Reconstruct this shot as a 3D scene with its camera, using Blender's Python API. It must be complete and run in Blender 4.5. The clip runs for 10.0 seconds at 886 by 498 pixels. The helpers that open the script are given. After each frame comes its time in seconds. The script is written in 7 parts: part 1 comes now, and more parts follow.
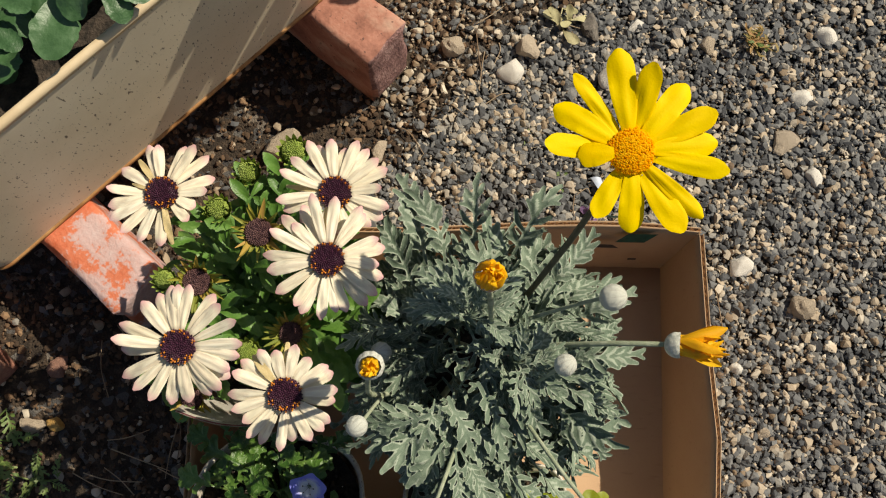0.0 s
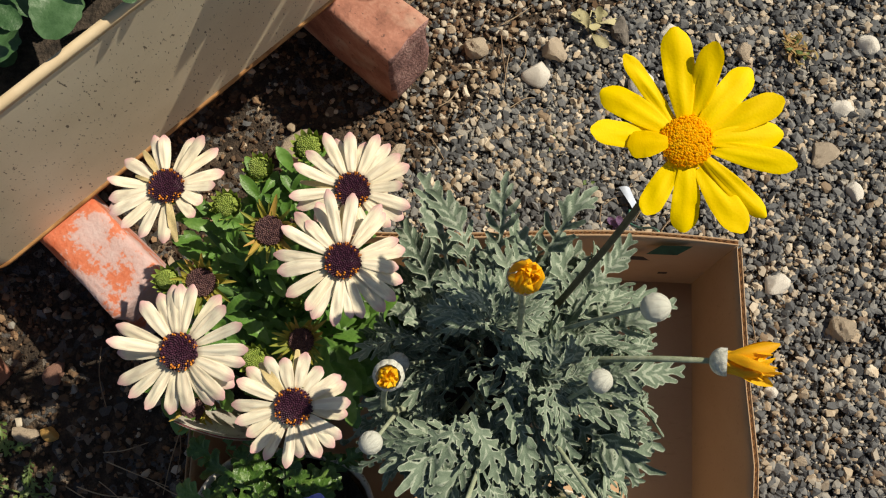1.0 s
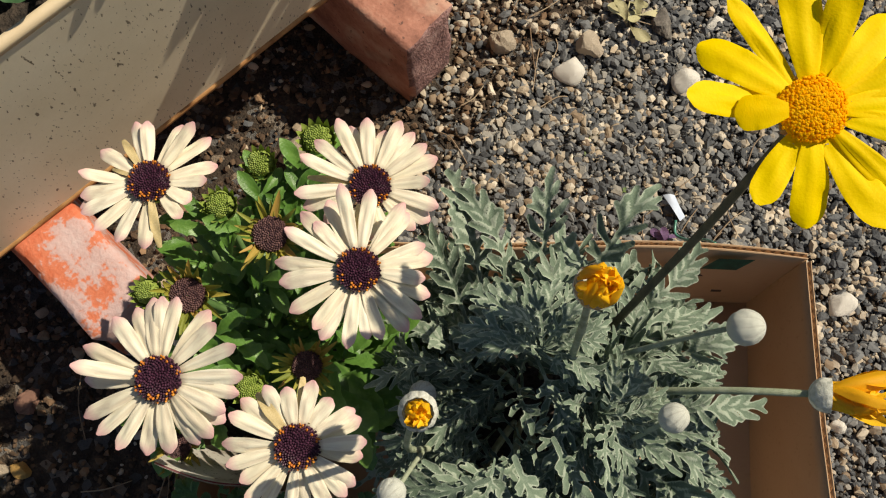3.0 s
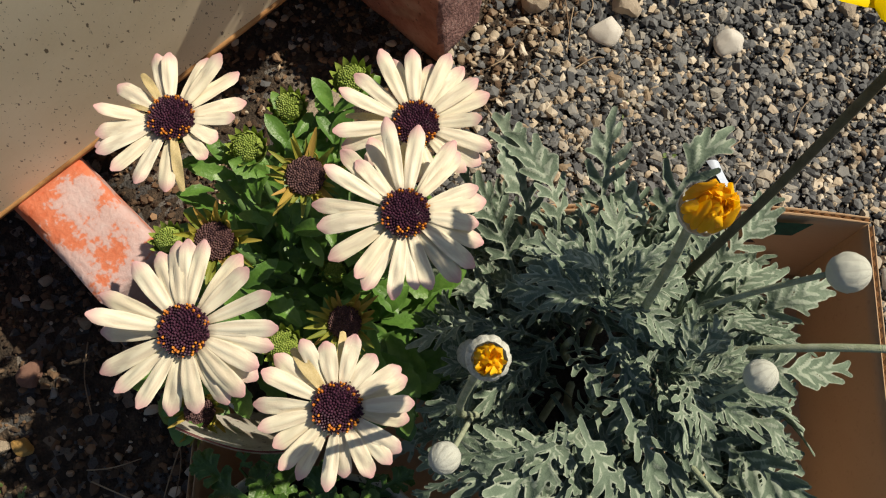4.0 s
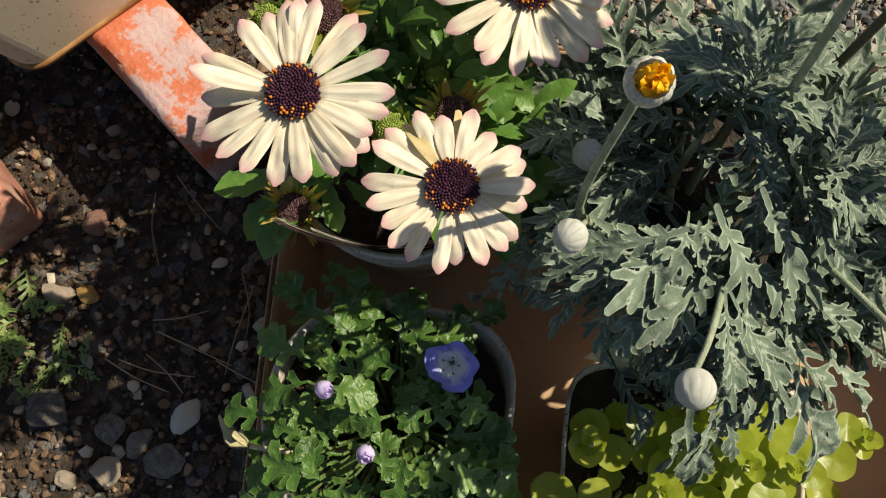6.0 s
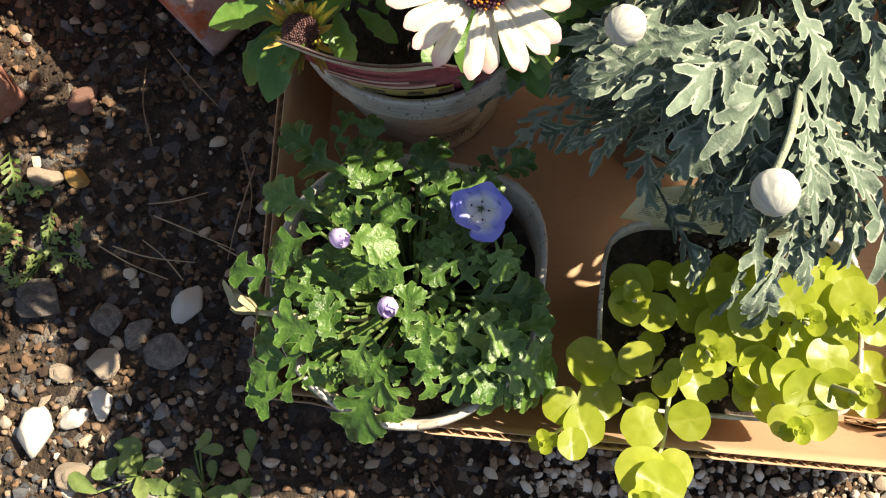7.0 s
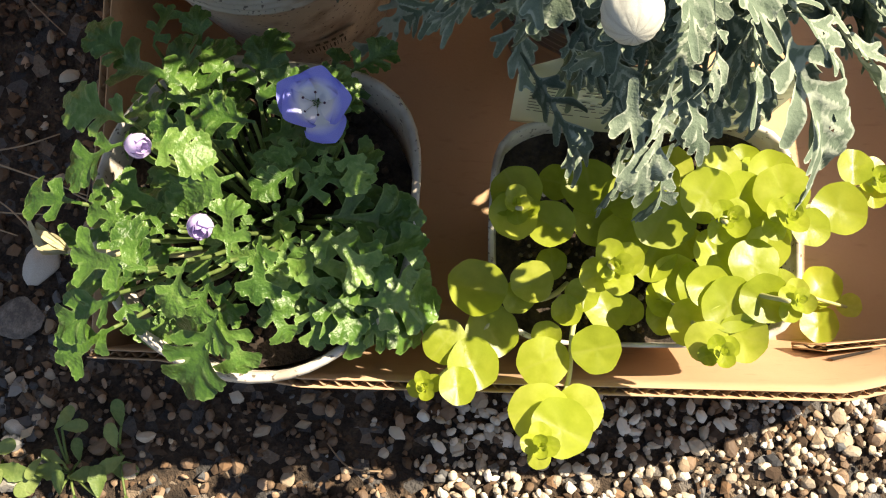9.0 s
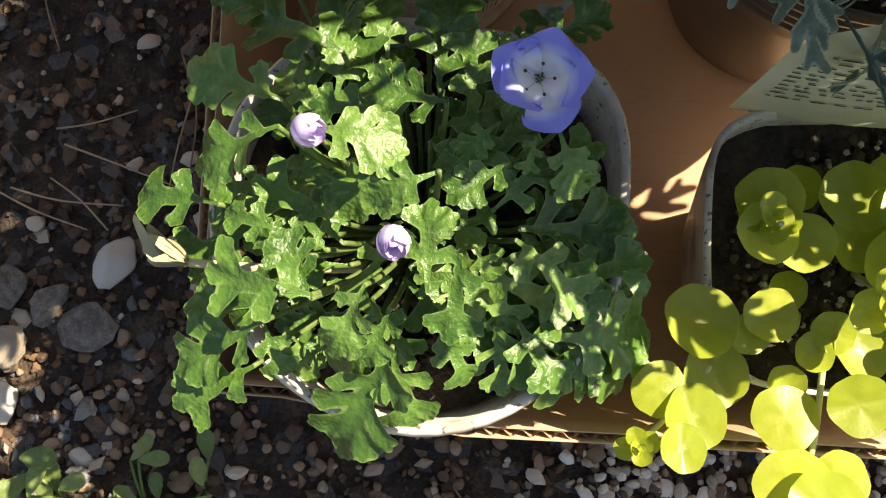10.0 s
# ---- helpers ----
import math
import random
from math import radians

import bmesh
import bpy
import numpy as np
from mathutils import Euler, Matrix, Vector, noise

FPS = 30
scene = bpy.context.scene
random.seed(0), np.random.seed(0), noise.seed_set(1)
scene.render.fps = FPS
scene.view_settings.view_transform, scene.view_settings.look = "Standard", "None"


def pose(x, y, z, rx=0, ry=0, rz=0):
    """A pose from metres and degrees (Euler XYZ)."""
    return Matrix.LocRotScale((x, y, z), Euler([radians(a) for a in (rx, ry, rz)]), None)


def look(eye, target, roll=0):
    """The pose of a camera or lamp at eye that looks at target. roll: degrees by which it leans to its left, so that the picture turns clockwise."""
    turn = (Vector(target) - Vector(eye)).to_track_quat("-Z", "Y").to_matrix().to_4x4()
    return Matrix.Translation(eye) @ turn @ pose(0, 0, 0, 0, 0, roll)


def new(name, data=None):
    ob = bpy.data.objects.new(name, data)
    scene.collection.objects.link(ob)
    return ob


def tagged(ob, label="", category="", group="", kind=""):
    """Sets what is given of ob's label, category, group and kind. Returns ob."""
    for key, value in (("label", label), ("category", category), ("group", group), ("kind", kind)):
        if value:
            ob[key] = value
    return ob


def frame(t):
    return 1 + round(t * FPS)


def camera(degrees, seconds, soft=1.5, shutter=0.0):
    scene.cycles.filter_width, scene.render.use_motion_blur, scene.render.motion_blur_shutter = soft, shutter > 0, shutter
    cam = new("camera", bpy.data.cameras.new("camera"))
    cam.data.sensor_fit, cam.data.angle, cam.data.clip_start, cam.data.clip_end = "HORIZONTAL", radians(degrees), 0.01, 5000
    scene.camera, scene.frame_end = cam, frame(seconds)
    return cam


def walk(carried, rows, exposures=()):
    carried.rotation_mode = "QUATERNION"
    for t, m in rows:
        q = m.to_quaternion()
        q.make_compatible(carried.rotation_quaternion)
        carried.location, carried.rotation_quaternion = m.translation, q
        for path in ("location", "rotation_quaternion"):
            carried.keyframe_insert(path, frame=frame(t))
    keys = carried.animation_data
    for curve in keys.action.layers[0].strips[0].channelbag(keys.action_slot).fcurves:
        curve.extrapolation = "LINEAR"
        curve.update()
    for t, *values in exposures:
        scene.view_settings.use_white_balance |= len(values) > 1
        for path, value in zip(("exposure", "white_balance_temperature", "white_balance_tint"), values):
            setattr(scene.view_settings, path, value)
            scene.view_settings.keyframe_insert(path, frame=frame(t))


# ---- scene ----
cam = camera(53.0, 10.0, soft=1.15)
# seconds, metres, degrees
PATH = [
    (0.0, -0.0069, 0.0063, 0.8613, 13.156, 0.340, 0.239),
    (0.5, -0.0142, 0.0068, 0.8527, 12.902, 0.654, 0.930),
    (1.0, -0.0171, 0.0059, 0.8155, 14.506, 0.577, 1.579),
    (1.5, -0.0016, 0.0132, 0.7874, 16.521, 0.644, 1.111),
    (2.0, 0.0068, 0.0257, 0.7671, 16.419, 1.206, 0.693),
    (2.5, 0.0021, 0.0273, 0.7533, 16.288, 1.398, 0.912),
    (3.0, -0.0340, 0.0198, 0.7258, 16.086, 0.794, 1.913),
    (3.2, -0.0509, 0.0117, 0.7115, 16.099, 0.334, 2.147),
    (4.3, -0.0673, 0.0023, 0.6667, 16.024, 0.556, 2.301),
    (4.5, -0.0756, -0.0010, 0.6582, 15.986, 0.821, 2.607),
    (5.0, -0.0832, 0.0009, 0.6429, 16.223, 1.390, 3.222),
    (5.5, -0.0853, -0.0329, 0.6613, 15.749, 1.580, 4.106),
    (6.0, -0.0965, -0.0661, 0.6294, 14.053, 1.524, 4.849),
    (6.2, -0.0977, -0.0739, 0.6174, 13.137, 1.415, 4.765),
    (7.3, -0.1099, -0.1093, 0.5515, 10.257, 1.792, 2.459),
    (7.5, -0.1029, -0.1082, 0.5324, 10.126, 2.021, 1.247),
    (8.0, -0.0662, -0.1163, 0.4989, 9.608, 2.160, -0.848),
    (8.5, -0.0519, -0.1169, 0.4948, 9.298, 1.478, -0.517),
    (9.0, -0.0552, -0.1178, 0.4974, 9.223, 1.347, 0.227),
    (9.5, -0.0837, -0.1133, 0.4778, 8.623, 1.058, 1.534),
    (10.0, -0.1260, -0.0955, 0.4224, 8.285, 1.381, 1.741),
]
EXPOSURES = [(0.0, 0.1, 6900, 10), (5.0, 0.08, 6900, 10), (6.2, 0.36, 7000, 11), (7.3, 1.4, 7400, 14), (8.5, 1.42, 7500, 14), (9.3, 1.36, 7500, 14), (10.0, 1.54, 7500, 14)]
walk(cam, [(t, pose(x, y, z, rx, ry, rz)) for t, x, y, z, rx, ry, rz in PATH], EXPOSURES)

# ---- light ----
SUN = Vector((0.82, 0.38, 1.0)).normalized()
world = bpy.data.worlds.new("sky")
scene.world = world
world.use_nodes = True
sky = world.node_tree.nodes.new("ShaderNodeTexSky")
sky.sky_type, sky.sun_disc = "NISHITA", False
sky.sun_elevation = math.asin(SUN.z)
sky.sun_rotation = math.atan2(SUN.x, SUN.y)
back = world.node_tree.nodes["Background"]
back.inputs[1].default_value = 0.062
world.node_tree.links.new(sky.outputs[0], back.inputs[0])
lamp = bpy.data.lights.new("sun", "SUN")
lamp.energy, lamp.angle, lamp.color = 5.0, radians(0.53), (1.0, 0.93, 0.78)
sun = new("sun", lamp)
sun.matrix_world = look(SUN * 10, (0, 0, 0))

# ---- small tools ----
PLACED = {}


def thing(name, at, label, category, group="", kind=""):
    ob = new(name)
    ob.empty_display_size = 0.02
    ob.matrix_basis = Matrix.Translation(at)
    PLACED[ob] = Matrix.Translation(at)
    return tagged(ob, label, category, group, kind)


def hang(name, mesh, parent, m=None, label=""):
    """One mesh object under a thing or a part, standing at the world pose m."""
    ob = new(name, mesh)
    m = Matrix() if m is None else m
    if parent is not None:
        ob.parent = parent
        ob.matrix_parent_inverse = PLACED[parent].inverted()
    ob.matrix_basis = m
    PLACED[ob] = m
    if label:
        ob["label"] = label
    return ob


class Shape:
    """Vertices, faces and one uv a vertex, gathered into a mesh."""

    def __init__(self):
        self.v, self.f, self.uv = [], [], []

    def add(self, verts, faces, uvs=None):
        n = len(self.v)
        self.v += [tuple(p) for p in verts]
        self.f += [tuple(n + i for i in f) for f in faces]
        self.uv += list(uvs) if uvs else [(0.0, 0.0)] * len(verts)
        return self

    def strip(self, rows, uvs=None):
        w = len(rows[0])
        faces = [(r * w + c, r * w + c + 1, (r + 1) * w + c + 1, (r + 1) * w + c) for r in range(len(rows) - 1) for c in range(w - 1)]
        return self.add([p for row in rows for p in row], faces, uvs)

    def tube(self, pts, r0, r1, n=7, v0=0.0, caps=True):
        pts = smooth_line(pts)
        rings, up = [], Vector((0.13, 0.31, 0.94))
        for i, p in enumerate(pts):
            d = (pts[min(i + 1, len(pts) - 1)] - pts[max(i - 1, 0)]).normalized()
            a = d.cross(up)
            a = a.normalized() if a.length > 1e-4 else Vector((1, 0, 0))
            b = d.cross(a)
            r = r0 + (r1 - r0) * i / (len(pts) - 1)
            rings.append([p + r * (math.cos(k * math.tau / n) * a + math.sin(k * math.tau / n) * b) for k in range(n)])
        faces = [(i * n + k, i * n + (k + 1) % n, (i + 1) * n + (k + 1) % n, (i + 1) * n + k) for i in range(len(rings) - 1) for k in range(n)]
        if caps:
            faces += [tuple(range(n))[::-1], tuple(range((len(rings) - 1) * n, len(rings) * n))]
        uvs = [(k / n, v0 + i / len(rings)) for i in range(len(rings)) for k in range(n)]
        return self.add([p for ring in rings for p in ring], faces, uvs)

    def lathe(self, profile, n=40, wob=0.0, at=(0, 0, 0)):
        """A body turned about z from (radius, height) pairs."""
        vs = []
        for j, (r, z) in enumerate(profile):
            for k in range(n):
                a = k * math.tau / n
                q = r * (1 + wob * math.sin(3 * a + 0.4) + 0.5 * wob * math.sin(5 * a + 2))
                vs.append((at[0] + q * math.cos(a), at[1] + q * math.sin(a), at[2] + z))
        fs = [(j * n + k, j * n + (k + 1) % n, (j + 1) * n + (k + 1) % n, (j + 1) * n + k) for j in range(len(profile) - 1) for k in range(n)]
        return self.add(vs, fs, [(k / n, j / len(profile)) for j in range(len(profile)) for k in range(n)])

    def bent(self, fn):
        self.v = [tuple(fn(Vector(p))) for p in self.v]
        return self

    def mesh(self, name, material, smooth=True):
        me = bpy.data.meshes.new(name)
        me.from_pydata(self.v, [], self.f)
        layer = me.uv_layers.new(name="UVMap")
        idx = np.empty(len(me.loops), dtype=np.int32)
        me.loops.foreach_get("vertex_index", idx)
        layer.data.foreach_set("uv", np.array(self.uv, dtype=np.float32)[idx].ravel())
        me.polygons.foreach_set("use_smooth", [smooth] * len(me.polygons))
        me.materials.append(material)
        me.update()
        return me


def smooth_line(pts, steps=5):
    pts = [Vector(p) for p in pts]
    if len(pts) < 3:
        return pts
    out = []
    for i in range(len(pts) - 1):
        p0, p1, p2, p3 = pts[max(i - 1, 0)], pts[i], pts[i + 1], pts[min(i + 2, len(pts) - 1)]
        for s in range(steps):
            t = s / steps
            out.append(0.5 * (2 * p1 + (p2 - p0) * t + (2 * p0 - 5 * p1 + 4 * p2 - p3) * t * t + (3 * p1 - p0 - 3 * p2 + p3) * t ** 3))
    return out + [pts[-1]]


def leaf_pose(base, az, elev, roll=0.0, size=1.0):
    """A leaf's own y runs along it and its z is its face: az is the compass way in degrees from +x."""
    return Matrix.Translation(base) @ pose(0, 0, 0, 0, 0, az - 90) @ pose(0, 0, 0, elev) @ pose(0, 0, 0, 0, roll) @ Matrix.Scale(size, 4)


def facing(at, normal, spin=0.0, size=1.0):
    q = Vector(normal).to_track_quat("Z", "Y").to_matrix().to_4x4()
    return Matrix.Translation(at) @ q @ pose(0, 0, 0, 0, 0, spin) @ Matrix.Scale(size, 4)


def plate(at, normal):
    """A pose whose z is the normal and whose x stays as near to the world's x as it can."""
    z = Vector(normal).normalized()
    x = (Vector((1, 0, 0)) - z * z.x).normalized()
    return Matrix.Translation(at) @ Matrix((x, z.cross(x), z)).transposed().to_4x4()


# ---- materials ----
def material(name, stops, scale=40.0, detail=6.0, rough=0.6, bump=0.2, bump_scale=300.0, fine=0.25, metal=0.0, through_light=0.0,
             island=0.0, sheen=0.0, coords="Object", spec=0.5, bump_dist=0.001, piece=0.0):
    """A surface with two scales of noise; through_light lets a leaf glow when the sun is behind it. Returns the material and handy nodes."""
    m = bpy.data.materials.new(name)
    m.use_nodes = True
    nt = m.node_tree
    N, Lk = nt.nodes, nt.links
    bsdf = N["Principled BSDF"]
    bsdf.inputs["Roughness"].default_value = rough
    bsdf.inputs["Metallic"].default_value = metal
    bsdf.inputs["Specular IOR Level"].default_value = spec
    if sheen:
        bsdf.inputs["Sheen Weight"].default_value = sheen
    tc = N.new("ShaderNodeTexCoord")
    big = N.new("ShaderNodeTexNoise")
    big.inputs["Scale"].default_value, big.inputs["Detail"].default_value = scale, detail
    small = N.new("ShaderNodeTexNoise")
    small.inputs["Scale"].default_value, small.inputs["Detail"].default_value = bump_scale, 4.0
    Lk.new(tc.outputs[coords], big.inputs["Vector"])
    Lk.new(tc.outputs[coords], small.inputs["Vector"])
    value = N.new("ShaderNodeMath")
    value.operation = "MULTIPLY_ADD"
    Lk.new(small.outputs["Fac"], value.inputs[0])
    value.inputs[1].default_value = fine
    off = N.new("ShaderNodeMath")
    off.operation = "SUBTRACT"
    Lk.new(big.outputs["Fac"], off.inputs[0])
    off.inputs[1].default_value = fine * 0.5
    Lk.new(off.outputs[0], value.inputs[2])
    last = value.outputs[0]
    for amount, kind in ((island, "island"), (piece, "piece")):
        if amount:
            if kind == "island":
                r = N.new("ShaderNodeNewGeometry").outputs["Random Per Island"]
            else:
                r = N.new("ShaderNodeObjectInfo").outputs["Random"]
            mix = N.new("ShaderNodeMix")
            mix.inputs[0].default_value = amount
            Lk.new(last, mix.inputs[2])
            Lk.new(r, mix.inputs[3])
            last = mix.outputs[0]
    ramp = N.new("ShaderNodeValToRGB")
    el = ramp.color_ramp.elements
    while len(el) < len(stops):
        el.new(0.5)
    for e, (p, c) in zip(el, stops):
        e.position, e.color = p, (*c, 1)
    Lk.new(last, ramp.inputs[0])
    Lk.new(ramp.outputs[0], bsdf.inputs["Base Color"])
    b = N.new("ShaderNodeBump")
    b.inputs["Strength"].default_value, b.inputs["Distance"].default_value = bump, bump_dist
    Lk.new(small.outputs["Fac"], b.inputs["Height"])
    Lk.new(b.outputs[0], bsdf.inputs["Normal"])
    if through_light:
        tr = N.new("ShaderNodeBsdfTranslucent")
        ms = N.new("ShaderNodeMixShader")
        ms.inputs[0].default_value = through_light
        Lk.new(ramp.outputs[0], tr.inputs["Color"])
        Lk.new(bsdf.outputs[0], ms.inputs[1])
        Lk.new(tr.outputs[0], ms.inputs[2])
        Lk.new(ms.outputs[0], N["Material Output"].inputs["Surface"])
    return m


def recolour(m, fac, colour):
    """Mixes colour over a material's base where the socket fac says so."""
    nt = m.node_tree
    bsdf = nt.nodes["Principled BSDF"]
    src = bsdf.inputs["Base Color"].links[0].from_socket
    mix = nt.nodes.new("ShaderNodeMix")
    mix.data_type = "RGBA"
    nt.links.new(fac, mix.inputs[0])
    nt.links.new(src, mix.inputs[6])
    mix.inputs[7].default_value = (*colour, 1)
    nt.links.new(mix.outputs[2], bsdf.inputs["Base Color"])
    for node in nt.nodes:
        if node.type == "BSDF_TRANSLUCENT":
            nt.links.new(mix.outputs[2], node.inputs["Color"])


def uv_fac(m, axis, lo, hi, most=1.0):
    """A socket that goes 0 to most as u (0) or v (1) goes lo to hi."""
    nt = m.node_tree
    uv = nt.nodes.new("ShaderNodeUVMap")
    uv.uv_map = "UVMap"
    sep = nt.nodes.new("ShaderNodeSeparateXYZ")
    nt.links.new(uv.outputs[0], sep.inputs[0])
    mr = nt.nodes.new("ShaderNodeMapRange")
    mr.inputs[1].default_value, mr.inputs[2].default_value, mr.inputs[4].default_value = lo, hi, most
    nt.links.new(sep.outputs[axis], mr.inputs[0])
    return mr.outputs[0]


def noise_fac(m, scale, lo, hi, most=1.0, stretch=None, detail=3.0):
    nt = m.node_tree
    tc = nt.nodes.new("ShaderNodeTexCoord")
    src = tc.outputs["Object"]
    if stretch:
        mp = nt.nodes.new("ShaderNodeMapping")
        mp.inputs["Scale"].default_value = stretch
        nt.links.new(src, mp.inputs[0])
        src = mp.outputs[0]
    n = nt.nodes.new("ShaderNodeTexNoise")
    n.inputs["Scale"].default_value, n.inputs["Detail"].default_value = scale, detail
    nt.links.new(src, n.inputs["Vector"])
    mr = nt.nodes.new("ShaderNodeMapRange")
    mr.inputs[1].default_value, mr.inputs[2].default_value, mr.inputs[4].default_value = lo, hi, most
    nt.links.new(n.outputs["Fac"], mr.inputs[0])
    return mr.outputs[0]


M = {}
M["soil"] = material("dark_soil", [(0.3, (0.015, 0.011, 0.008)), (0.7, (0.062, 0.045, 0.033))], 120, 8, 0.95, 0.9, 400, 0.5, bump_dist=0.003)
M["ground"] = material("gritty_soil", [(0.3, (0.018, 0.012, 0.008)), (0.55, (0.048, 0.033, 0.022)), (0.75, (0.115, 0.078, 0.050))], 90, 10, 0.95, 1.0, 500, 0.5, bump_dist=0.003)
M["chips"] = material("grey_stone_chips", [(0.05, (0.036, 0.037, 0.040)), (0.35, (0.088, 0.091, 0.096)), (0.62, (0.162, 0.162, 0.160)), (0.75, (0.29, 0.268, 0.232)), (0.87, (0.44, 0.345, 0.24)), (0.95, (0.68, 0.61, 0.50))], 60, 4, 0.75, 0.5, 700, 0.2, island=0.85)
M["tan"] = material("tan_pebbles", [(0.0, (0.10, 0.06, 0.04)), (0.3, (0.24, 0.17, 0.105)), (0.6, (0.35, 0.28, 0.20)), (0.85, (0.50, 0.44, 0.35)), (1.0, (0.30, 0.16, 0.07))], 60, 4, 0.7, 0.4, 600, 0.2, island=0.8)
M["cream_stone"] = material("cream_pebbles", [(0.0, (0.20, 0.16, 0.12)), (0.3, (0.40, 0.34, 0.26)), (0.65, (0.56, 0.50, 0.41)), (1.0, (0.74, 0.70, 0.62))], 60, 4, 0.7, 0.4, 600, 0.2, island=0.8)
M["white_stone"] = material("white_stone", [(0.3, (0.50, 0.45, 0.38)), (0.7, (0.74, 0.71, 0.65))], 60, 6, 0.7, 0.5, 300, 0.3)
M["tan_stone"] = material("tan_stone", [(0.3, (0.33, 0.26, 0.185)), (0.7, (0.52, 0.43, 0.33))], 70, 6, 0.8, 0.8, 350, 0.4, piece=0.25)
M["ochre_stone"] = material("ochre_stone", [(0.3, (0.42, 0.22, 0.05)), (0.7, (0.62, 0.38, 0.12))], 70, 6, 0.75, 0.6, 350, 0.3)
M["brick_stone"] = material("crumbled_brick", [(0.3, (0.20, 0.09, 0.06)), (0.7, (0.40, 0.23, 0.17))], 90, 7, 0.9, 0.9, 350, 0.4)
M["grey_stone"] = material("grey_stone", [(0.3, (0.060, 0.052, 0.044)), (0.5, (0.12, 0.104, 0.088)), (0.72, (0.25, 0.215, 0.18))], 5, 8, 0.8, 0.8, 24, 0.6, piece=0.25)
M["card"] = material("brown_cardboard", [(0.3, (0.465, 0.305, 0.182)), (0.7, (0.535, 0.36, 0.225))], 14, 5, 0.85, 0.12, 700, 0.15, spec=0.2)
M["flute"] = material("pale_corrugation", [(0.3, (0.42, 0.29, 0.18)), (0.7, (0.55, 0.40, 0.27))], 90, 3, 0.9, 0.2, 500, 0.2, spec=0.2)
M["green_print"] = material("green_print", [(0.3, (0.004, 0.05, 0.032)), (0.7, (0.01, 0.09, 0.055))], 200, 3, 0.6, 0.1, 500)
M["print_and_shade"] = material("print_and_shade", [(0.3, (0.03, 0.022, 0.018)), (0.7, (0.05, 0.035, 0.028))], 200, 3, 0.8, 0.1, 500)
M["trough"] = material("beige_plastic", [(0.3, (0.66, 0.565, 0.41)), (0.7, (0.74, 0.645, 0.485))], 18, 6, 0.5, 0.08, 260, 0.15)
M["trough_rim"] = material("yellowed_plastic", [(0.3, (0.55, 0.42, 0.26)), (0.7, (0.66, 0.53, 0.35))], 40, 6, 0.45, 0.08, 260, 0.2)
M["rust"] = material("rust_brown_stain", [(0.3, (0.22, 0.09, 0.025)), (0.7, (0.45, 0.24, 0.09))], 60, 6, 0.7, 0.2, 260, 0.3)
M["brick"] = material("red_brick", [(0.28, (0.20, 0.08, 0.055)), (0.5, (0.38, 0.165, 0.115)), (0.7, (0.48, 0.27, 0.20))], 30, 8, 0.85, 0.6, 260, 0.3)
M["brick_pale"] = material("bloomed_red_brick", [(0.30, (0.50, 0.11, 0.045)), (0.46, (0.55, 0.17, 0.09)), (0.515, (0.49, 0.32, 0.30)), (0.78, (0.54, 0.43, 0.43))], 26, 9, 0.88, 0.9, 260, 0.35)
M["pot_white"] = material("white_plastic", [(0.3, (0.62, 0.58, 0.50)), (0.7, (0.78, 0.745, 0.665))], 30, 5, 0.4, 0.05, 200, 0.1, through_light=0.2)
recolour(M["pot_white"], noise_fac(M["pot_white"], 48.0, 0.50, 0.68, 0.7, None, 8.0), (0.28, 0.20, 0.13))
recolour(M["pot_white"], noise_fac(M["pot_white"], 420.0, 0.62, 0.68, 0.8, None, 3.0), (0.09, 0.06, 0.04))
M["pot_dark"] = material("taupe_plastic", [(0.3, (0.10, 0.075, 0.062)), (0.7, (0.15, 0.115, 0.095))], 30, 5, 0.35, 0.05, 200, 0.1)
M["tag"] = material("pale_green_tag", [(0.3, (0.66, 0.70, 0.46)), (0.7, (0.78, 0.80, 0.60))], 30, 5, 0.4, 0.05, 200, 0.1, through_light=0.25)
M["ink"] = material("dark_ink", [(0.3, (0.04, 0.05, 0.03)), (0.7, (0.06, 0.07, 0.04))], 30, 2, 0.6, 0.0, 200)
M["perlite"] = material("pumice_bits", [(0.2, (0.08, 0.065, 0.05)), (0.5, (0.22, 0.18, 0.13)), (0.8, (0.55, 0.5, 0.42))], 90, 3, 0.9, 0.4, 500, island=0.8)
M["twig"] = material("dry_straw", [(0.3, (0.20, 0.13, 0.08)), (0.7, (0.42, 0.32, 0.21))], 120, 4, 0.85, 0.4, 500, piece=0.4)

# leaves and petals
M["silver"] = material("felted_silver_leaf", [(0.2, (0.060, 0.095, 0.060)), (0.55, (0.132, 0.180, 0.126)), (0.85, (0.27, 0.325, 0.245))], 7, 4, 0.8, 0.4, 45, 0.25, through_light=0.04, spec=0.3, piece=0.25)
recolour(M["silver"], noise_fac(M["silver"], 900, 0.52, 0.70, 0.25), (0.46, 0.50, 0.41))
recolour(M["silver"], uv_fac(M["silver"], 0, 0.86, 1.0, 0.45), (0.52, 0.57, 0.46))
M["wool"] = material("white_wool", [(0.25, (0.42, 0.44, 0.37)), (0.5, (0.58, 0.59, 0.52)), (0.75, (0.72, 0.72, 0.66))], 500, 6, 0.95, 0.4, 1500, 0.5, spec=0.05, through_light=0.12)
# darker along the furrows between a bud's scales
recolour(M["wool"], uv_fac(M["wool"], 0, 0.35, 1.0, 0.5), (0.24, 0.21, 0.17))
M["wool_stem"] = material("woolly_stem", [(0.25, (0.22, 0.26, 0.16)), (0.75, (0.42, 0.45, 0.33))], 160, 6, 0.95, 0.6, 1500, 0.4, spec=0.1)
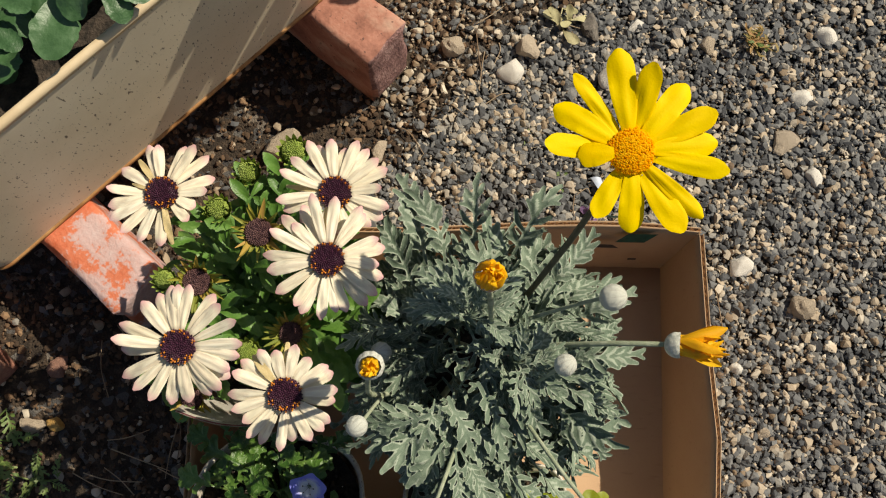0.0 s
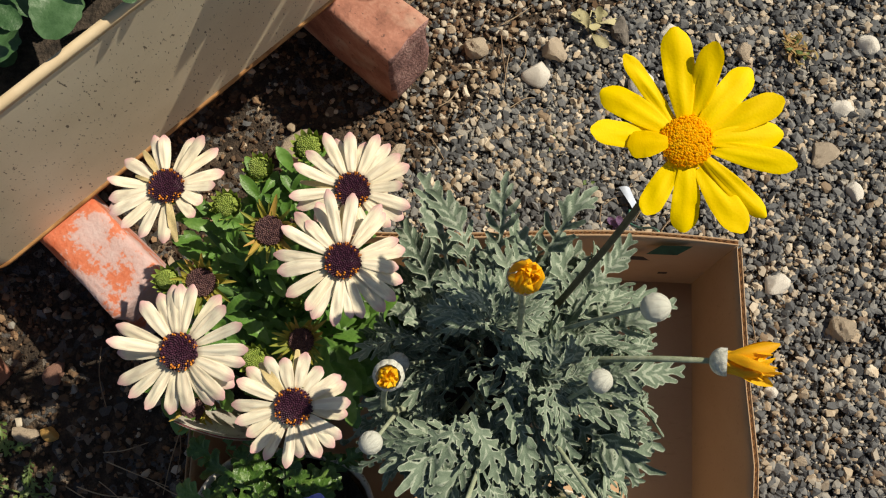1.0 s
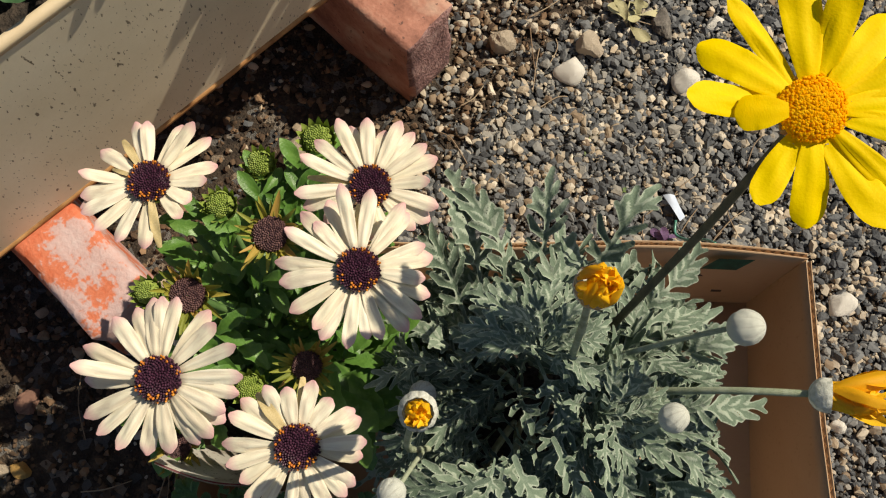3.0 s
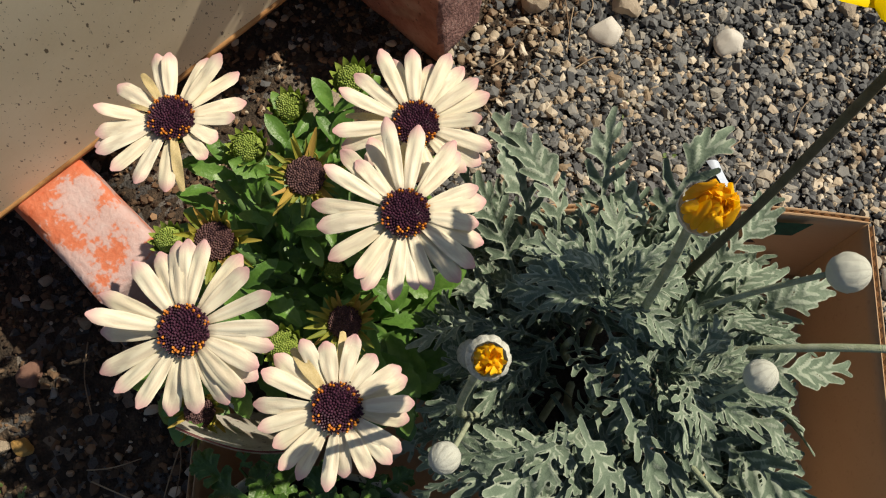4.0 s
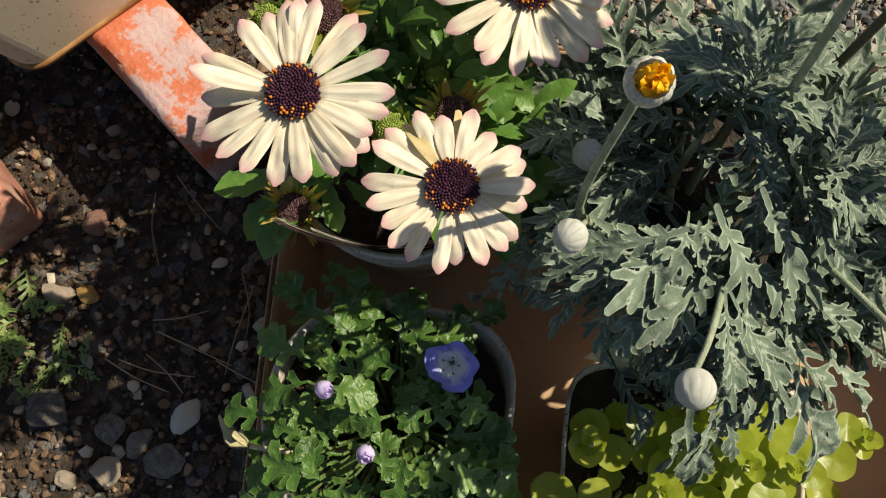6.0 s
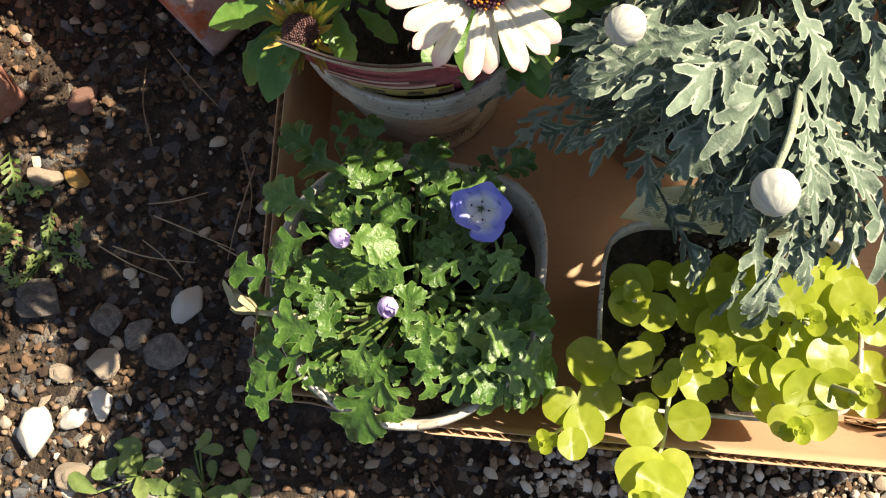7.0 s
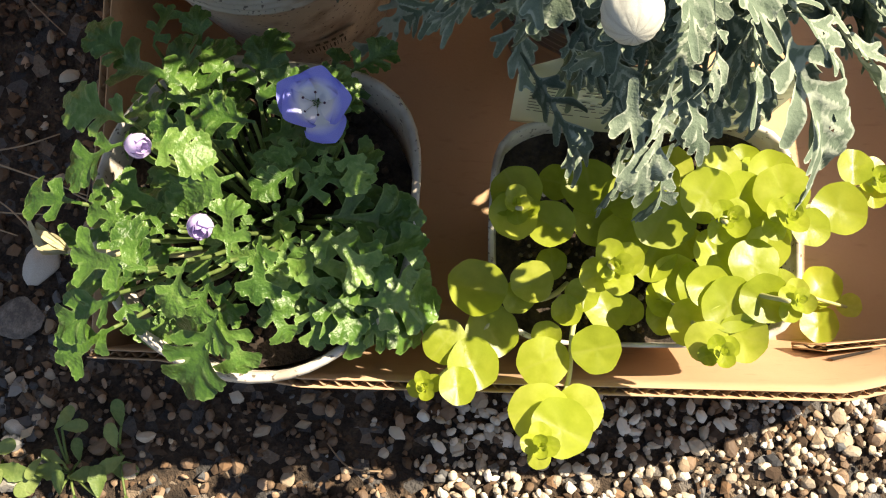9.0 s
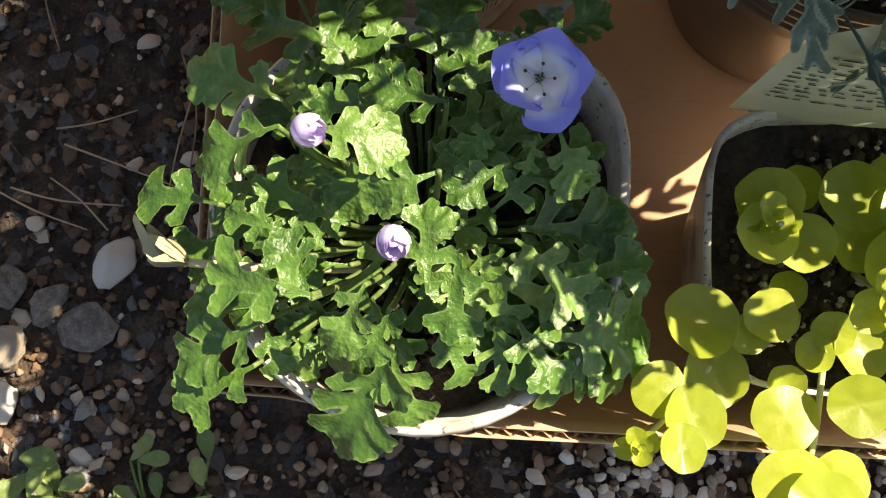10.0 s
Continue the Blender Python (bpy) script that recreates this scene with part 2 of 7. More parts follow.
# woolly stem in the yellow flower's shadow, the shade put into its colour
M["shaded_stem"] = material("shaded_woolly_stem", [(0.25, (0.06, 0.055, 0.03)), (0.75, (0.13, 0.115, 0.07))], 160, 6, 0.8, 0.4, 1500, 0.4)
M["osteo_leaf"] = material("fleshy_green_leaf", [(0.25, (0.06, 0.145, 0.024)), (0.55, (0.11, 0.235, 0.040)), (0.8, (0.19, 0.33, 0.075))], 4, 4, 0.4, 0.35, 16, 0.2, through_light=0.2, piece=0.35)
recolour(M["osteo_leaf"], uv_fac(M["osteo_leaf"], 0, 0.8, 1.0, 0.4), (0.16, 0.27, 0.10))
M["osteo_stem"] = material("green_stem", [(0.25, (0.05, 0.11, 0.025)), (0.75, (0.11, 0.19, 0.06))], 90, 4, 0.6, 0.3, 500, 0.3)
M["cream"] = material("cream_petal", [(0.25, (0.85, 0.77, 0.57)), (0.75, (0.92, 0.86, 0.69))], 4, 4, 0.55, 0.15, 40, 0.15, through_light=0.22, piece=0.4, spec=0.25)
recolour(M["cream"], noise_fac(M["cream"], 14.0, 0.46, 0.62, 0.35, (1.0, 0.06, 1.0)), (0.58, 0.44, 0.34))
recolour(M["cream"], uv_fac(M["cream"], 1, 0.78, 1.0, 0.75), (0.62, 0.24, 0.31))
recolour(M["cream"], uv_fac(M["cream"], 1, 0.16, 0.0, 0.75), (0.16, 0.07, 0.05))
M["dry_petal"] = material("wilting_petal", [(0.25, (0.60, 0.46, 0.20)), (0.75, (0.74, 0.60, 0.33))], 40, 4, 0.6, 0.2, 300, 0.2, through_light=0.2)
M["disc"] = material("purple_florets", [(0.25, (0.024, 0.006, 0.016)), (0.75, (0.085, 0.022, 0.05))], 600, 3, 0.5, 0.2, 900, 0.3, island=0.4)
M["pollen"] = material("orange_anthers", [(0.25, (0.48, 0.13, 0.015)), (0.75, (0.70, 0.27, 0.03))], 300, 3, 0.7, 0.2, 900, 0.3, island=0.4)
M["sepal"] = material("yellow_green_sepal", [(0.2, (0.16, 0.20, 0.025)), (0.5, (0.34, 0.32, 0.045)), (0.8, (0.48, 0.29, 0.07))], 60, 3, 0.6, 0.2, 500, 0.2, piece=0.6, through_light=0.2)
M["bud_green"] = material("light_green_bud", [(0.25, (0.15, 0.22, 0.03)), (0.75, (0.32, 0.40, 0.08))], 200, 3, 0.6, 0.3, 500, 0.3, island=0.4)
M["yellow"] = material("bright_yellow_petal", [(0.25, (0.97, 0.66, 0.0)), (0.75, (1.0, 0.74, 0.0))], 4, 4, 0.6, 0.15, 40, 0.15, through_light=0.25, piece=0.3, spec=0.12)
recolour(M["yellow"], noise_fac(M["yellow"], 16.0, 0.50, 0.64, 0.22, (1.0, 0.05, 1.0)), (0.86, 0.54, 0.0))
M["orange_disc"] = material("orange_florets", [(0.25, (1.0, 0.50, 0.0)), (0.75, (1.0, 0.64, 0.01))], 300, 3, 0.8, 0.3, 900, 0.3, island=0.5, spec=0.1, through_light=0.45)
M["gold"] = material("golden_young_petal", [(0.25, (0.88, 0.44, 0.0)), (0.75, (1.0, 0.62, 0.01))], 90, 4, 0.6, 0.2, 400, 0.25, through_light=0.3, piece=0.4)
M["nemo_leaf"] = material("hairy_green_leaf", [(0.25, (0.034, 0.090, 0.013)), (0.55, (0.085, 0.178, 0.030)), (0.8, (0.18, 0.285, 0.070))], 6, 6, 0.32, 0.5, 22, 0.3, through_light=0.14, piece=0.35)
recolour(M["nemo_leaf"], uv_fac(M["nemo_leaf"], 0, 0.90, 1.0, 0.4), (0.22, 0.33, 0.11))
recolour(M["nemo_leaf"], uv_fac(M["nemo_leaf"], 0, 0.12, 0.0, 0.50), (0.22, 0.35, 0.10))
M["nemo_stem"] = material("pale_hairy_stem", [(0.25, (0.072, 0.120, 0.024)), (0.75, (0.144, 0.198, 0.060))], 120, 4, 0.6, 0.3, 900, 0.3)
M["blue"] = material("blue_petal", [(0.25, (0.21, 0.23, 0.76)), (0.75, (0.31, 0.34, 0.88))], 60, 4, 0.55, 0.15, 400, 0.15, through_light=0.25)
recolour(M["blue"], uv_fac(M["blue"], 1, 0.74, 0.46, 1.0), (0.78, 0.80, 0.84))
M["lilac"] = material("lilac_bud", [(0.25, (0.56, 0.46, 0.76)), (0.75, (0.76, 0.68, 0.86))], 150, 4, 0.6, 0.2, 400, 0.3, through_light=0.2)
recolour(M["lilac"], uv_fac(M["lilac"], 0, 0.8, 1.0, 0.18), (0.34, 0.22, 0.58))
recolour(M["lilac"], uv_fac(M["lilac"], 1, 0.8, 1.0, 0.6), (0.28, 0.15, 0.52))
M["lime"] = material("lime_yellow_leaf", [(0.25, (0.29, 0.36, 0.027)), (0.55, (0.40, 0.47, 0.046)), (0.8, (0.52, 0.57, 0.09))], 4, 4, 0.36, 0.09, 14, 0.2, through_light=0.5, piece=0.45)
recolour(M["lime"], uv_fac(M["lime"], 0, 0.10, 0.0, 0.35), (0.42, 0.46, 0.08))
M["lime_stem"] = material("pale_lime_stem", [(0.25, (0.34, 0.36, 0.12)), (0.75, (0.52, 0.48, 0.28))], 90, 4, 0.6, 0.2, 500, 0.3)
M["trough_leaf"] = material("blue_green_leaf", [(0.25, (0.030, 0.080, 0.026)), (0.55, (0.055, 0.125, 0.045)), (0.8, (0.10, 0.19, 0.085))], 5, 6, 0.42, 0.4, 16, 0.3, through_light=0.15, piece=0.3)
M["weed"] = material("weed_leaf", [(0.25, (0.10, 0.17, 0.040)), (0.75, (0.24, 0.31, 0.095))], 5, 4, 0.5, 0.35, 16, 0.3, through_light=0.25, piece=0.4)
M["red_weed"] = material("reddish_weed", [(0.25, (0.20, 0.17, 0.04)), (0.75, (0.42, 0.22, 0.09))], 200, 4, 0.7, 0.3, 400, 0.3, piece=0.4)
M["sleeve_pink"] = material("printed_pink_sleeve", [(0.3, (0.24, 0.03, 0.05)), (0.5, (0.38, 0.07, 0.11)), (0.65, (0.56, 0.25, 0.26))], 25, 5, 0.25, 0.03, 200, 0.1)
M["card_yellow"] = material("printed_ochre", [(0.3, (0.40, 0.30, 0.07)), (0.7, (0.52, 0.40, 0.12))], 60, 4, 0.3, 0.03, 200)
M["card_gloss"] = material("pale_gloss_streak", [(0.3, (0.62, 0.42, 0.40)), (0.7, (0.72, 0.55, 0.50))], 60, 4, 0.3, 0.03, 200)
M["sleeve_dark"] = material("printed_dark_sleeve", [(0.3, (0.02, 0.008, 0.008)), (0.7, (0.07, 0.03, 0.03))], 25, 5, 0.25, 0.03, 200, 0.1)

recolour(M["trough"], noise_fac(M["trough"], 520.0, 0.652, 0.68, 0.9, (1.0, 1.0, 0.35), 6.0), (0.07, 0.05, 0.03))
recolour(M["trough"], noise_fac(M["trough"], 230.0, 0.660, 0.69, 0.9, (1.0, 1.0, 0.35), 10.0), (0.07, 0.05, 0.03))
recolour(M["trough"], noise_fac(M["trough"], 7.0, 0.50, 0.75, 0.5), (0.52, 0.44, 0.32))
recolour(M["brick"], noise_fac(M["brick"], 22.0, 0.56, 0.68, 0.7), (0.50, 0.37, 0.28))
recolour(M["brick"], noise_fac(M["brick"], 230.0, 0.64, 0.70, 0.8), (0.10, 0.05, 0.04))
recolour(M["card"], noise_fac(M["card"], 300.0, 0.60, 0.75, 0.25, (0.25, 1.0, 1.0)), (0.26, 0.15, 0.08))
M["faded"] = material("faded_florets", [(0.25, (0.05, 0.02, 0.026)), (0.75, (0.15, 0.075, 0.07))], 600, 3, 0.7, 0.2, 900, 0.3, island=0.5)
M["crumb"] = material("brown_soil_crumbs", [(0.1, (0.034, 0.021, 0.013)), (0.5, (0.095, 0.058, 0.034)), (0.8, (0.17, 0.10, 0.055)), (0.94, (0.30, 0.19, 0.11)), (1.0, (0.46, 0.34, 0.23))], 90, 5, 0.95, 0.6, 500, 0.3, island=0.75)
M["brick_end"] = material("rough_purplish_brick_end", [(0.25, (0.10, 0.05, 0.05)), (0.5, (0.22, 0.11, 0.10)), (0.72, (0.36, 0.22, 0.20))], 120, 8, 0.95, 1.0, 420, 0.5, bump_dist=0.002)
M["straw_leaf"] = material("dry_straw_leaf", [(0.25, (0.28, 0.26, 0.12)), (0.75, (0.52, 0.47, 0.28))], 60, 4, 0.8, 0.3, 300, 0.3, piece=0.4)
M["brown_pebble"] = material("brown_pebbles", [(0.0, (0.05, 0.033, 0.022)), (0.3, (0.12, 0.076, 0.047)), (0.6, (0.21, 0.14, 0.088)), (0.85, (0.36, 0.25, 0.165)), (1.0, (0.19, 0.15, 0.115))], 60, 5, 0.7, 0.4, 600, 0.25, island=0.75)
M["blue_scrap"] = material("pale_blue_plastic", [(0.3, (0.40, 0.46, 0.58)), (0.7, (0.54, 0.60, 0.70))], 60, 4, 0.65, 0.05, 300)
M["green_loop"] = material("teal_plastic", [(0.3, (0.03, 0.16, 0.11)), (0.7, (0.10, 0.30, 0.23))], 160, 4, 0.3, 0.05, 300)
M["purple_scrap"] = material("withered_purple_petal", [(0.3, (0.10, 0.05, 0.13)), (0.7, (0.24, 0.14, 0.28))], 200, 4, 0.8, 0.3, 500)


def speckled(m, scale, share, colours):
    """Small scattered stones, each cell of one colour, over a share of a surface that is too far off for single stones."""
    nt = m.node_tree
    tc = nt.nodes.new("ShaderNodeTexCoord")
    cells = nt.nodes.new("ShaderNodeTexVoronoi")
    cells.inputs["Scale"].default_value = scale
    nt.links.new(tc.outputs["Object"], cells.inputs["Vector"])
    sep = nt.nodes.new("ShaderNodeSeparateColor")
    nt.links.new(cells.outputs["Color"], sep.inputs[0])
    ramp = nt.nodes.new("ShaderNodeValToRGB")
    while len(ramp.color_ramp.elements) < len(colours):
        ramp.color_ramp.elements.new(0.5)
    for k, (e, c) in enumerate(zip(ramp.color_ramp.elements, colours)):
        e.position, e.color = k / (len(colours) - 1), (*c, 1)
    nt.links.new(sep.outputs[0], ramp.inputs[0])
    pick = nt.nodes.new("ShaderNodeMath")
    pick.operation = "LESS_THAN"
    pick.inputs[1].default_value = share
    nt.links.new(sep.outputs[1], pick.inputs[0])
    recolour(m, pick.outputs[0], (0, 0, 0))
    nt.links.new(ramp.outputs[0], nt.nodes["Principled BSDF"].inputs["Base Color"].links[0].from_node.inputs[7])


speckled(M["ground"], 130.0, 0.28, [(0.035, 0.033, 0.032), (0.08, 0.075, 0.072), (0.13, 0.12, 0.11), (0.22, 0.165, 0.115)])
M["pot_crumb"] = material("potting_soil_crumbs", [(0.1, (0.014, 0.009, 0.006)), (0.6, (0.042, 0.027, 0.017)), (0.9, (0.10, 0.062, 0.036)), (1.0, (0.22, 0.15, 0.09))], 90, 5, 0.95, 0.6, 500, 0.3, island=0.75)

# ---- ground ----
def rise(x, y):
    """Height of the soil: gentle swells of a few millimetres."""
    return 0.006 * noise.noise((x * 5, y * 5, 0.0)) + 0.004 * noise.noise((x * 14, y * 14, 3.0)) - 0.004


def ground_sheet():
    s = Shape()
    edge = [-400, -40, -6, -2] + list(np.linspace(-0.95, 0.95, 96)) + [2, 6, 40, 400]
    rows = [[(x, y + 0.15, rise(x, y + 0.15) if abs(x) < 1 and abs(y) < 1 else -0.004) for x in edge] for y in edge]
    return tagged(new("ground", s.strip(rows).mesh("ground", M["ground"])), "dark gritty garden soil under loose stone chips", "ground", kind="structure")


ground_sheet()
rng = np.random.default_rng(7)
G = (1 + 5 ** 0.5) / 2
ICO = np.array([(-1, G, 0), (1, G, 0), (-1, -G, 0), (1, -G, 0), (0, -1, G), (0, 1, G), (0, -1, -G), (0, 1, -G), (G, 0, -1), (G, 0, 1), (-G, 0, -1), (-G, 0, 1)]) / 1.902
ICO_F = np.array([int(c, 12) for c in "0b5051017" "07a0ab1595b4ba2a76718" "394342326368389" "49524b62a867981"]).reshape(-1, 3)

BOX_IN = (-0.225, -0.118, 0.212, 0.205)


def finer(f, n):
    """Each face of a lump cut in four: the edges' corner pairs, whose middles are new corners, and the new faces."""
    seen, pairs, out = {}, [], []

    def mid(a, b):
        k = (min(a, b), max(a, b))
        if k not in seen:
            seen[k] = n + len(pairs)
            pairs.append(k)
        return seen[k]

    for a, b, c in f:
        x, y, z = mid(a, b), mid(b, c), mid(c, a)
        out += [(a, x, z), (x, b, y), (z, y, c), (x, y, z)]
    return np.array(pairs), np.array(out)


EDGE_PAIRS, ROUND_F = finer(ICO_F.tolist(), 12)


def stones(name, label, count, where, sizes, flat, mat, category, jag=0.28, lift=0.0, rounded=False):
    """Many loose stones joined in one mesh, each an odd angular or rounded lump lying on the soil."""
    lump_f, corners = (ROUND_F, 42) if rounded else (ICO_F, 12)
    pts = []
    while len(pts) < count:
        x, y = where()
        if not (BOX_IN[0] < x < BOX_IN[2] and BOX_IN[1] < y < BOX_IN[3]):
            pts.append((x, y))
    pts = np.array(pts)
    size = sizes[0] + (sizes[1] - sizes[0]) * rng.random(count) ** 2.3
    base = ICO[None] * (1 + jag * rng.uniform(-1, 1, (count, 12, 1)))
    if rounded:
        middle = (base[:, EDGE_PAIRS[:, 0]] + base[:, EDGE_PAIRS[:, 1]]) / 2 * (1.09 + 0.07 * rng.uniform(-1, 1, (count, 30, 1)))
        base = np.concatenate([base, middle], 1)
    base = base * rng.uniform(0.62, 1.35, (count, 1, 3))
    base[:, :, 2] *= flat
    a = rng.uniform(0, math.tau, count)
    tilt = rng.normal(0, 0.35, count)
    ca, sa, ct, st = np.cos(a), np.sin(a), np.cos(tilt), np.sin(tilt)
    x, y, z = base[:, :, 0], base[:, :, 1], base[:, :, 2]
    y, z = y * ct[:, None] - z * st[:, None], y * st[:, None] + z * ct[:, None]
    x, y = x * ca[:, None] - y * sa[:, None], x * sa[:, None] + y * ca[:, None]
    v = np.stack([x, y, z], 2) * (size / 2)[:, None, None]
    h = np.array([rise(px, py) for px, py in pts])
    v[:, :, 0] += pts[:, 0, None]
    v[:, :, 1] += pts[:, 1, None]
    v[:, :, 2] += (h + size * flat * 0.28 + lift * rng.random(count))[:, None]
    f = (lump_f[None] + corners * np.arange(count)[:, None, None]).reshape(-1, 3)
    me = bpy.data.meshes.new(name)
    me.vertices.add(corners * count)
    me.vertices.foreach_set("co", v.ravel())
    me.loops.add(f.size)
    me.loops.foreach_set("vertex_index", f.ravel().astype(np.int32))
    me.polygons.add(len(f))
    me.polygons.foreach_set("loop_start", np.arange(0, f.size, 3, dtype=np.int32))
    me.materials.append(mat)
    me.polygons.foreach_set("use_smooth", np.zeros(len(f), dtype=bool))
    me.update(calc_edges=True)
    return tagged(new(name, me), label, category, kind="stuff")


def far_spread():
    """Evenly over the middle, thinning out to an uneven edge."""
    if rng.random() < 0.87:
        return rng.uniform(-0.58, 0.60), rng.uniform(-0.28, 0.70)
    a, r = rng.uniform(0, math.tau), 0.62 + abs(rng.normal(0, 0.5))
    return r * math.cos(a), 0.2 + r * math.sin(a) * 0.9


def is_bed(x, y):
    """The soil bed under and beside the trough, where few chips lie."""
    return (x - y) < -0.36 + 0.05 * noise.noise((x * 9, y * 9, 1)) or (x < -0.2 and y > -0.14 + 0.05 * noise.noise((x * 8, y * 8, 5)))


def grey_where():
    while True:
        x, y = far_spread()
        keep = 1.0
        if is_bed(x, y):
            keep = 0.14 if y > 0.26 and x > -0.075 else 0.012
        if y < -0.1:
            keep = 0.018 if x > -0.28 else 0.09
        if x > 0.24:
            keep *= 0.8
        if rng.random() < keep:
            return x, y


def tan_where():
    while True:
        x, y = far_spread()
        keep = 0.12 + 0.8 * max(0, noise.noise((x * 7, y * 7, 9)))
        if is_bed(x, y):
            keep = 0.05
        if x > 0.25 or (-0.08 < x < 0.08 and y > 0.26):
            keep = max(keep, 0.6)
        if y < -0.1:
            keep = 0.1 if x < 0.1 else 0.25
        if rng.random() < keep:
            return x, y


stones("stone_chips", "loose dark grey crushed stone chips on the ground", 51500, grey_where, (0.0024, 0.0098), 0.62, M["chips"], "gravel", jag=0.46, lift=0.005)
stones("pebbles", "loose tan and cream pebbles among grey chips", 8800, tan_where, (0.0026, 0.0100), 0.7, M["tan"], "gravel", jag=0.34, lift=0.004, rounded=True)


def bed_where():
    while True:
        x, y = far_spread()
        if is_bed(x, y) or (y < -0.1 and rng.random() < 0.7) or rng.random() < 0.06:
            return x, y


def front_where():
    while True:
        x, y = rng.uniform(-0.5, 0.6), rng.uniform(-0.30, 0.16)
        if y < -0.1 or (x < -0.25 and rng.random() < 0.15):
            return x, y


stones("brown_pebbles", "rounded brown and tan pebbles on dark soil before the tray", 2300, front_where, (0.0035, 0.0088), 0.72, M["brown_pebble"], "gravel", jag=0.24, lift=0.003, rounded=True)


def lit_where():
    return rng.uniform(-0.08, 0.62), rng.uniform(-0.32, -0.10)


stones("cream_gravel", "small rounded cream and tan gravel beside the tray", 4200, lit_where, (0.003, 0.0080), 0.75, M["cream_stone"], "gravel", jag=0.24, lift=0.004, rounded=True)
stones("soil_crumbs", "brown crumbs of soil and bark on the bed", 17000, bed_where, (0.0025, 0.0080), 0.6, M["crumb"], "soil", jag=0.45, lift=0.003)
stones("grit", "fine dark grit and crumbs of soil", 6000, far_spread, (0.002, 0.0042), 0.8, M["soil"], "grit", lift=0.002)


def stone_mesh(seed, mat, jag=0.25):
    bm = bmesh.new()
    bmesh.ops.create_icosphere(bm, subdivisions=3, radius=0.5)
    for v in bm.verts:
        d = noise.noise(v.co * 2.0 + Vector((seed * 7.3, 0, 0))) * jag + noise.noise(v.co * 7 + Vector((0, seed * 3.1, 0))) * jag * 0.3 + noise.noise(v.co * 17 + Vector((0, 0, seed))) * 0.03
        v.co *= 1 + d
    r = random.Random(seed * 31 + 7)
    for _ in range(9):
        n = Vector((r.gauss(0, 1), r.gauss(0, 1), r.gauss(0, 1))).normalized()
        far = r.uniform(0.30, 0.42)
        for v in bm.verts:
            over = v.co.dot(n) - far
            if over > 0:
                v.co -= n * over * 0.92
    me = bpy.data.meshes.new("stone")
    bm.to_mesh(me)
    bm.free()
    me.polygons.foreach_set("use_smooth", [seed < 3] * len(me.polygons))
    me.materials.append(mat)
    return me


STONES = {k: [stone_mesh(i + 3 * n, M[k], j) for i in range(3)] for n, (k, j) in enumerate((("white_stone", 0.3), ("tan_stone", 0.4), ("grey_stone", 0.5), ("ochre_stone", 0.4), ("brick_stone", 0.7)))}
# x, y, long, wide, high, turn, kind
LOOSE = [
    (0.058, 0.397, 0.036, 0.033, 0.022, 20, "white_stone", "round white stone lying on grey chips"),
    (0.161, 0.390, 0.032, 0.030, 0.024, 60, "white_stone", "smooth white pebble lying on grey chips"),
    (0.074, 0.423, 0.032, 0.028, 0.022, 110, "tan_stone", "tan stone lying on grey chips"),
    (-0.005, 0.425, 0.030, 0.026, 0.022, 35, "tan_stone", "tan stone lying beside the brick"),
    (0.140, 0.447, 0.036, 0.024, 0.018, 95, "grey_stone", "flat grey stone chip lying among chips"),
    (0.281, 0.190, 0.032, 0.026, 0.016, 40, "white_stone", "pale angular stone lying on grey chips"),
    (0.337, 0.150, 0.032, 0.028, 0.022, 10, "tan_stone", "rounded brown stone lying on gravel"),
    (-0.178, 0.312, 0.056, 0.038, 0.030, 20, "tan_stone", "large tan stone beside the plants"),
    (-0.079, 0.309, 0.030, 0.018, 0.016, 70, "tan_stone", "flat tan stone on the chips"),
    (0.036, 0.302, 0.020, 0.011, 0.010, 0, "tan_stone", "small olive-tan pebble among the chips"),
]
# those on the dark soil and beyond the tray
LOOSE += [
    (-0.2955, -0.0450, 0.031, 0.022, 0.016, 75, "white_stone", "pale angular stone on dark soil"),
    (-0.4030, 0.0330, 0.030, 0.018, 0.014, 170, "tan_stone", "ochre stone half sunk in dark soil"),
    (-0.3815, 0.0350, 0.022, 0.016, 0.014, 10, "ochre_stone", "bright ochre stone on dark soil"),
    (-0.3270, -0.0645, 0.026, 0.018, 0.016, 60, "grey_stone", "grey stone lying on dark soil"),
    (-0.3470, -0.0590, 0.028, 0.022, 0.016, 120, "grey_stone", "small grey-brown stone on dark soil"),
    (-0.3075, -0.0780, 0.036, 0.030, 0.012, 60, "grey_stone", "dark flat stone on the soil"),
    (-0.3465, -0.0865, 0.030, 0.024, 0.018, 0, "tan_stone", "knobbly tan stone on the soil"),
    (-0.3925, -0.0490, 0.042, 0.030, 0.020, 170, "grey_stone", "smooth grey-brown stone on the soil"),
    (-0.3450, -0.1115, 0.028, 0.018, 0.014, 110, "white_stone", "pale grey angular stone on the soil"),
    (-0.3600, -0.1230, 0.022, 0.016, 0.014, 50, "white_stone", "white angular stone on the soil"),
    (-0.3830, -0.1330, 0.040, 0.028, 0.022, 90, "white_stone", "large white stone on the soil"),
    (-0.3555, -0.1590, 0.030, 0.024, 0.018, 30, "tan_stone", "cream stone on the gravel"),
    (-0.3040, -0.1380, 0.014, 0.012, 0.010, 0, "white_stone", "small pale pebble on the soil"),
]
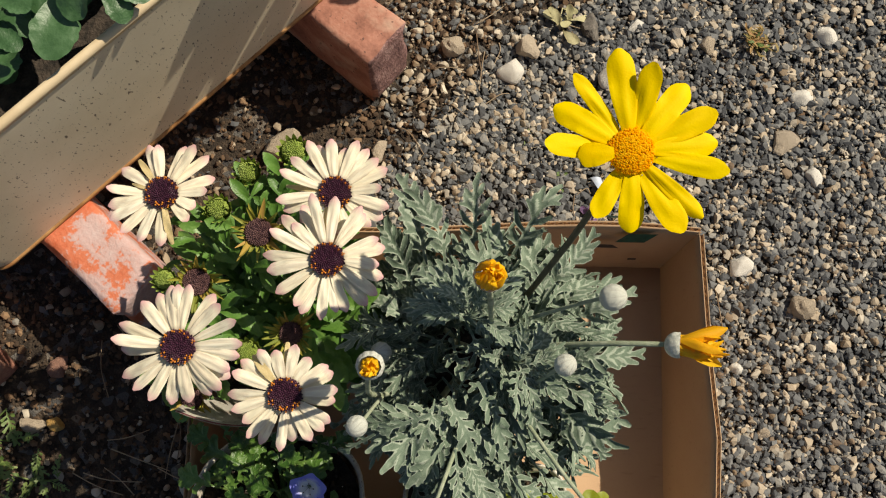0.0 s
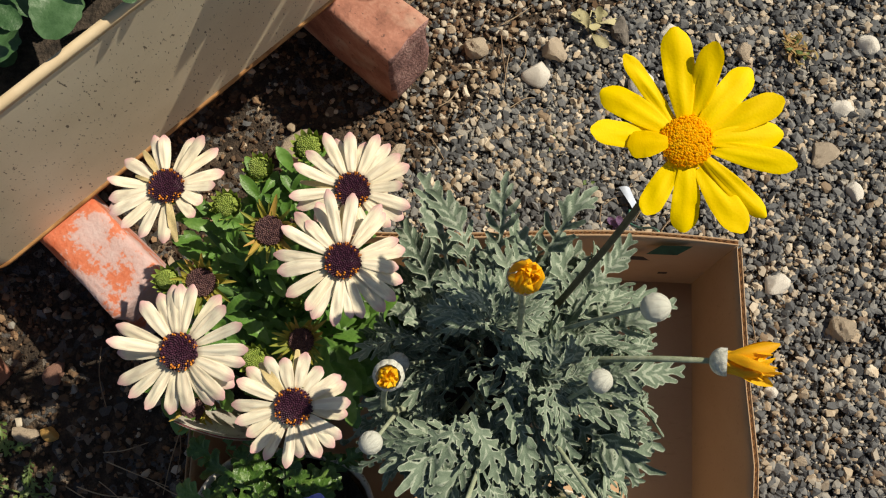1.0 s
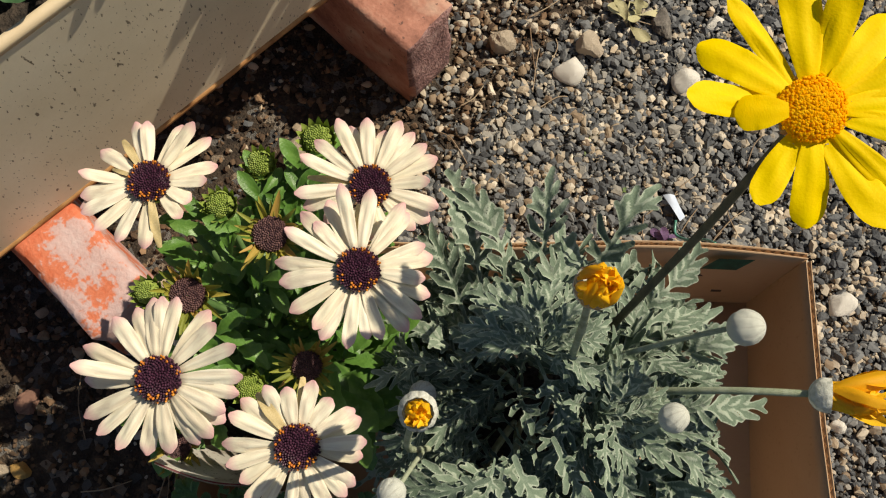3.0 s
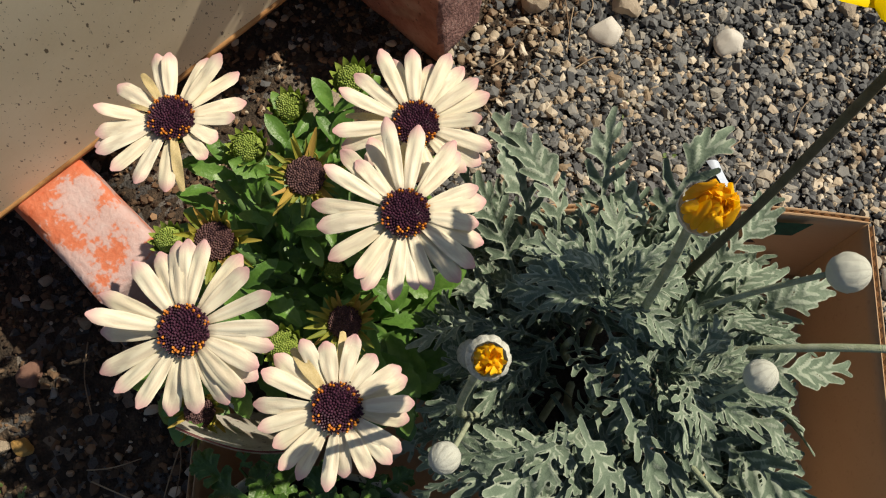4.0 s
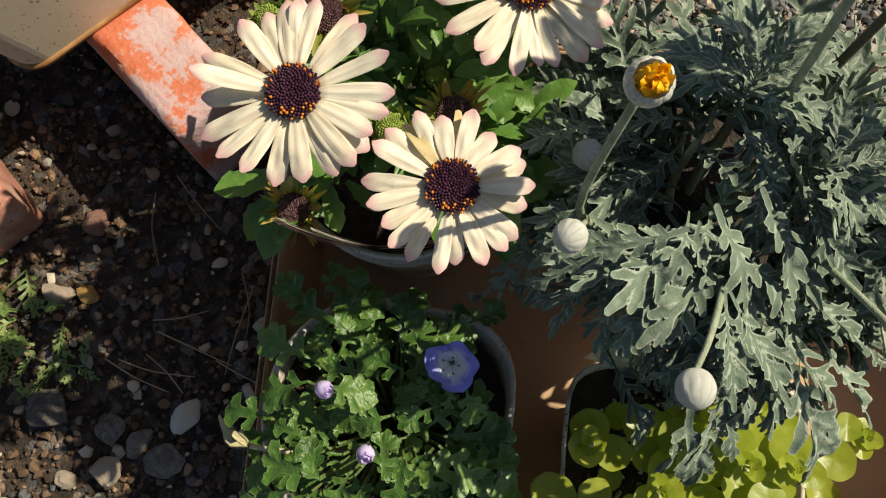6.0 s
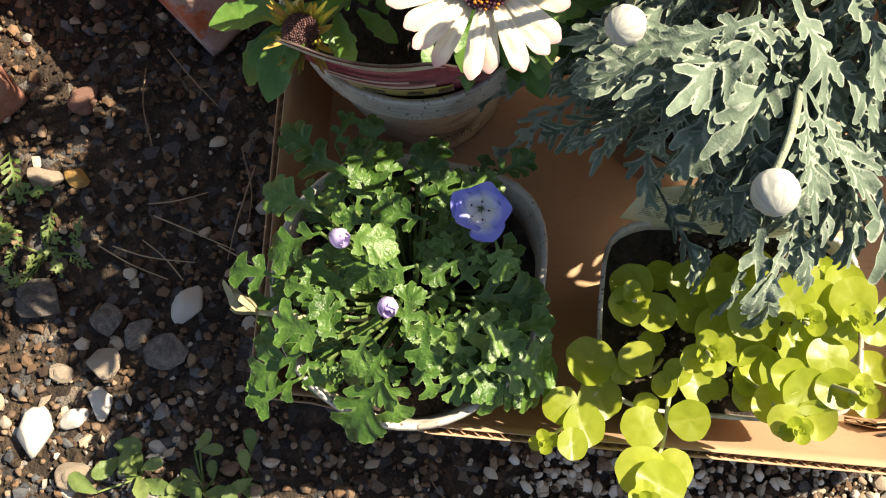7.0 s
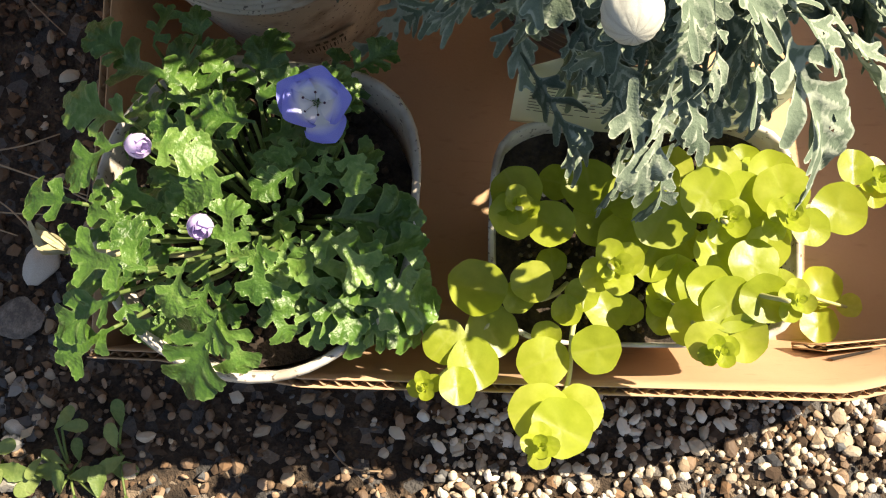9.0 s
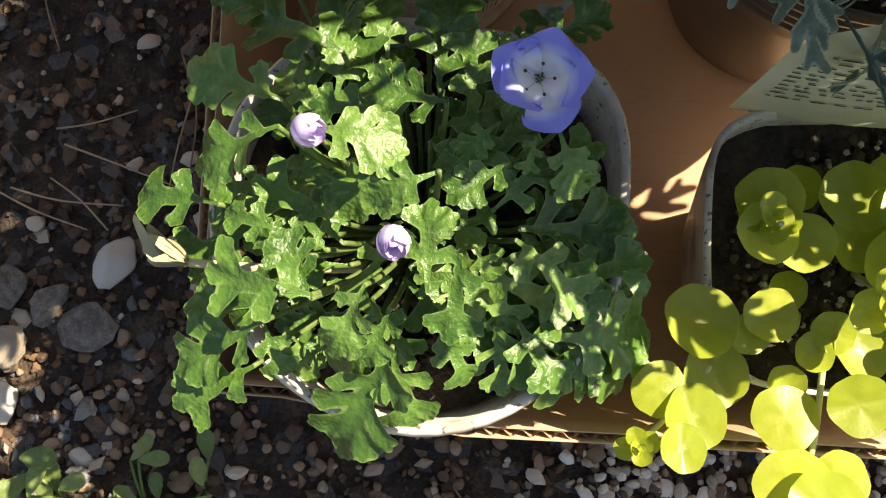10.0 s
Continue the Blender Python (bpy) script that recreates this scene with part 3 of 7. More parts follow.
LOOSE += [
    (-0.2610, -0.0090, 0.018, 0.016, 0.012, 0, "grey_stone", "small grey stone beside the tray"),
    (-0.3740, -0.0950, 0.020, 0.016, 0.012, 20, "tan_stone", "tan pebble on the soil"),
    (0.389, 0.437, 0.027, 0.025, 0.018, 0, "white_stone", "pale stone on grey chips"),
    (0.335, 0.322, 0.036, 0.030, 0.016, 30, "tan_stone", "pinkish tan stone on the chips"),
    (0.362, 0.283, 0.028, 0.020, 0.014, 110, "white_stone", "pale stone on the chips"),
    (0.272, 0.090, 0.016, 0.014, 0.012, 0, "white_stone", "small white pebble beside the tray"),
    (0.292, 0.030, 0.016, 0.013, 0.012, 0, "tan_stone", "small orange-tan pebble beside the tray"),
    (0.230, 0.440, 0.016, 0.014, 0.012, 0, "grey_stone", "small grey stone among the chips"),
    (0.357, 0.368, 0.028, 0.022, 0.014, 20, "white_stone", "pale flat stone on the chips"),
    (0.262, 0.426, 0.024, 0.020, 0.014, 75, "tan_stone", "pinkish tan stone among the chips"),
    (0.190, 0.449, 0.024, 0.016, 0.012, 40, "white_stone", "pale chip of stone among the chips"),
    (-0.3836, 0.0884, 0.030, 0.024, 0.016, 40, "brick_stone", "reddish brown lump of brick on dark soil"),
]
for i, (x, y, a, b, c, turn, kind, label) in enumerate(LOOSE):
    ob = new("stone", STONES[kind][i % 3])
    ob.matrix_basis = pose(x, y, rise(x, y) + c * 0.42, 0, 0, turn) @ Matrix.Diagonal((a * 0.88, b * 0.88, c * 0.9, 1))
    tagged(ob, label, "stone", "loose stones")


# ---- cardboard tray ----
def corrugated(a, b, c, d, thick=0.0042, flute=0.0066, sag=None):
    """A corrugated board between the corners a, b (foot) and d, c (top): two papers and the wave between them."""
    a, b, c, d = (Vector(p) for p in (a, b, c, d))
    n = (b - a).cross(d - a).normalized()
    cols, rows = 40, 8

    def at(s, t, o):
        p = a.lerp(b, s).lerp(d.lerp(c, s), t)
        p += n * o
        return p + (sag(s, t) if sag else Vector())

    sheets = []
    for o0, o1 in ((-thick / 2, -thick / 2 + 0.0006), (thick / 2 - 0.0006, thick / 2)):
        # one thin closed sheet of paper: out over one face, round its edge and back over the other
        line = [(t / rows, o0) for t in range(rows + 1)] + [(t / rows, o1) for t in range(rows, -1, -1)]
        sheets.append(Shape().strip([[at(i / cols, t, o) for i in range(cols + 1)] for t, o in line]))
    wave, k = Shape(), max(8, int((b - a).length / flute * 6))
    wave.strip([[at(i / k, t, (thick / 2 - 0.0009) * math.sin(math.tau * i / 6)) for i in range(k + 1)] for t in (0.02, 0.5, 0.996)])
    return sheets[0], sheets[1], wave


tray = thing("cardboard_tray", (0.0, 0.045, 0.004), "open brown corrugated cardboard tray on the ground", "box")
F = {"bl": (-0.214, 0.196, 0.006), "br": (0.202, 0.189, 0.006), "fr": (0.191, -0.090, 0.006), "fl": (-0.214, -0.090, 0.006)}
T = {"bl": (-0.222, 0.208, 0.112), "br": (0.213, 0.196, 0.110), "fr": (0.204, -0.092, 0.105), "fl": (-0.222, -0.101, 0.106)}
BACK_SAG = lambda s, t: Vector((0, 0.006 * t * math.sin(5.2 * s + 0.6), 0.004 * t * math.sin(9 * s)))
FRONT_SAG = lambda s, t: Vector((0, -t * float(np.interp(s, (0, 0.08, 0.22, 0.55, 0.78, 0.86, 1), (0, 0.002, 0.0145, 0.0205, 0.0248, 0.018, 0.0))), 0.002 * t * math.sin(11 * s)))
RIGHT_SAG = lambda s, t: Vector((t * float(np.interp(s, (0, 0.18, 0.4, 0.6, 1), (0, 0.007, 0.010, 0.005, 0.0))), 0, 0))
for k0, k1, sag in (("br", "bl", BACK_SAG), ("fr", "br", RIGHT_SAG), ("fl", "fr", FRONT_SAG), ("bl", "fl", None)):
    inner, outer, wave = corrugated(F[k0], F[k1], T[k1], T[k0], sag=sag)
    side = hang("side_wall", inner.mesh("side_wall", M["card"]), tray)
    hang("liner", outer.mesh("liner", M["card"]), side)
    hang("corrugation", wave.mesh("corrugation", M["flute"]), side, None, "pale wavy paper between the cardboard liners")
inner, outer, wave = corrugated((-0.214, -0.09, 0.006), (0.191, -0.09, 0.006), (0.202, 0.189, 0.006), (-0.214, 0.196, 0.006), 0.004)
floor_card = hang("base", inner.mesh("base", M["card"]), tray)
hang("liner", outer.mesh("liner", M["card"]), floor_card)


def slab(w, d, h, bevel=0.0005):
    bm = bmesh.new()
    bmesh.ops.create_cube(bm, size=1, matrix=Matrix.Diagonal((w, d, h, 1)))
    if bevel:
        bmesh.ops.bevel(bm, geom=bm.edges[:], offset=bevel, segments=1, affect="EDGES")
    return bm


def bm_mesh(bm, name, mat, smooth=False):
    me = bpy.data.meshes.new(name)
    bm.to_mesh(me)
    bm.free()
    me.polygons.foreach_set("use_smooth", [smooth] * len(me.polygons))
    me.materials.append(mat)
    return me


# a printed mark, a strip of tape and a dent's painted shade on the back wall
def patch(name, corners, mat, label):
    hang(name, Shape().add([Vector(p) for p in corners], [(0, 1, 2, 3)]).mesh(name, mat, False), tray, None, label)


patch("tape", ((0.140, 0.1922, 0.094), (0.166, 0.1918, 0.094), (0.176, 0.1958, 0.1085), (0.150, 0.1962, 0.1085)), M["green_print"], "scrap of dark green printed tape")
patch("printed_mark", ((0.112, 0.1905, 0.083), (0.146, 0.1902, 0.080), (0.139, 0.1917, 0.087), (0.112, 0.1920, 0.090)), M["print_and_shade"], "dark printed arrow on the cardboard")
patch("printed_mark", ((0.160, 0.1870, 0.046), (0.168, 0.1869, 0.046), (0.168, 0.1876, 0.050), (0.160, 0.1877, 0.050)), M["print_and_shade"], "small flat dark patch standing for a dent")

# a torn flap in the front wall, its cut edge pushed in; a flat dark patch paints the slot's shade
def front_wall(x, z, proud):
    """A place on the inner face of the front wall."""
    s, t = (x + 0.214) / 0.405, (z - 0.006) / 0.1
    return Vector((x, -0.09 - t * (0.011 - 0.009 * s) + FRONT_SAG(s, t).y + proud, z))


patch("torn_slot", [front_wall(*p) for p in ((0.1205, 0.0585, 0.0026), (0.150, 0.0520, 0.0026), (0.148, 0.0560, 0.0026), (0.1225, 0.0640, 0.0026))], M["print_and_shade"], "flat dark patch for the shaded torn slot in the front wall")
for ends in (((0.1135, 0.0330, 0.0035), (0.1260, 0.0360, 0.0035), (0.1205, 0.0600, 0.0075), (0.1125, 0.0365, 0.0055)),
             ((0.1260, 0.0360, 0.0036), (0.1500, 0.0360, 0.0030), (0.1530, 0.0525, 0.0050), (0.1207, 0.0600, 0.0078))):
    inner, outer, wave = corrugated(*[front_wall(*p) for p in ends], 0.0034)
    tab = hang("torn_tab", inner.mesh("torn_tab", M["card"]), tray, None, "torn cardboard flap pushed in")
    hang("liner", outer.mesh("liner", M["card"]), tab)
    hang("corrugation", wave.mesh("corrugation", M["flute"]), tab)

# ---- bricks ----
def brick_mesh(l, w, h, seed, mat):
    bm = slab(l, w, h, 0)
    bmesh.ops.subdivide_edges(bm, edges=bm.edges[:], cuts=9, use_grid_fill=True)
    for v in bm.verts:
        p = v.co.copy()
        q = Vector((p.x / (l / 2), p.y / (w / 2), p.z / (h / 2)))
        corner = sorted((abs(q.x), abs(q.y), abs(q.z)))[1]
        worn = max(0.0, corner - 0.86) * 0.022 * (1 + 1.8 * noise.noise(p * 30 + Vector((seed, 0, 0))))
        v.co -= p.normalized() * worn
        v.co += p.normalized() * 0.0016 * noise.noise(p * 60 + Vector((0, seed, 0)))
    return bm_mesh(bm, "brick", mat, True)


def brick(corner, along, across, l, w, h, z, mat, seed, label, rough_end=False):
    u, v = Vector((*along, 0)).normalized(), Vector((*across, 0)).normalized()
    c = Vector((*corner, z + h / 2)) + u * l / 2 + v * w / 2
    ob = new("brick", brick_mesh(l, w, h, seed, mat))
    if rough_end:
        ob.data.materials.append(M["brick_end"])
        for f in ob.data.polygons:
            if f.center.x < 0.008 - l / 2 and f.normal.x < -0.7:
                f.material_index = 1
    ob.matrix_basis = Matrix.Translation(c) @ pose(0, 0, 0, 0, 0, math.degrees(math.atan2(u.y, u.x)))
    return tagged(ob, label, "brick", "bricks under the trough")


brick((-0.0825, 0.3605), (-0.766, 0.643), (0.643, 0.766), 0.21, 0.054, 0.100, 0.001, M["brick"], 2.0, "weathered red brick with a purplish rough end under the planter", True)
brick((-0.2972, 0.1250), (-0.744, 0.669), (0.669, 0.744), 0.21, 0.056, 0.100, 0.001, M["brick_pale"], 5.0, "red brick with pale bloom under the planter")
brick((-0.420, 0.088), (-0.72, 0.69), (-0.69, -0.72), 0.21, 0.06, 0.058, -0.002, M["brick"], 9.0, "worn orange-red brick lying on the soil")

# ---- long planter on the bricks ----
def planter():
    base_z, top_z = 0.102, 0.327
    e = Vector((0.716, 0.698, 0)).normalized()
    o = Vector((0.698, -0.716, 0)).normalized()
    p0 = Vector((-0.401, 0.160, 0))
    length, depth, lean = 0.62, 0.17, 0.034
    t = thing("planter", p0 + e * length / 2 - o * depth / 2 + Vector((0, 0, base_z)), "beige plastic planter trough, dirt-flecked, standing on bricks", "planter")

    def ring(z, out, inset, n=10):
        """A rounded rectangle at height z, grown by out."""
        pts, r = [], 0.02
        xs, ys = (-out + inset, length + out - inset), (-depth - out + inset, out - inset)
        for cx, cy, a0 in ((xs[1] - r, ys[1] - r, 0), (xs[0] + r, ys[1] - r, 90), (xs[0] + r, ys[0] + r, 180), (xs[1] - r, ys[0] + r, 270)):
            for k in range(n):
                a = radians(a0 + 90 * k / (n - 1))
                pts.append(p0 + e * (cx + r * math.cos(a)) + o * (cy + r * math.sin(a)) + Vector((0, 0, z)))
        return pts

    def shell(rings):
        s, n = Shape(), len(rings[0])
        vs = [p for r in rings for p in r]
        s.add(vs, [(j * n + k, j * n + (k + 1) % n, (j + 1) * n + (k + 1) % n, (j + 1) * n + k) for j in range(len(rings) - 1) for k in range(n)])
        return s

    steps = [j / 8 for j in range(9)]
    body = shell([ring(base_z + 0.004 + (top_z - base_z - 0.012) * q, 0.002 + lean * q, 0) for q in steps] + [ring(top_z - 0.008 - (top_z - base_z - 0.02) * q, lean * (1 - q), 0.003) for q in steps])
    n = 40
    body.f.append(tuple(range(n)))
    body.f.append(tuple(range(17 * n, 18 * n)))
    hang("body", body.mesh("body", M["trough"], False), t)
    rim = shell([ring(z, lean + g, 0) for z, g in ((top_z - 0.008, 0.0), (top_z - 0.008, 0.0030), (top_z - 0.003, 0.0042), (top_z, 0.0024), (top_z, -0.001), (top_z - 0.003, -0.003), (top_z - 0.012, -0.003))])
    hang("rim", rim.mesh("rim", M["trough_rim"]), t, None, "yellowed plastic rim")
    foot = shell([ring(z, g, 0) for z, g in ((base_z - 0.001, -0.004), (base_z - 0.001, 0.003), (base_z + 0.004, 0.004), (base_z + 0.005, 0.002))])
    hang("bottom_edge", foot.mesh("bottom_edge", M["rust"]), t, None, "rust-stained bottom edge")
    soil = Shape()
    soil.strip([[p0 + e * (length * i / 24) + o * (-depth * j / 8) + Vector((0, 0, 0.292 + 0.008 * noise.noise((i * 0.7, j * 0.7, 2)))) for i in range(-1, 26)] for j in range(-1, 10)])
    hang("soil", soil.mesh("soil", M["soil"]), t)
    return t, p0, e, o


trough, TP, TE, TO = planter()


# ---- leaf shapes ----
def blade(length, width, profile, rows=9, fold=0.25, droop=0.6, teeth=0, cup=0.0, wave=0.0, seed=0, groove=0.0):
    """A simple leaf or petal: five points across, folded along the midrib, arching as it goes. profile gives the half width at 0 to 1."""
    s, out, uvs = Shape(), [], []
    for j in range(rows + 1):
        t = j / rows
        w = max(0.0006, width / 2 * profile(t))
        if teeth:
            w *= 1 + 0.10 * (1 if int(t * teeth * 2) % 2 else -1) * (0.2 < t < 0.98)
        a = droop * t
        y, z = length * (math.sin(a) / droop if abs(droop) > 1e-3 else t), -length * ((1 - math.cos(a)) / droop if abs(droop) > 1e-3 else 0)
        row = []
        for n, c in enumerate((-1, -0.55, 0, 0.55, 1) if not groove else (-1, -0.75, -0.5, -0.25, 0, 0.25, 0.5, 0.75, 1)):
            zz = z + (groove * w * math.sin(math.pi * min(1, 0.1 + t)) if n in (2, 6) else 0) + fold * abs(c) * w + cup * c * c * w + wave * w * math.sin(9 * t + 2.5 * c + seed)
            row.append((c * w, y - 0.3 * abs(c) * w * (t > 0.6), zz))
            uvs.append((abs(c), t))
        out.append(row)
    return s.strip(out, uvs)


def cut_leaf(bones, step=0.02, blend=0.02, droop=0.6, wave=0.02, curl=0.0, seed=0, groove=0.35):
    """A leaf blade cut out round its veins. A bone is (start, end, radius there, radius here, twist); the points hold x, y and a lift z."""
    A = np.array([tuple(b[0]) for b in bones])
    B = np.array([tuple(b[1]) for b in bones])
    ra, rb, tw = (np.array([b[k] for b in bones]) for k in (2, 3, 4))
    AB = (B - A)[:, :2]
    LL = (AB ** 2).sum(1) + 1e-12

    def field(P):
        d = P[:, None, :] - A[None, :, :2]
        t = np.clip((d * AB).sum(2) / LL, 0, 1)
        off = d - t[..., None] * AB
        dist = np.sqrt((off ** 2).sum(2))
        rad = ra + (rb - ra) * t
        sd = dist - rad
        lo = sd.min(1, keepdims=True)
        wgt = np.exp(-np.minimum((sd - lo) / blend, 30))
        f = lo[:, 0] - blend * np.log(wgt.sum(1))
        wgt = np.exp(-np.minimum((sd - lo) / 0.02, 30))
        wgt /= wgt.sum(1, keepdims=True)
        side = (AB[None, :, 0] * d[:, :, 1] - AB[None, :, 1] * d[:, :, 0]) / np.sqrt(LL)
        u = dist / rad
        z = A[None, :, 2] + (B - A)[None, :, 2] * t + tw * side + groove * rad * np.minimum(u, 1.3) ** 2 * 0.5
        return f, (wgt * z).sum(1), (wgt * u).sum(1)

    lo = np.minimum((A[:, :2] - ra[:, None]), (B[:, :2] - rb[:, None])).min(0) - 2 * step
    hi = np.maximum((A[:, :2] + ra[:, None]), (B[:, :2] + rb[:, None])).max(0) + 2 * step
    nx, ny = (int(v) + 2 for v in (hi - lo) / step)
    gx, gy = np.meshgrid(lo[0] + step * np.arange(nx), lo[1] + step * np.arange(ny))
    G = np.stack([gx.ravel(), gy.ravel()], 1)
    F = field(G)[0]
    index, pts, faces = {}, [], []

    def corner(n):
        if n not in index:
            index[n] = len(pts)
            pts.append(G[n])
        return index[n]

    def cross(a, b):
        k = (min(a, b), max(a, b))
        if k not in index:
            index[k] = len(pts)
            t = F[a] / (F[a] - F[b])
            pts.append(G[a] + (G[b] - G[a]) * min(0.97, max(0.03, t)))
        return index[k]

    inside = F < 0
    for j in range(ny - 1):
        for i in range(nx - 1):
            c = [j * nx + i, j * nx + i + 1, (j + 1) * nx + i + 1, (j + 1) * nx + i]
            k = [inside[n] for n in c]
            if not any(k):
                continue
            poly = []
            for m in range(4):
                a, b = c[m], c[(m + 1) % 4]
                if inside[a]:
                    poly.append(corner(a))
                if inside[a] != inside[b]:
                    poly.append(cross(a, b))
            faces.append(tuple(poly))
    P = np.array(pts)
    _, Z, U = field(P)
    r = random.Random(seed)
    p1, p2, k1, k2 = r.uniform(0, 6), r.uniform(0, 6), r.uniform(6, 9), r.uniform(9, 13)
    Z = Z + wave * (np.sin(k1 * P[:, 1] + 4 * P[:, 0] + p1) + np.sin(k2 * P[:, 0] - 3 * P[:, 1] + p2))
    out = []
    for (x, y), z in zip(P, Z):
        a = droop * y
        yy, zz = (math.sin(a) / droop, -(1 - math.cos(a)) / droop) if abs(droop) > 1e-3 else (y, 0.0)
        out.append((x + curl * y * y, yy + math.sin(a) * z, zz + math.cos(a) * z))
    return Shape().add(out, faces, [(min(1.0, float(u)), min(1.0, max(0.0, float(p[1])))) for u, p in zip(U, P)])


def strap_leaf(seed, pairs=4, reach=0.36, rib=0.030, lobe=0.036, start=0.24, spread=52, teeth=2.0, droop=0.7, curl=0.0, lift=0.10, step=0.02, blend=0.006, wave=0.02, groove=0.35):
    """A leaf cut deeply into strap-shaped lobes, each ending in a few blunt teeth."""
    r = random.Random(seed)
    bones = []

    def bone(p, ang, ln, r0, r1, dz, twist=0.0):
        q = p + Vector((math.sin(ang) * ln, math.cos(ang) * ln, dz * ln))
        bones.append((p, q, r0, r1, twist))
        return q

    spine, p, ang = [], Vector((0, 0, 0)), r.uniform(-0.05, 0.05)
    for k in range(6):
        spine.append((p, ang))
        t = k / 6
        w = rib * (0.62 + 0.75 * max(0, t - start * 0.5))
        p = bone(p, ang, 0.92 / 6, w, w * 1.12, r.uniform(-0.05, 0.05))
        ang += r.uniform(-0.09, 0.09)

    def lobed_end(p, a, ln, w, dz, sgn, n):
        q = bone(p, a, ln * 0.55, w * 0.66, w * 0.88, dz, r.uniform(-0.25, 0.25))
        a2 = a - sgn * r.uniform(0.10, 0.34)
        e = bone(q, a2, ln * 0.45, w * 0.88, w * r.uniform(0.8, 1.0), dz + r.uniform(-0.3, 0.25), r.uniform(-0.3, 0.3))
        for m in range(n):
            s = (1, -1)[m % 2] * sgn
            bone(q.lerp(e, r.uniform(0.0, 0.55)), a2 + s * r.uniform(0.5, 0.85), ln * r.uniform(0.20, 0.38), w * 0.85, w * r.uniform(0.55, 0.8), dz + r.uniform(-0.2, 0.4))
        return e

    for i in range(pairs):
        t = start + (0.86 - start) * i / max(1, pairs - 1)
        grow = math.sin(math.pi * (0.26 + 0.56 * (i + 0.5) / pairs))
        for sgn in (-1, 1):
            tt = min(0.97, max(0.05, t + r.uniform(-0.035, 0.035)))
            k = min(5, int(tt * 6))
            base, a0 = spine[k]
            base = base + Vector((math.sin(a0), math.cos(a0), 0)) * (tt * 6 - k) * 0.92 / 6
            a = a0 + sgn * radians(spread * (1 - 0.42 * t) + r.uniform(-10, 10))
            lobed_end(base, a, reach * grow * r.uniform(0.8, 1.15), lobe * r.uniform(0.85, 1.15), lift * r.uniform(-0.6, 2.4), sgn, int(teeth + r.random()) if i < pairs - 1 else int(teeth * 0.6 + r.random()))
    e = lobed_end(p, ang, 0.17, lobe * 1.1, r.uniform(-0.2, 0.2), r.choice((-1, 1)), 2)
    return cut_leaf(bones, step, blend, droop, wave, curl, seed, groove)


def feather_leaf(seed, pairs, reach, rib, lobe, droop, curl, groove=0.8, forks=0.3, wave=0.03):
    """A leaf cut to its midrib into finger-shaped lobes that bend forward, each rounded at the end and a little dished."""
    r = random.Random(seed)
    bones, spine, p, ang = [], [], Vector((0, 0, 0)), r.uniform(-0.05, 0.05)

    def bone(p, ang, ln, r0, r1, dz, twist=0.0):
        q = p + Vector((math.sin(ang) * ln, math.cos(ang) * ln, dz * ln))
        bones.append((p, q, r0, r1, twist))
        return q

    def finger(at, ang, ln, w, dz, sgn):
        twist = r.uniform(-0.25, 0.25)
        q = bone(at, ang, ln * 0.55, w * 0.62, w, dz, twist)
        if r.random() < forks:
            bone(at.lerp(q, 0.75), ang + sgn * r.uniform(0.45, 0.7), ln * 0.42, w * 0.7, w * 0.5, dz + r.uniform(-0.2, 0.3))
        return bone(q, ang - sgn * r.uniform(0.10, 0.32), ln * 0.42, w, w * 0.66, dz + r.uniform(-0.35, 0.1), twist)

    for k in range(6):
        spine.append((p, ang))
        w = rib * (0.75 + 0.5 * k / 6)
        p = bone(p, ang, 0.80 / 6, w, w * 1.06, r.uniform(-0.05, 0.05))
        ang += r.uniform(-0.08, 0.08)
    for i in range(pairs):
        t = 0.30 + 0.62 * i / max(1, pairs - 1)
        grow = (0.72, 1.0, 1.0, 0.88, 0.76)[min(4, int(5 * i / pairs))]
        for sgn in (-1, 1):
            tt = min(0.97, t + r.uniform(-0.04, 0.04))
            k = min(5, int(tt * 6))
            base, a0 = spine[k]
            base = base + Vector((math.sin(a0), math.cos(a0), 0)) * (tt * 6 - k) * 0.80 / 6
            finger(base, a0 + sgn * radians(58 - 24 * t + r.uniform(-8, 8)), reach * grow * r.uniform(0.82, 1.12), lobe * r.uniform(0.88, 1.12), r.uniform(0.0, 0.5), sgn)
    finger(p, ang, 0.26, lobe * 1.05, r.uniform(-0.1, 0.2), r.choice((-1, 1)))
    return cut_leaf(bones, 0.017, 0.005, droop, wave, curl, seed, groove)


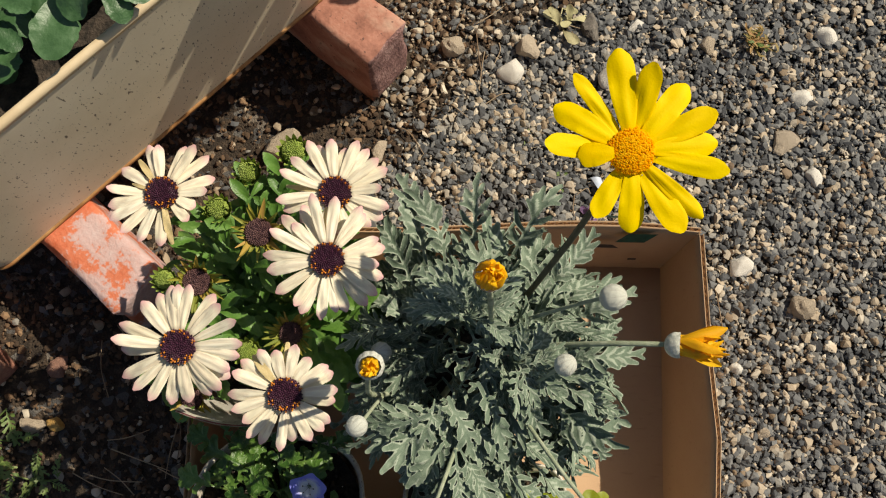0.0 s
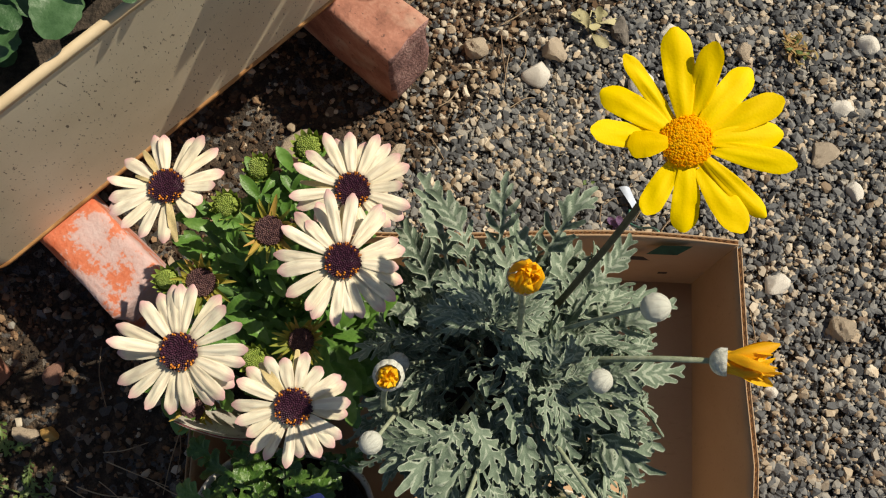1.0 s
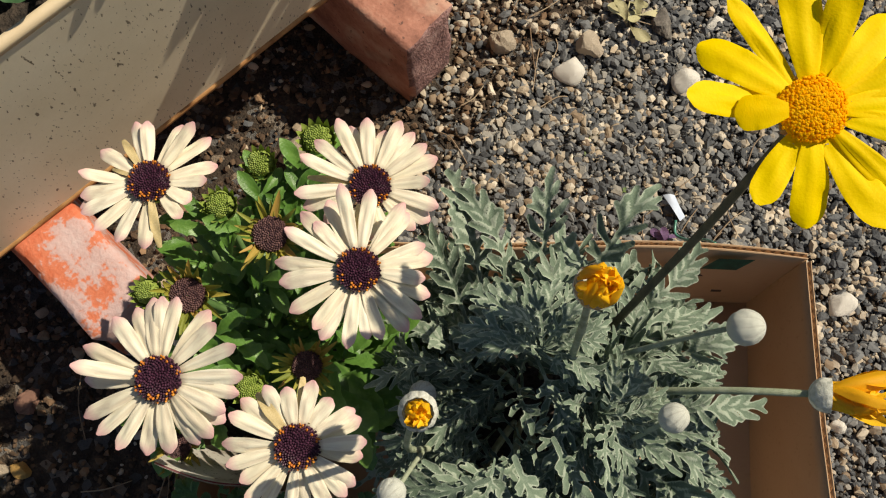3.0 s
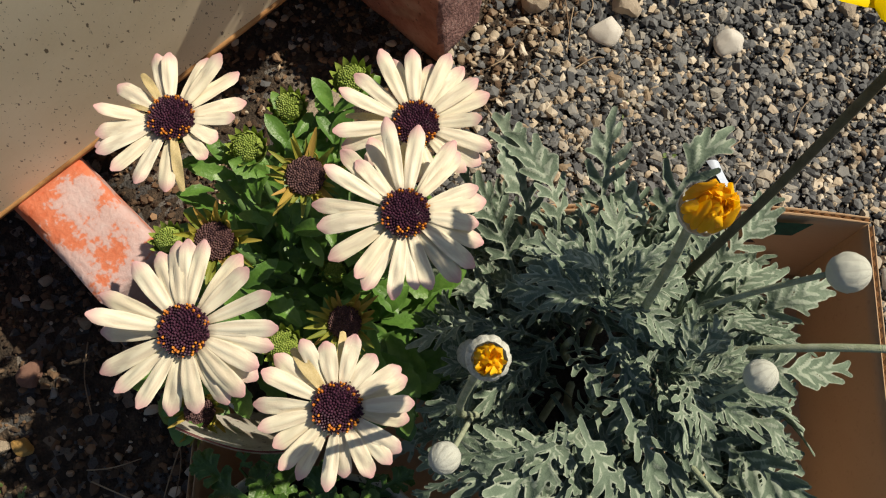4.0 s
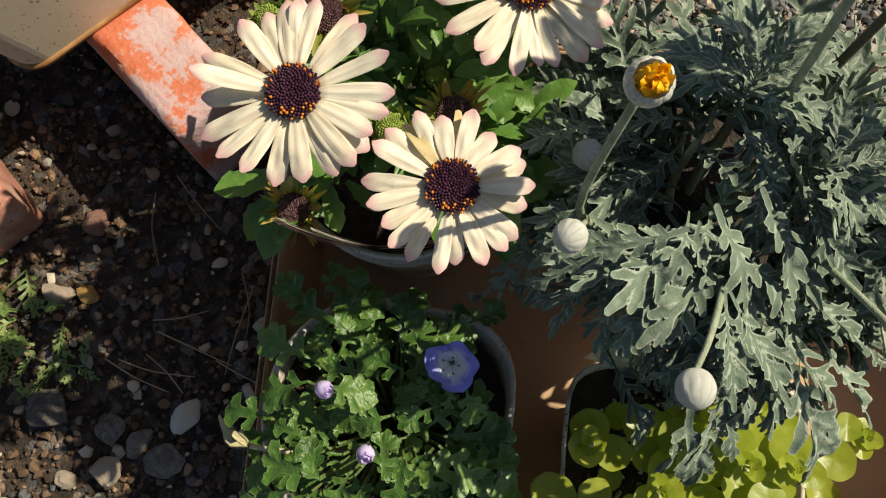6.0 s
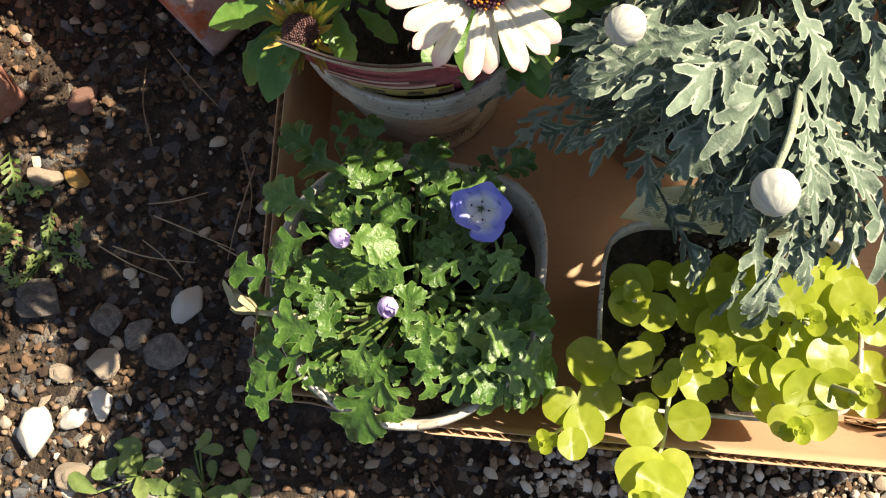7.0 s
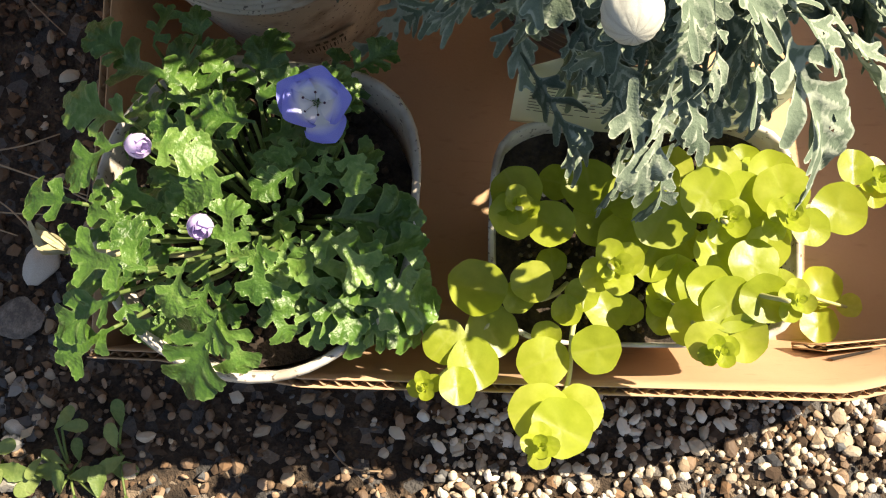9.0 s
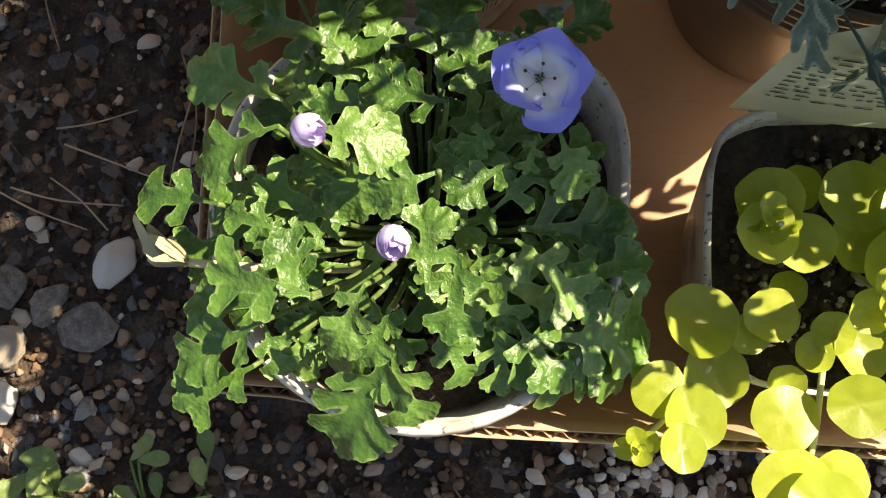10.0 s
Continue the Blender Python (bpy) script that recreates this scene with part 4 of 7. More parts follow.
def cushion(radius, height, count, size, mats, edge=0.72, edge_share=0.55, seed=0, spiky=1.6, loose=0.0):
    """The dome of a daisy: florets in a spiral. Returns the inner and the outer florets."""
    r = random.Random(seed)
    inner, outer = Shape(), Shape()
    n = 24
    inner.lathe([(radius * math.cos(q), height * math.sin(q) - size * 0.3) for q in [0, 0.3, 0.6, 0.9, 1.2, 1.5]], n)
    for i in range(count):
        q = math.sqrt((i + 0.5) / count)
        a = i * 2.39996
        x, y, z = radius * q * math.cos(a), radius * q * math.sin(a), height * math.sqrt(max(0, 1 - q * q * 0.9))
        lean = 0.5
        if loose:
            x, y, lean = x + r.gauss(0, loose * size), y + r.gauss(0, loose * size), 0.5 + 0.7 * q ** 4
        up = Vector((x * lean / radius, y * lean / radius, 1)).normalized()
        sd = up.cross(Vector((0.3, 0.9, 0.1))).normalized()
        fw = up.cross(sd)
        c = Vector((x, y, z))
        k = size * r.uniform(0.8, 1.2)
        ring = [c + k * 0.5 * (math.cos(m * math.tau / 5) * sd + math.sin(m * math.tau / 5) * fw) for m in range(5)]
        mid = [p + up * k * spiky * 0.6 + (p - c) * 0.15 for p in ring]
        tip = c + up * k * spiky
        target = outer if q > edge and r.random() < edge_share else inner
        if target is outer:
            mid = [p + up * k * 0.5 for p in mid]
            tip = tip + up * k * 0.5
        target.add(ring + mid + [tip], [(m, (m + 1) % 5, 5 + (m + 1) % 5, 5 + m) for m in range(5)] + [(5 + m, 5 + (m + 1) % 5, 10) for m in range(5)])
    return inner, outer


def calyx(radius, depth, count=14, long=0.011):
    """The green cup under a flower, its rim cut into pointed bracts."""
    n = count * 4
    rows = [(radius * 0.16, -depth), (radius * 0.6, -depth * 0.9), (radius, -depth * 0.35), (radius * 1.02, 0.0), (radius * 1.12, long * 0.2), (radius * 1.3, long * 0.5)]
    s = Shape().lathe(rows, n)
    for j in (4, 5):
        for k in range(n):
            x, y, z = s.v[j * n + k]
            tooth = (0.0, 0.55, 1.0, 0.55)[k % 4]
            f = 1 - (1 - radius * 1.02 / rows[j][0]) * (1 - tooth)
            s.v[j * n + k] = (x * f, y * f, z * tooth + 0.0002 * j)
    return s


# ---- pots ----
def round_pot(name_thing, centre, rim, foot, height, mat, soil_z, ribs=5, wob=0.012, dent=False):
    prof = [(foot * 0.05, 0.001), (foot, 0.0), (foot * 1.02, 0.003)]
    top0 = height - 0.030
    prof += [(foot + (rim * 0.96 - foot) * k / 6, 0.003 + (top0 - 0.003) * k / 6) for k in range(1, 7)]
    for k in range(ribs):
        z = top0 + 0.026 * (k + 0.5) / ribs
        prof += [(rim * 0.965 + 0.0016, z - 0.0016), (rim * 0.965 + 0.0016, z + 0.0004), (rim * 0.965, z + 0.0014)]
    prof += [(rim, height - 0.003), (rim + 0.0016, height - 0.001), (rim, height + 0.0006), (rim - 0.0022, height - 0.001)]
    prof += [(rim * 0.93, height - 0.04), (foot * 0.95, 0.006), (foot * 0.05, 0.005)]
    s = Shape().lathe(prof, 56, wob, centre)
    centre = Vector(centre)

    def pushed(p):
        """The soft pot is pressed out of round towards its rim."""
        d = p - centre
        a, up = math.atan2(d.y, d.x), max(0.0, d.z / height)
        k = 0.080 * math.cos(4 * (a - 0.66)) * max(0.0, math.cos(a - 0.66)) + 0.03 * math.cos(a + 1.35)
        return Vector((p.x + d.x * k * up, p.y + d.y * k * up, p.z))

    if dent:
        s.bent(pushed)
    hang("pot", s.mesh("pot", mat), name_thing)
    soil = Shape().lathe([(rim * 0.95 * q, soil_z + 0.004 * (1 - q) + 0.003 * noise.noise((q * 9, 1.0, rim * 90))) for q in (0.0, 0.2, 0.4, 0.6, 0.8, 0.9, 1.0)], 40, wob, centre)
    for i, p in enumerate(soil.v):
        soil.v[i] = (p[0], p[1], p[2] + 0.003 * noise.noise((p[0] * 130, p[1] * 130, 0)))
    hang("soil", soil.mesh("soil", M["soil"]), name_thing)


def crumbs(parent, centre, half, z, count, size, mat, seed, name="crumb", label="pale grit on the potting soil"):
    r = random.Random(seed)
    s = Shape()
    for i in range(count):
        a, q = r.uniform(0, math.tau), math.sqrt(r.random()) * 0.9
        c = Vector((centre[0] + half[0] * q * math.cos(a), centre[1] + half[1] * q * math.sin(a), z + r.uniform(-0.001, 0.002)))
        k = size * r.uniform(0.5, 1.5)
        rot = Euler((r.uniform(0, 6), r.uniform(0, 6), r.uniform(0, 6))).to_matrix()
        s.add([c + rot @ Vector(p) * k * r.uniform(0.6, 1.1) for p in ICO], [tuple(f) for f in ICO_F])
    ob = hang(name, s.mesh(name, mat, False), parent, None, label)
    ob["kind"] = "stuff"


# ---- cream daisies ----
OST = Vector((-0.147, 0.113, 0.010))
osteo = thing("potted_daisy", OST, "potted African daisy with cream pink-tipped flowers and purple centres", "potted plant")
round_pot(osteo, OST, 0.070, 0.048, 0.155, M["pot_white"], 0.145)
R = random.Random(11)


def petal_width(t):
    """Half width of a ray petal: narrow at its foot, nearly parallel, blunt at the tip."""
    w = 0.40 + 0.60 * math.sin(math.pi / 2 * min(1.0, t / 0.62)) ** 0.9
    return w if t < 0.84 else w * math.sqrt(max(0.03, 1 - ((t - 0.84) / 0.165) ** 2))


PETALS = [blade(1.0, w, petal_width, 14, f, d, 0, -0.35, wv, i, -0.26).mesh("petal", M["cream"]) for i, (w, f, d, wv) in enumerate(((0.29, 0.15, 0.25, 0.05), (0.26, 0.1, -0.2, 0.08), (0.31, 0.2, 0.5, 0.06), (0.27, 0.1, 0.1, 0.10), (0.28, 0.3, 0.35, 0.12)))]
DRY = blade(1.0, 0.26, lambda t: 0.5 + 0.5 * math.sin(math.pi * t), 10, 0.5, 0.8, 0, -0.3, 0.15, 5).mesh("petal", M["dry_petal"])
IN, OUT = cushion(0.0108, 0.0046, 250, 0.00115, None, 0.66, 0.24, 3, 1.7)
DISC, ANTHERS = IN.mesh("flower_head", M["disc"], False), OUT.mesh("anther_ring", M["pollen"], False)
CALYX = calyx(0.0095, 0.008).mesh("calyx", M["bud_green"])
FLOWERS = []


def daisy(at, normal, rays, seed):
    """One flower; rays holds each petal's way round in degrees, its reach from the middle in millimetres and, where it is narrow, a width."""
    r = random.Random(seed)
    FLOWERS.append((at, normal))
    m = plate(at, normal)
    head = hang("flower_head", DISC, osteo, m, "dark purple domed centre of a cream flower")
    hang("anther_ring", ANTHERS, head, m, "orange anther tips")
    hang("calyx", CALYX, head, m @ pose(0, 0, -0.0062))
    for i, (a, reach, *slim) in enumerate(rays):
        layer = i % 2
        me = DRY if slim and slim[0] < 0.9 else r.choice(PETALS)
        ln = reach * 0.001 - 0.0088
        wide = (slim[0] if slim else 1.0) * 0.0275 / ln * r.uniform(0.92, 1.08)
        hang("petal", me, head, m @ pose(0.0088 * math.cos(radians(a)), 0.0088 * math.sin(radians(a)), 0.0008 - 0.0014 * layer, 0, 0, a - 90) @ pose(0, 0, 0, 5 + r.uniform(-4, 4) - 3 * layer, r.uniform(-12, 12)) @ Matrix.Diagonal((ln * wide, ln * 1.02, ln, 1)))


daisy((-0.2022, 0.1801, 0.282), (0.12, -0.05, 1), [(3, 30.5), (19, 31.6, 0.85), (19, 36.3), (45, 40.3), (57, 39.4), (69, 36.7), (98, 33.5), (109, 35.7), (126, 32.2, 0.6), (147, 35.6), (164, 22.6, 0.35), (178, 36.1), (194, 36.9), (201, 38.9), (209, 38.7), (227, 37.3), (248, 36.1), (270, 35.8), (282, 36.5, 0.75), (314, 25.4), (340, 24.0)], 21)
daisy((-0.0837, 0.1792, 0.287), (0.05, -0.16, 1), [(6, 31.5), (26, 38.5), (39, 36.8), (54, 38.0), (67, 38.4), (79, 32.1), (95, 36.3), (111, 35.6), (119, 39.0), (141, 39.0), (160, 39.3), (172, 37.7, 0.55), (188, 39.1), (199, 36.9), (220, 30.4), (249, 27), (272, 28), (289, 28), (316, 33.6), (333, 36.5), (345, 37.2)], 22)
daisy((-0.0858, 0.1307, 0.298), (0.1, -0.1, 1), [(14, 39.1), (24, 35.7), (53, 40.2), (59, 41.6), (84, 41.6), (92, 38.0, 0.8), (104, 43.6), (113, 41.8), (134, 33.1), (137, 42.1), (154, 41.4), (177, 42.7), (190, 40.3), (214, 39.5), (236, 36.2), (245, 38.6), (265, 39.1), (280, 34.5), (291, 36.0), (311, 38.9), (326, 39.4), (344, 37.8), (355, 33.3)], 23)
daisy((-0.1759, 0.0728, 0.306), (-0.05, -0.2, 1), [(3, 39.8), (25, 40.8), (46, 38.3), (56, 39.3), (82, 39.1), (92, 38.5), (102, 39.6), (115, 37.3), (131, 37.3), (161, 42.9), (174, 41.0), (185, 41.7), (209, 42.5), (223, 39.8), (243, 37.4), (261, 38.0), (280, 35.9), (299, 36.7), (313, 37.7), (327, 37.1), (336, 35.3), (351, 38.3)], 24)
daisy((-0.1115, 0.0450, 0.287), (0.1, -0.25, 1), [(4, 33.3), (20, 33.6), (34, 32.5), (56, 27.6), (78, 32.2), (86, 34.2, 0.7), (103, 28.7), (120, 33.1), (130, 33.5, 0.85), (143, 35.6), (156, 35.9), (182, 36.8), (197, 34.9), (214, 32.3), (230, 35.5), (243, 35.1), (266, 35.8), (276, 32.5), (298, 34.8), (315, 34.1), (325, 34.4), (349, 32.5)], 25)
CROWN = Vector((-0.142, 0.118, 0.150))


def stem(parent, pts, r0, r1, mat, name="stem", n=7):
    return hang(name, Shape().tube(pts, r0, r1, n).mesh(name, mat), parent)


for at, nrm in FLOWERS:
    p = Vector(at) - Vector(nrm).normalized() * 0.006
    root = CROWN + Vector((R.uniform(-0.025, 0.025), R.uniform(-0.025, 0.025), 0))
    stem(osteo, [root, root.lerp(p, 0.5) + Vector((0, 0, 0.015)), p - Vector((0, 0, 0.02)), p], 0.0026, 0.0018, M["osteo_stem"])

# faded heads and green buds
SEPAL = [blade(1.0, 0.22, lambda t: (1 - t) ** 0.6 + 0.15, 6, 0.6, d).mesh("sepal", M["sepal"]) for d in (-0.9, 0.5, -0.2)]
IN, OUT = cushion(0.0086, 0.0048, 230, 0.0011, None, 2, 0.0, 5)
BRACT = blade(1.0, 0.26, lambda t: (1 - t) ** 0.5 + 0.12, 5, 0.5, -0.7).mesh("bract", M["bud_green"])
FADED = IN.mesh("faded_head", M["faded"], False)
IN, OUT = cushion(0.0066, 0.0050, 130, 0.0011, None, 2, 0.0, 8, 1.3)
BUD = IN.mesh("green_bud", M["bud_green"], False)
for at, size, nrm in (((-0.135, 0.153, 0.281), 1.05, (0.1, -0.2, 1)), ((-0.173, 0.118, 0.287), 1.0, (0.2, -0.3, 1)), ((-0.1145, 0.088, 0.258), 0.9, (0.1, -0.2, 1)), ((-0.186, 0.046, 0.232), 0.9, (-0.1, -0.5, 1))):
    m = facing(at, nrm, R.uniform(0, 90), size)
    head = hang("faded_head", FADED, osteo, m, "faded purple flower head without petals")
    for i in range(30):
        a = 360 * i / 30 + R.uniform(-9, 9)
        hang("sepal", R.choice(SEPAL), head, m @ pose(0.0083 * math.cos(radians(a)), 0.0083 * math.sin(radians(a)), 0.0002, 0, 0, a - 90) @ pose(0, 0, 0, R.uniform(15, 62), R.uniform(-20, 20)) @ Matrix.Scale(R.uniform(0.010, 0.016), 4))
    stem(osteo, [CROWN + Vector((R.uniform(-0.02, 0.02), R.uniform(-0.02, 0.02), 0)), CROWN.lerp(Vector(at), 0.5) + Vector((0, 0, 0.02)), Vector(at) - Vector((0, 0, 0.004))], 0.0024, 0.0022, M["osteo_stem"])
for at, size in (((-0.169, 0.175, 0.262), 1.0), ((-0.157, 0.212, 0.231), 1.05), ((-0.140, 0.073, 0.274), 0.95), ((-0.122, 0.2255, 0.239), 1.15), ((-0.200, 0.1225, 0.271), 0.85), ((-0.126, 0.122, 0.222), 0.8)):
    m = facing(at, (R.uniform(-0.2, 0.2), R.uniform(-0.4, 0.1), 1), R.uniform(0, 90), size)
    bud = hang("green_bud", BUD, osteo, m, "light green flower bud with narrow bracts")
    for i in range(18):
        a = 20 * i + R.uniform(-6, 6)
        hang("bract", BRACT, bud, m @ pose(0.0072 * math.cos(radians(a)), 0.0072 * math.sin(radians(a)), -0.003, 0, 0, a - 90) @ pose(0, 0, 0, 78 + R.uniform(-12, 14), R.uniform(-20, 20)) @ Matrix.Scale(R.uniform(0.007, 0.011), 4))
    hang("calyx", CALYX, osteo, facing(Vector(at) - Vector((0, 0, 0.002)), (0, -0.1, 1), R.uniform(0, 90), size * 0.9))
    stem(osteo, [CROWN + Vector((R.uniform(-0.02, 0.02), R.uniform(-0.02, 0.02), 0)), CROWN.lerp(Vector(at), 0.5) + Vector((0, 0, 0.01)), Vector(at) - Vector((0, 0, 0.006))], 0.0022, 0.0018, M["osteo_stem"])

OLEAF = [blade(1.0, w, lambda t: (0.26 + 0.74 * math.sin(math.pi * min(1, 0.92 * t ** 1.35)) ** 0.8) * (1 if t < 0.82 else math.sqrt(max(0.03, 1 - ((t - 0.82) / 0.185) ** 2))), 12, 0.3, d, tt, 0.1, 0.06, i).mesh("leaf", M["osteo_leaf"]) for i, (w, d, tt) in enumerate(((0.42, 0.5, 0), (0.36, 0.8, 4), (0.48, 0.3, 3), (0.38, 0.6, 0)))]
TIPS = [Vector(f[0]) for f in FLOWERS] + [Vector(p) for p in ((-0.136, 0.152, 0.277), (-0.174, 0.117, 0.262), (-0.116, 0.092, 0.240), (-0.170, 0.172, 0.262), (-0.156, 0.211, 0.236), (-0.142, 0.071, 0.268), (-0.123, 0.226, 0.240), (-0.198, 0.122, 0.262), (-0.19, 0.05, 0.235), (-0.10, 0.15, 0.24), (-0.15, 0.19, 0.23))]
for i in range(360):
    tip = TIPS[i % len(TIPS)]
    q = R.uniform(0.25, 0.86)
    base = CROWN.lerp(tip, q) + Vector((R.gauss(0, 0.007), R.gauss(0, 0.007), 0.008))
    base.z = min(base.z, 0.25)
    if base.y < 0.082 and base.x > -0.17:
        continue
    out = (tip - CROWN)
    az = math.degrees(math.atan2(out.y, out.x)) + R.gauss(0, 75)
    hang("leaf", R.choice(OLEAF), osteo, leaf_pose(base, az, R.uniform(0, 60), R.uniform(-35, 35), R.uniform(0.015, 0.026)))
for i in range(170):
    a, q = R.uniform(0, 360), 0.064 * math.sqrt(R.random())
    base = Vector((-0.141, 0.140, 0.010)) + Vector((q * math.cos(radians(a)), q * math.sin(radians(a)), R.uniform(0.145, 0.20)))
    if base.y > 0.09:
        hang("leaf", R.choice(OLEAF), osteo, leaf_pose(base, a + R.uniform(-70, 70), R.uniform(5, 55), R.uniform(-35, 35), R.uniform(0.016, 0.026)))
for i in range(40):
    base = Vector((R.uniform(-0.112, -0.070), R.uniform(0.075, 0.135), R.uniform(0.150, 0.215)))
    hang("leaf", R.choice(OLEAF), osteo, leaf_pose(base, R.uniform(-100, 60), R.uniform(-5, 45), R.uniform(-35, 35), R.uniform(0.020, 0.030)))
# and between the two flowers at the back
for i in range(16):
    base = Vector((R.uniform(-0.162, -0.122), R.uniform(0.176, 0.206), R.uniform(0.195, 0.228)))
    hang("leaf", R.choice(OLEAF), osteo, leaf_pose(base, R.uniform(20, 180), R.uniform(5, 50), R.uniform(-35, 35), R.uniform(0.018, 0.026)))
# thick growth under the front flowers
for i in range(46):
    base = Vector((R.uniform(-0.128, -0.078), R.uniform(0.056, 0.098), R.uniform(0.175, 0.240)))
    hang("leaf", R.choice(OLEAF), osteo, leaf_pose(base, R.uniform(-150, 40), R.uniform(-15, 30), R.uniform(-35, 35), R.uniform(0.022, 0.034)))
# the few that hang over the pot's front edge
for x, y, z, az, el, k in ((-0.196, 0.064, 0.205, 250, -10, 0.040), (-0.19, 0.066, 0.195, 215, 10, 0.036), (-0.178, 0.07, 0.20, 285, -5, 0.026), (-0.20, 0.07, 0.20, 190, 5, 0.038), (-0.168, 0.07, 0.205, 320, 15, 0.024), (-0.205, 0.064, 0.198, 228, -20, 0.038)):
    hang("leaf", R.choice(OLEAF), osteo, leaf_pose((x, y, z), az, el, R.uniform(-20, 20), k))


def care_card(parent):
    """A glossy picture card stuck into the front of the pot, leaning out over its rim."""
    def at(s, t):
        x = -0.193 + 0.086 * s
        bow = 0.010 * math.sin(math.pi * s)
        return Vector((x, 0.068 - bow - 0.032 * t, 0.118 + 0.131 * t))

    def low(s):
        return 0.85 * abs(1.55 * (s - 0.62)) ** 2.2 if s < 0.62 else 0.40 * ((s - 0.62) / 0.38) ** 2

    def high(s):
        return 1.0 if s < 0.70 else 1.0 - 0.56 * ((s - 0.70) / 0.30) ** 1.4

    def sheet(t0, t1, mat, name, label, out, s0=0.0, s1=1.0):
        rows, uv = [], []
        for j in range(7):
            row = []
            for i in range(25):
                s = s0 + (s1 - s0) * i / 24
                b = min(0.93, low(s))
                t = max(b, t0) + (max(b, t1) - max(b, t0)) * j / 6
                t = max(b, min(t, high(s)))
                row.append(at(s, t) + Vector((0, -out, -0.4 * out)))
                uv.append((s, t))
            rows.append(row)
        return hang(name, Shape().strip(rows, uv).mesh(name, mat), parent, None, label)

    sheet(0.0, 1.0, M["pot_white"], "card_back", "plain white back of the card", -0.0008)
    card = sheet(0.0, 1.0, M["sleeve_pink"], "care_card", "glossy pink printed picture card in the pot", 0.0)
    top = sheet(0.93, 1.0, M["pot_white"], "card_edge", "", 0.0006)
    # ochre and dark bands are print; the two pale ones paint reflections
    for i, (s0, s1, t0, t1, key) in enumerate(((0.22, 0.80, 0.34, 0.52, "card_yellow"), (0.30, 0.42, 0.40, 0.46, "sleeve_dark"), (0.55, 0.64, 0.42, 0.47, "sleeve_dark"), (0.72, 0.80, 0.42, 0.47, "sleeve_dark"), (0.15, 0.72, 0.62, 0.68, "card_gloss"), (0.18, 0.60, 0.76, 0.80, "card_gloss"))):
        sheet(t0, t1, M[key], "printed_band", "print and painted reflections on the card", 0.0008 + 0.0003 * i, s0, s1)


care_card(osteo)


def price_label(parent):
    """A white price sticker with bars on the lower front of the pot."""
    def at(a, z, out):
        r = 0.048 + (0.070 * 0.96 - 0.048) * z / 0.125 + out
        return Vector((OST.x + r * math.cos(radians(a)), OST.y + r * math.sin(radians(a)), OST.z + z))

    st = Shape().strip([[at(a, z, 0.0014) for a in np.linspace(278, 308, 9)] for z in (0.045, 0.055, 0.065)])
    st = hang("price_label", st.mesh("price_label", M["pot_white"]), parent, None, "white price sticker with black bars")
    for i in range(11):
        a = 281 + 2.0 * i
        w = (0.5, 0.9, 0.4)[i % 3]
        hang("print_bar", Shape().strip([[at(a, z, 0.0019), at(a + w, z, 0.0019)] for z in (0.047, 0.055)]).mesh("print_bar", M["ink"]), st)
    for i in range(4):
        a = 286 + 4.2 * i
        hang("print_bar", Shape().strip([[at(a, z, 0.0019), at(a + 2.4, z, 0.0019)] for z in (0.058, 0.062)]).mesh("print_bar", M["ink"]), st)


price_label(osteo)

# ---- silver-leaved plant ----
SIL = Vector((0.018, 0.100, 0.010))
silver = thing("potted_silver_daisy", SIL, "potted silver-leaved daisy with yellow flower and woolly buds", "potted plant")
round_pot(silver, SIL, 0.070, 0.052, 0.122, M["pot_dark"], 0.108)
SLEAF = [feather_leaf(40 + i, n, 0.26, 0.021, 0.037, d, c, 0.8, 0.45).mesh("leaf", M["silver"]) for i, (n, d, c) in enumerate(((4, 0.9, 0.06), (5, 0.5, -0.05), (4, 1.2, 0.03), (4, 0.3, -0.1), (5, 0.7, 0.1), (4, 1.4, 0.0), (5, 0.8, -0.12), (4, 0.4, 0.08)))]
BROAD = [feather_leaf(60 + i, n, 0.27, 0.042, 0.056, d, c, 0.45, 0.6).mesh("leaf", M["silver"]) for i, (n, d, c) in enumerate(((3, 0.3, 0.05), (4, 0.5, -0.05), (3, 0.15, 0.0), (4, 0.5, 0.1), (3, 0.4, -0.1), (4, 0.2, 0.08)))]
R = random.Random(5)
HEART = Vector((0.024, 0.092, 0.118))
DOME, DR = Vector((0.028, 0.070, 0.185)), Vector((0.064, 0.074, 0.084))
ROSETTES = [(0, 88), (40, 56), (100, 54), (160, 56), (215, 54), (270, 52), (325, 54), (10, 22), (48, 26), (80, 24), (112, 22), (150, 18), (186, 14), (215, 22), (250, 24), (285, 26), (320, 22), (345, 24)]


def leaf_span(p, q, meshes, roll=0.0, lengthen=1.1):
    """A leaf that springs at p and ends near q, arching between them."""
    p, q = Vector(p), Vector(q)
    d = q - p
    el = math.degrees(math.atan2(d.z, math.hypot(d.x, d.y)))
    return hang("leaf", R.choice(meshes), silver, leaf_pose(p, math.degrees(math.atan2(d.y, d.x)), el + (9 if meshes is BROAD else 18), roll, d.length * lengthen))


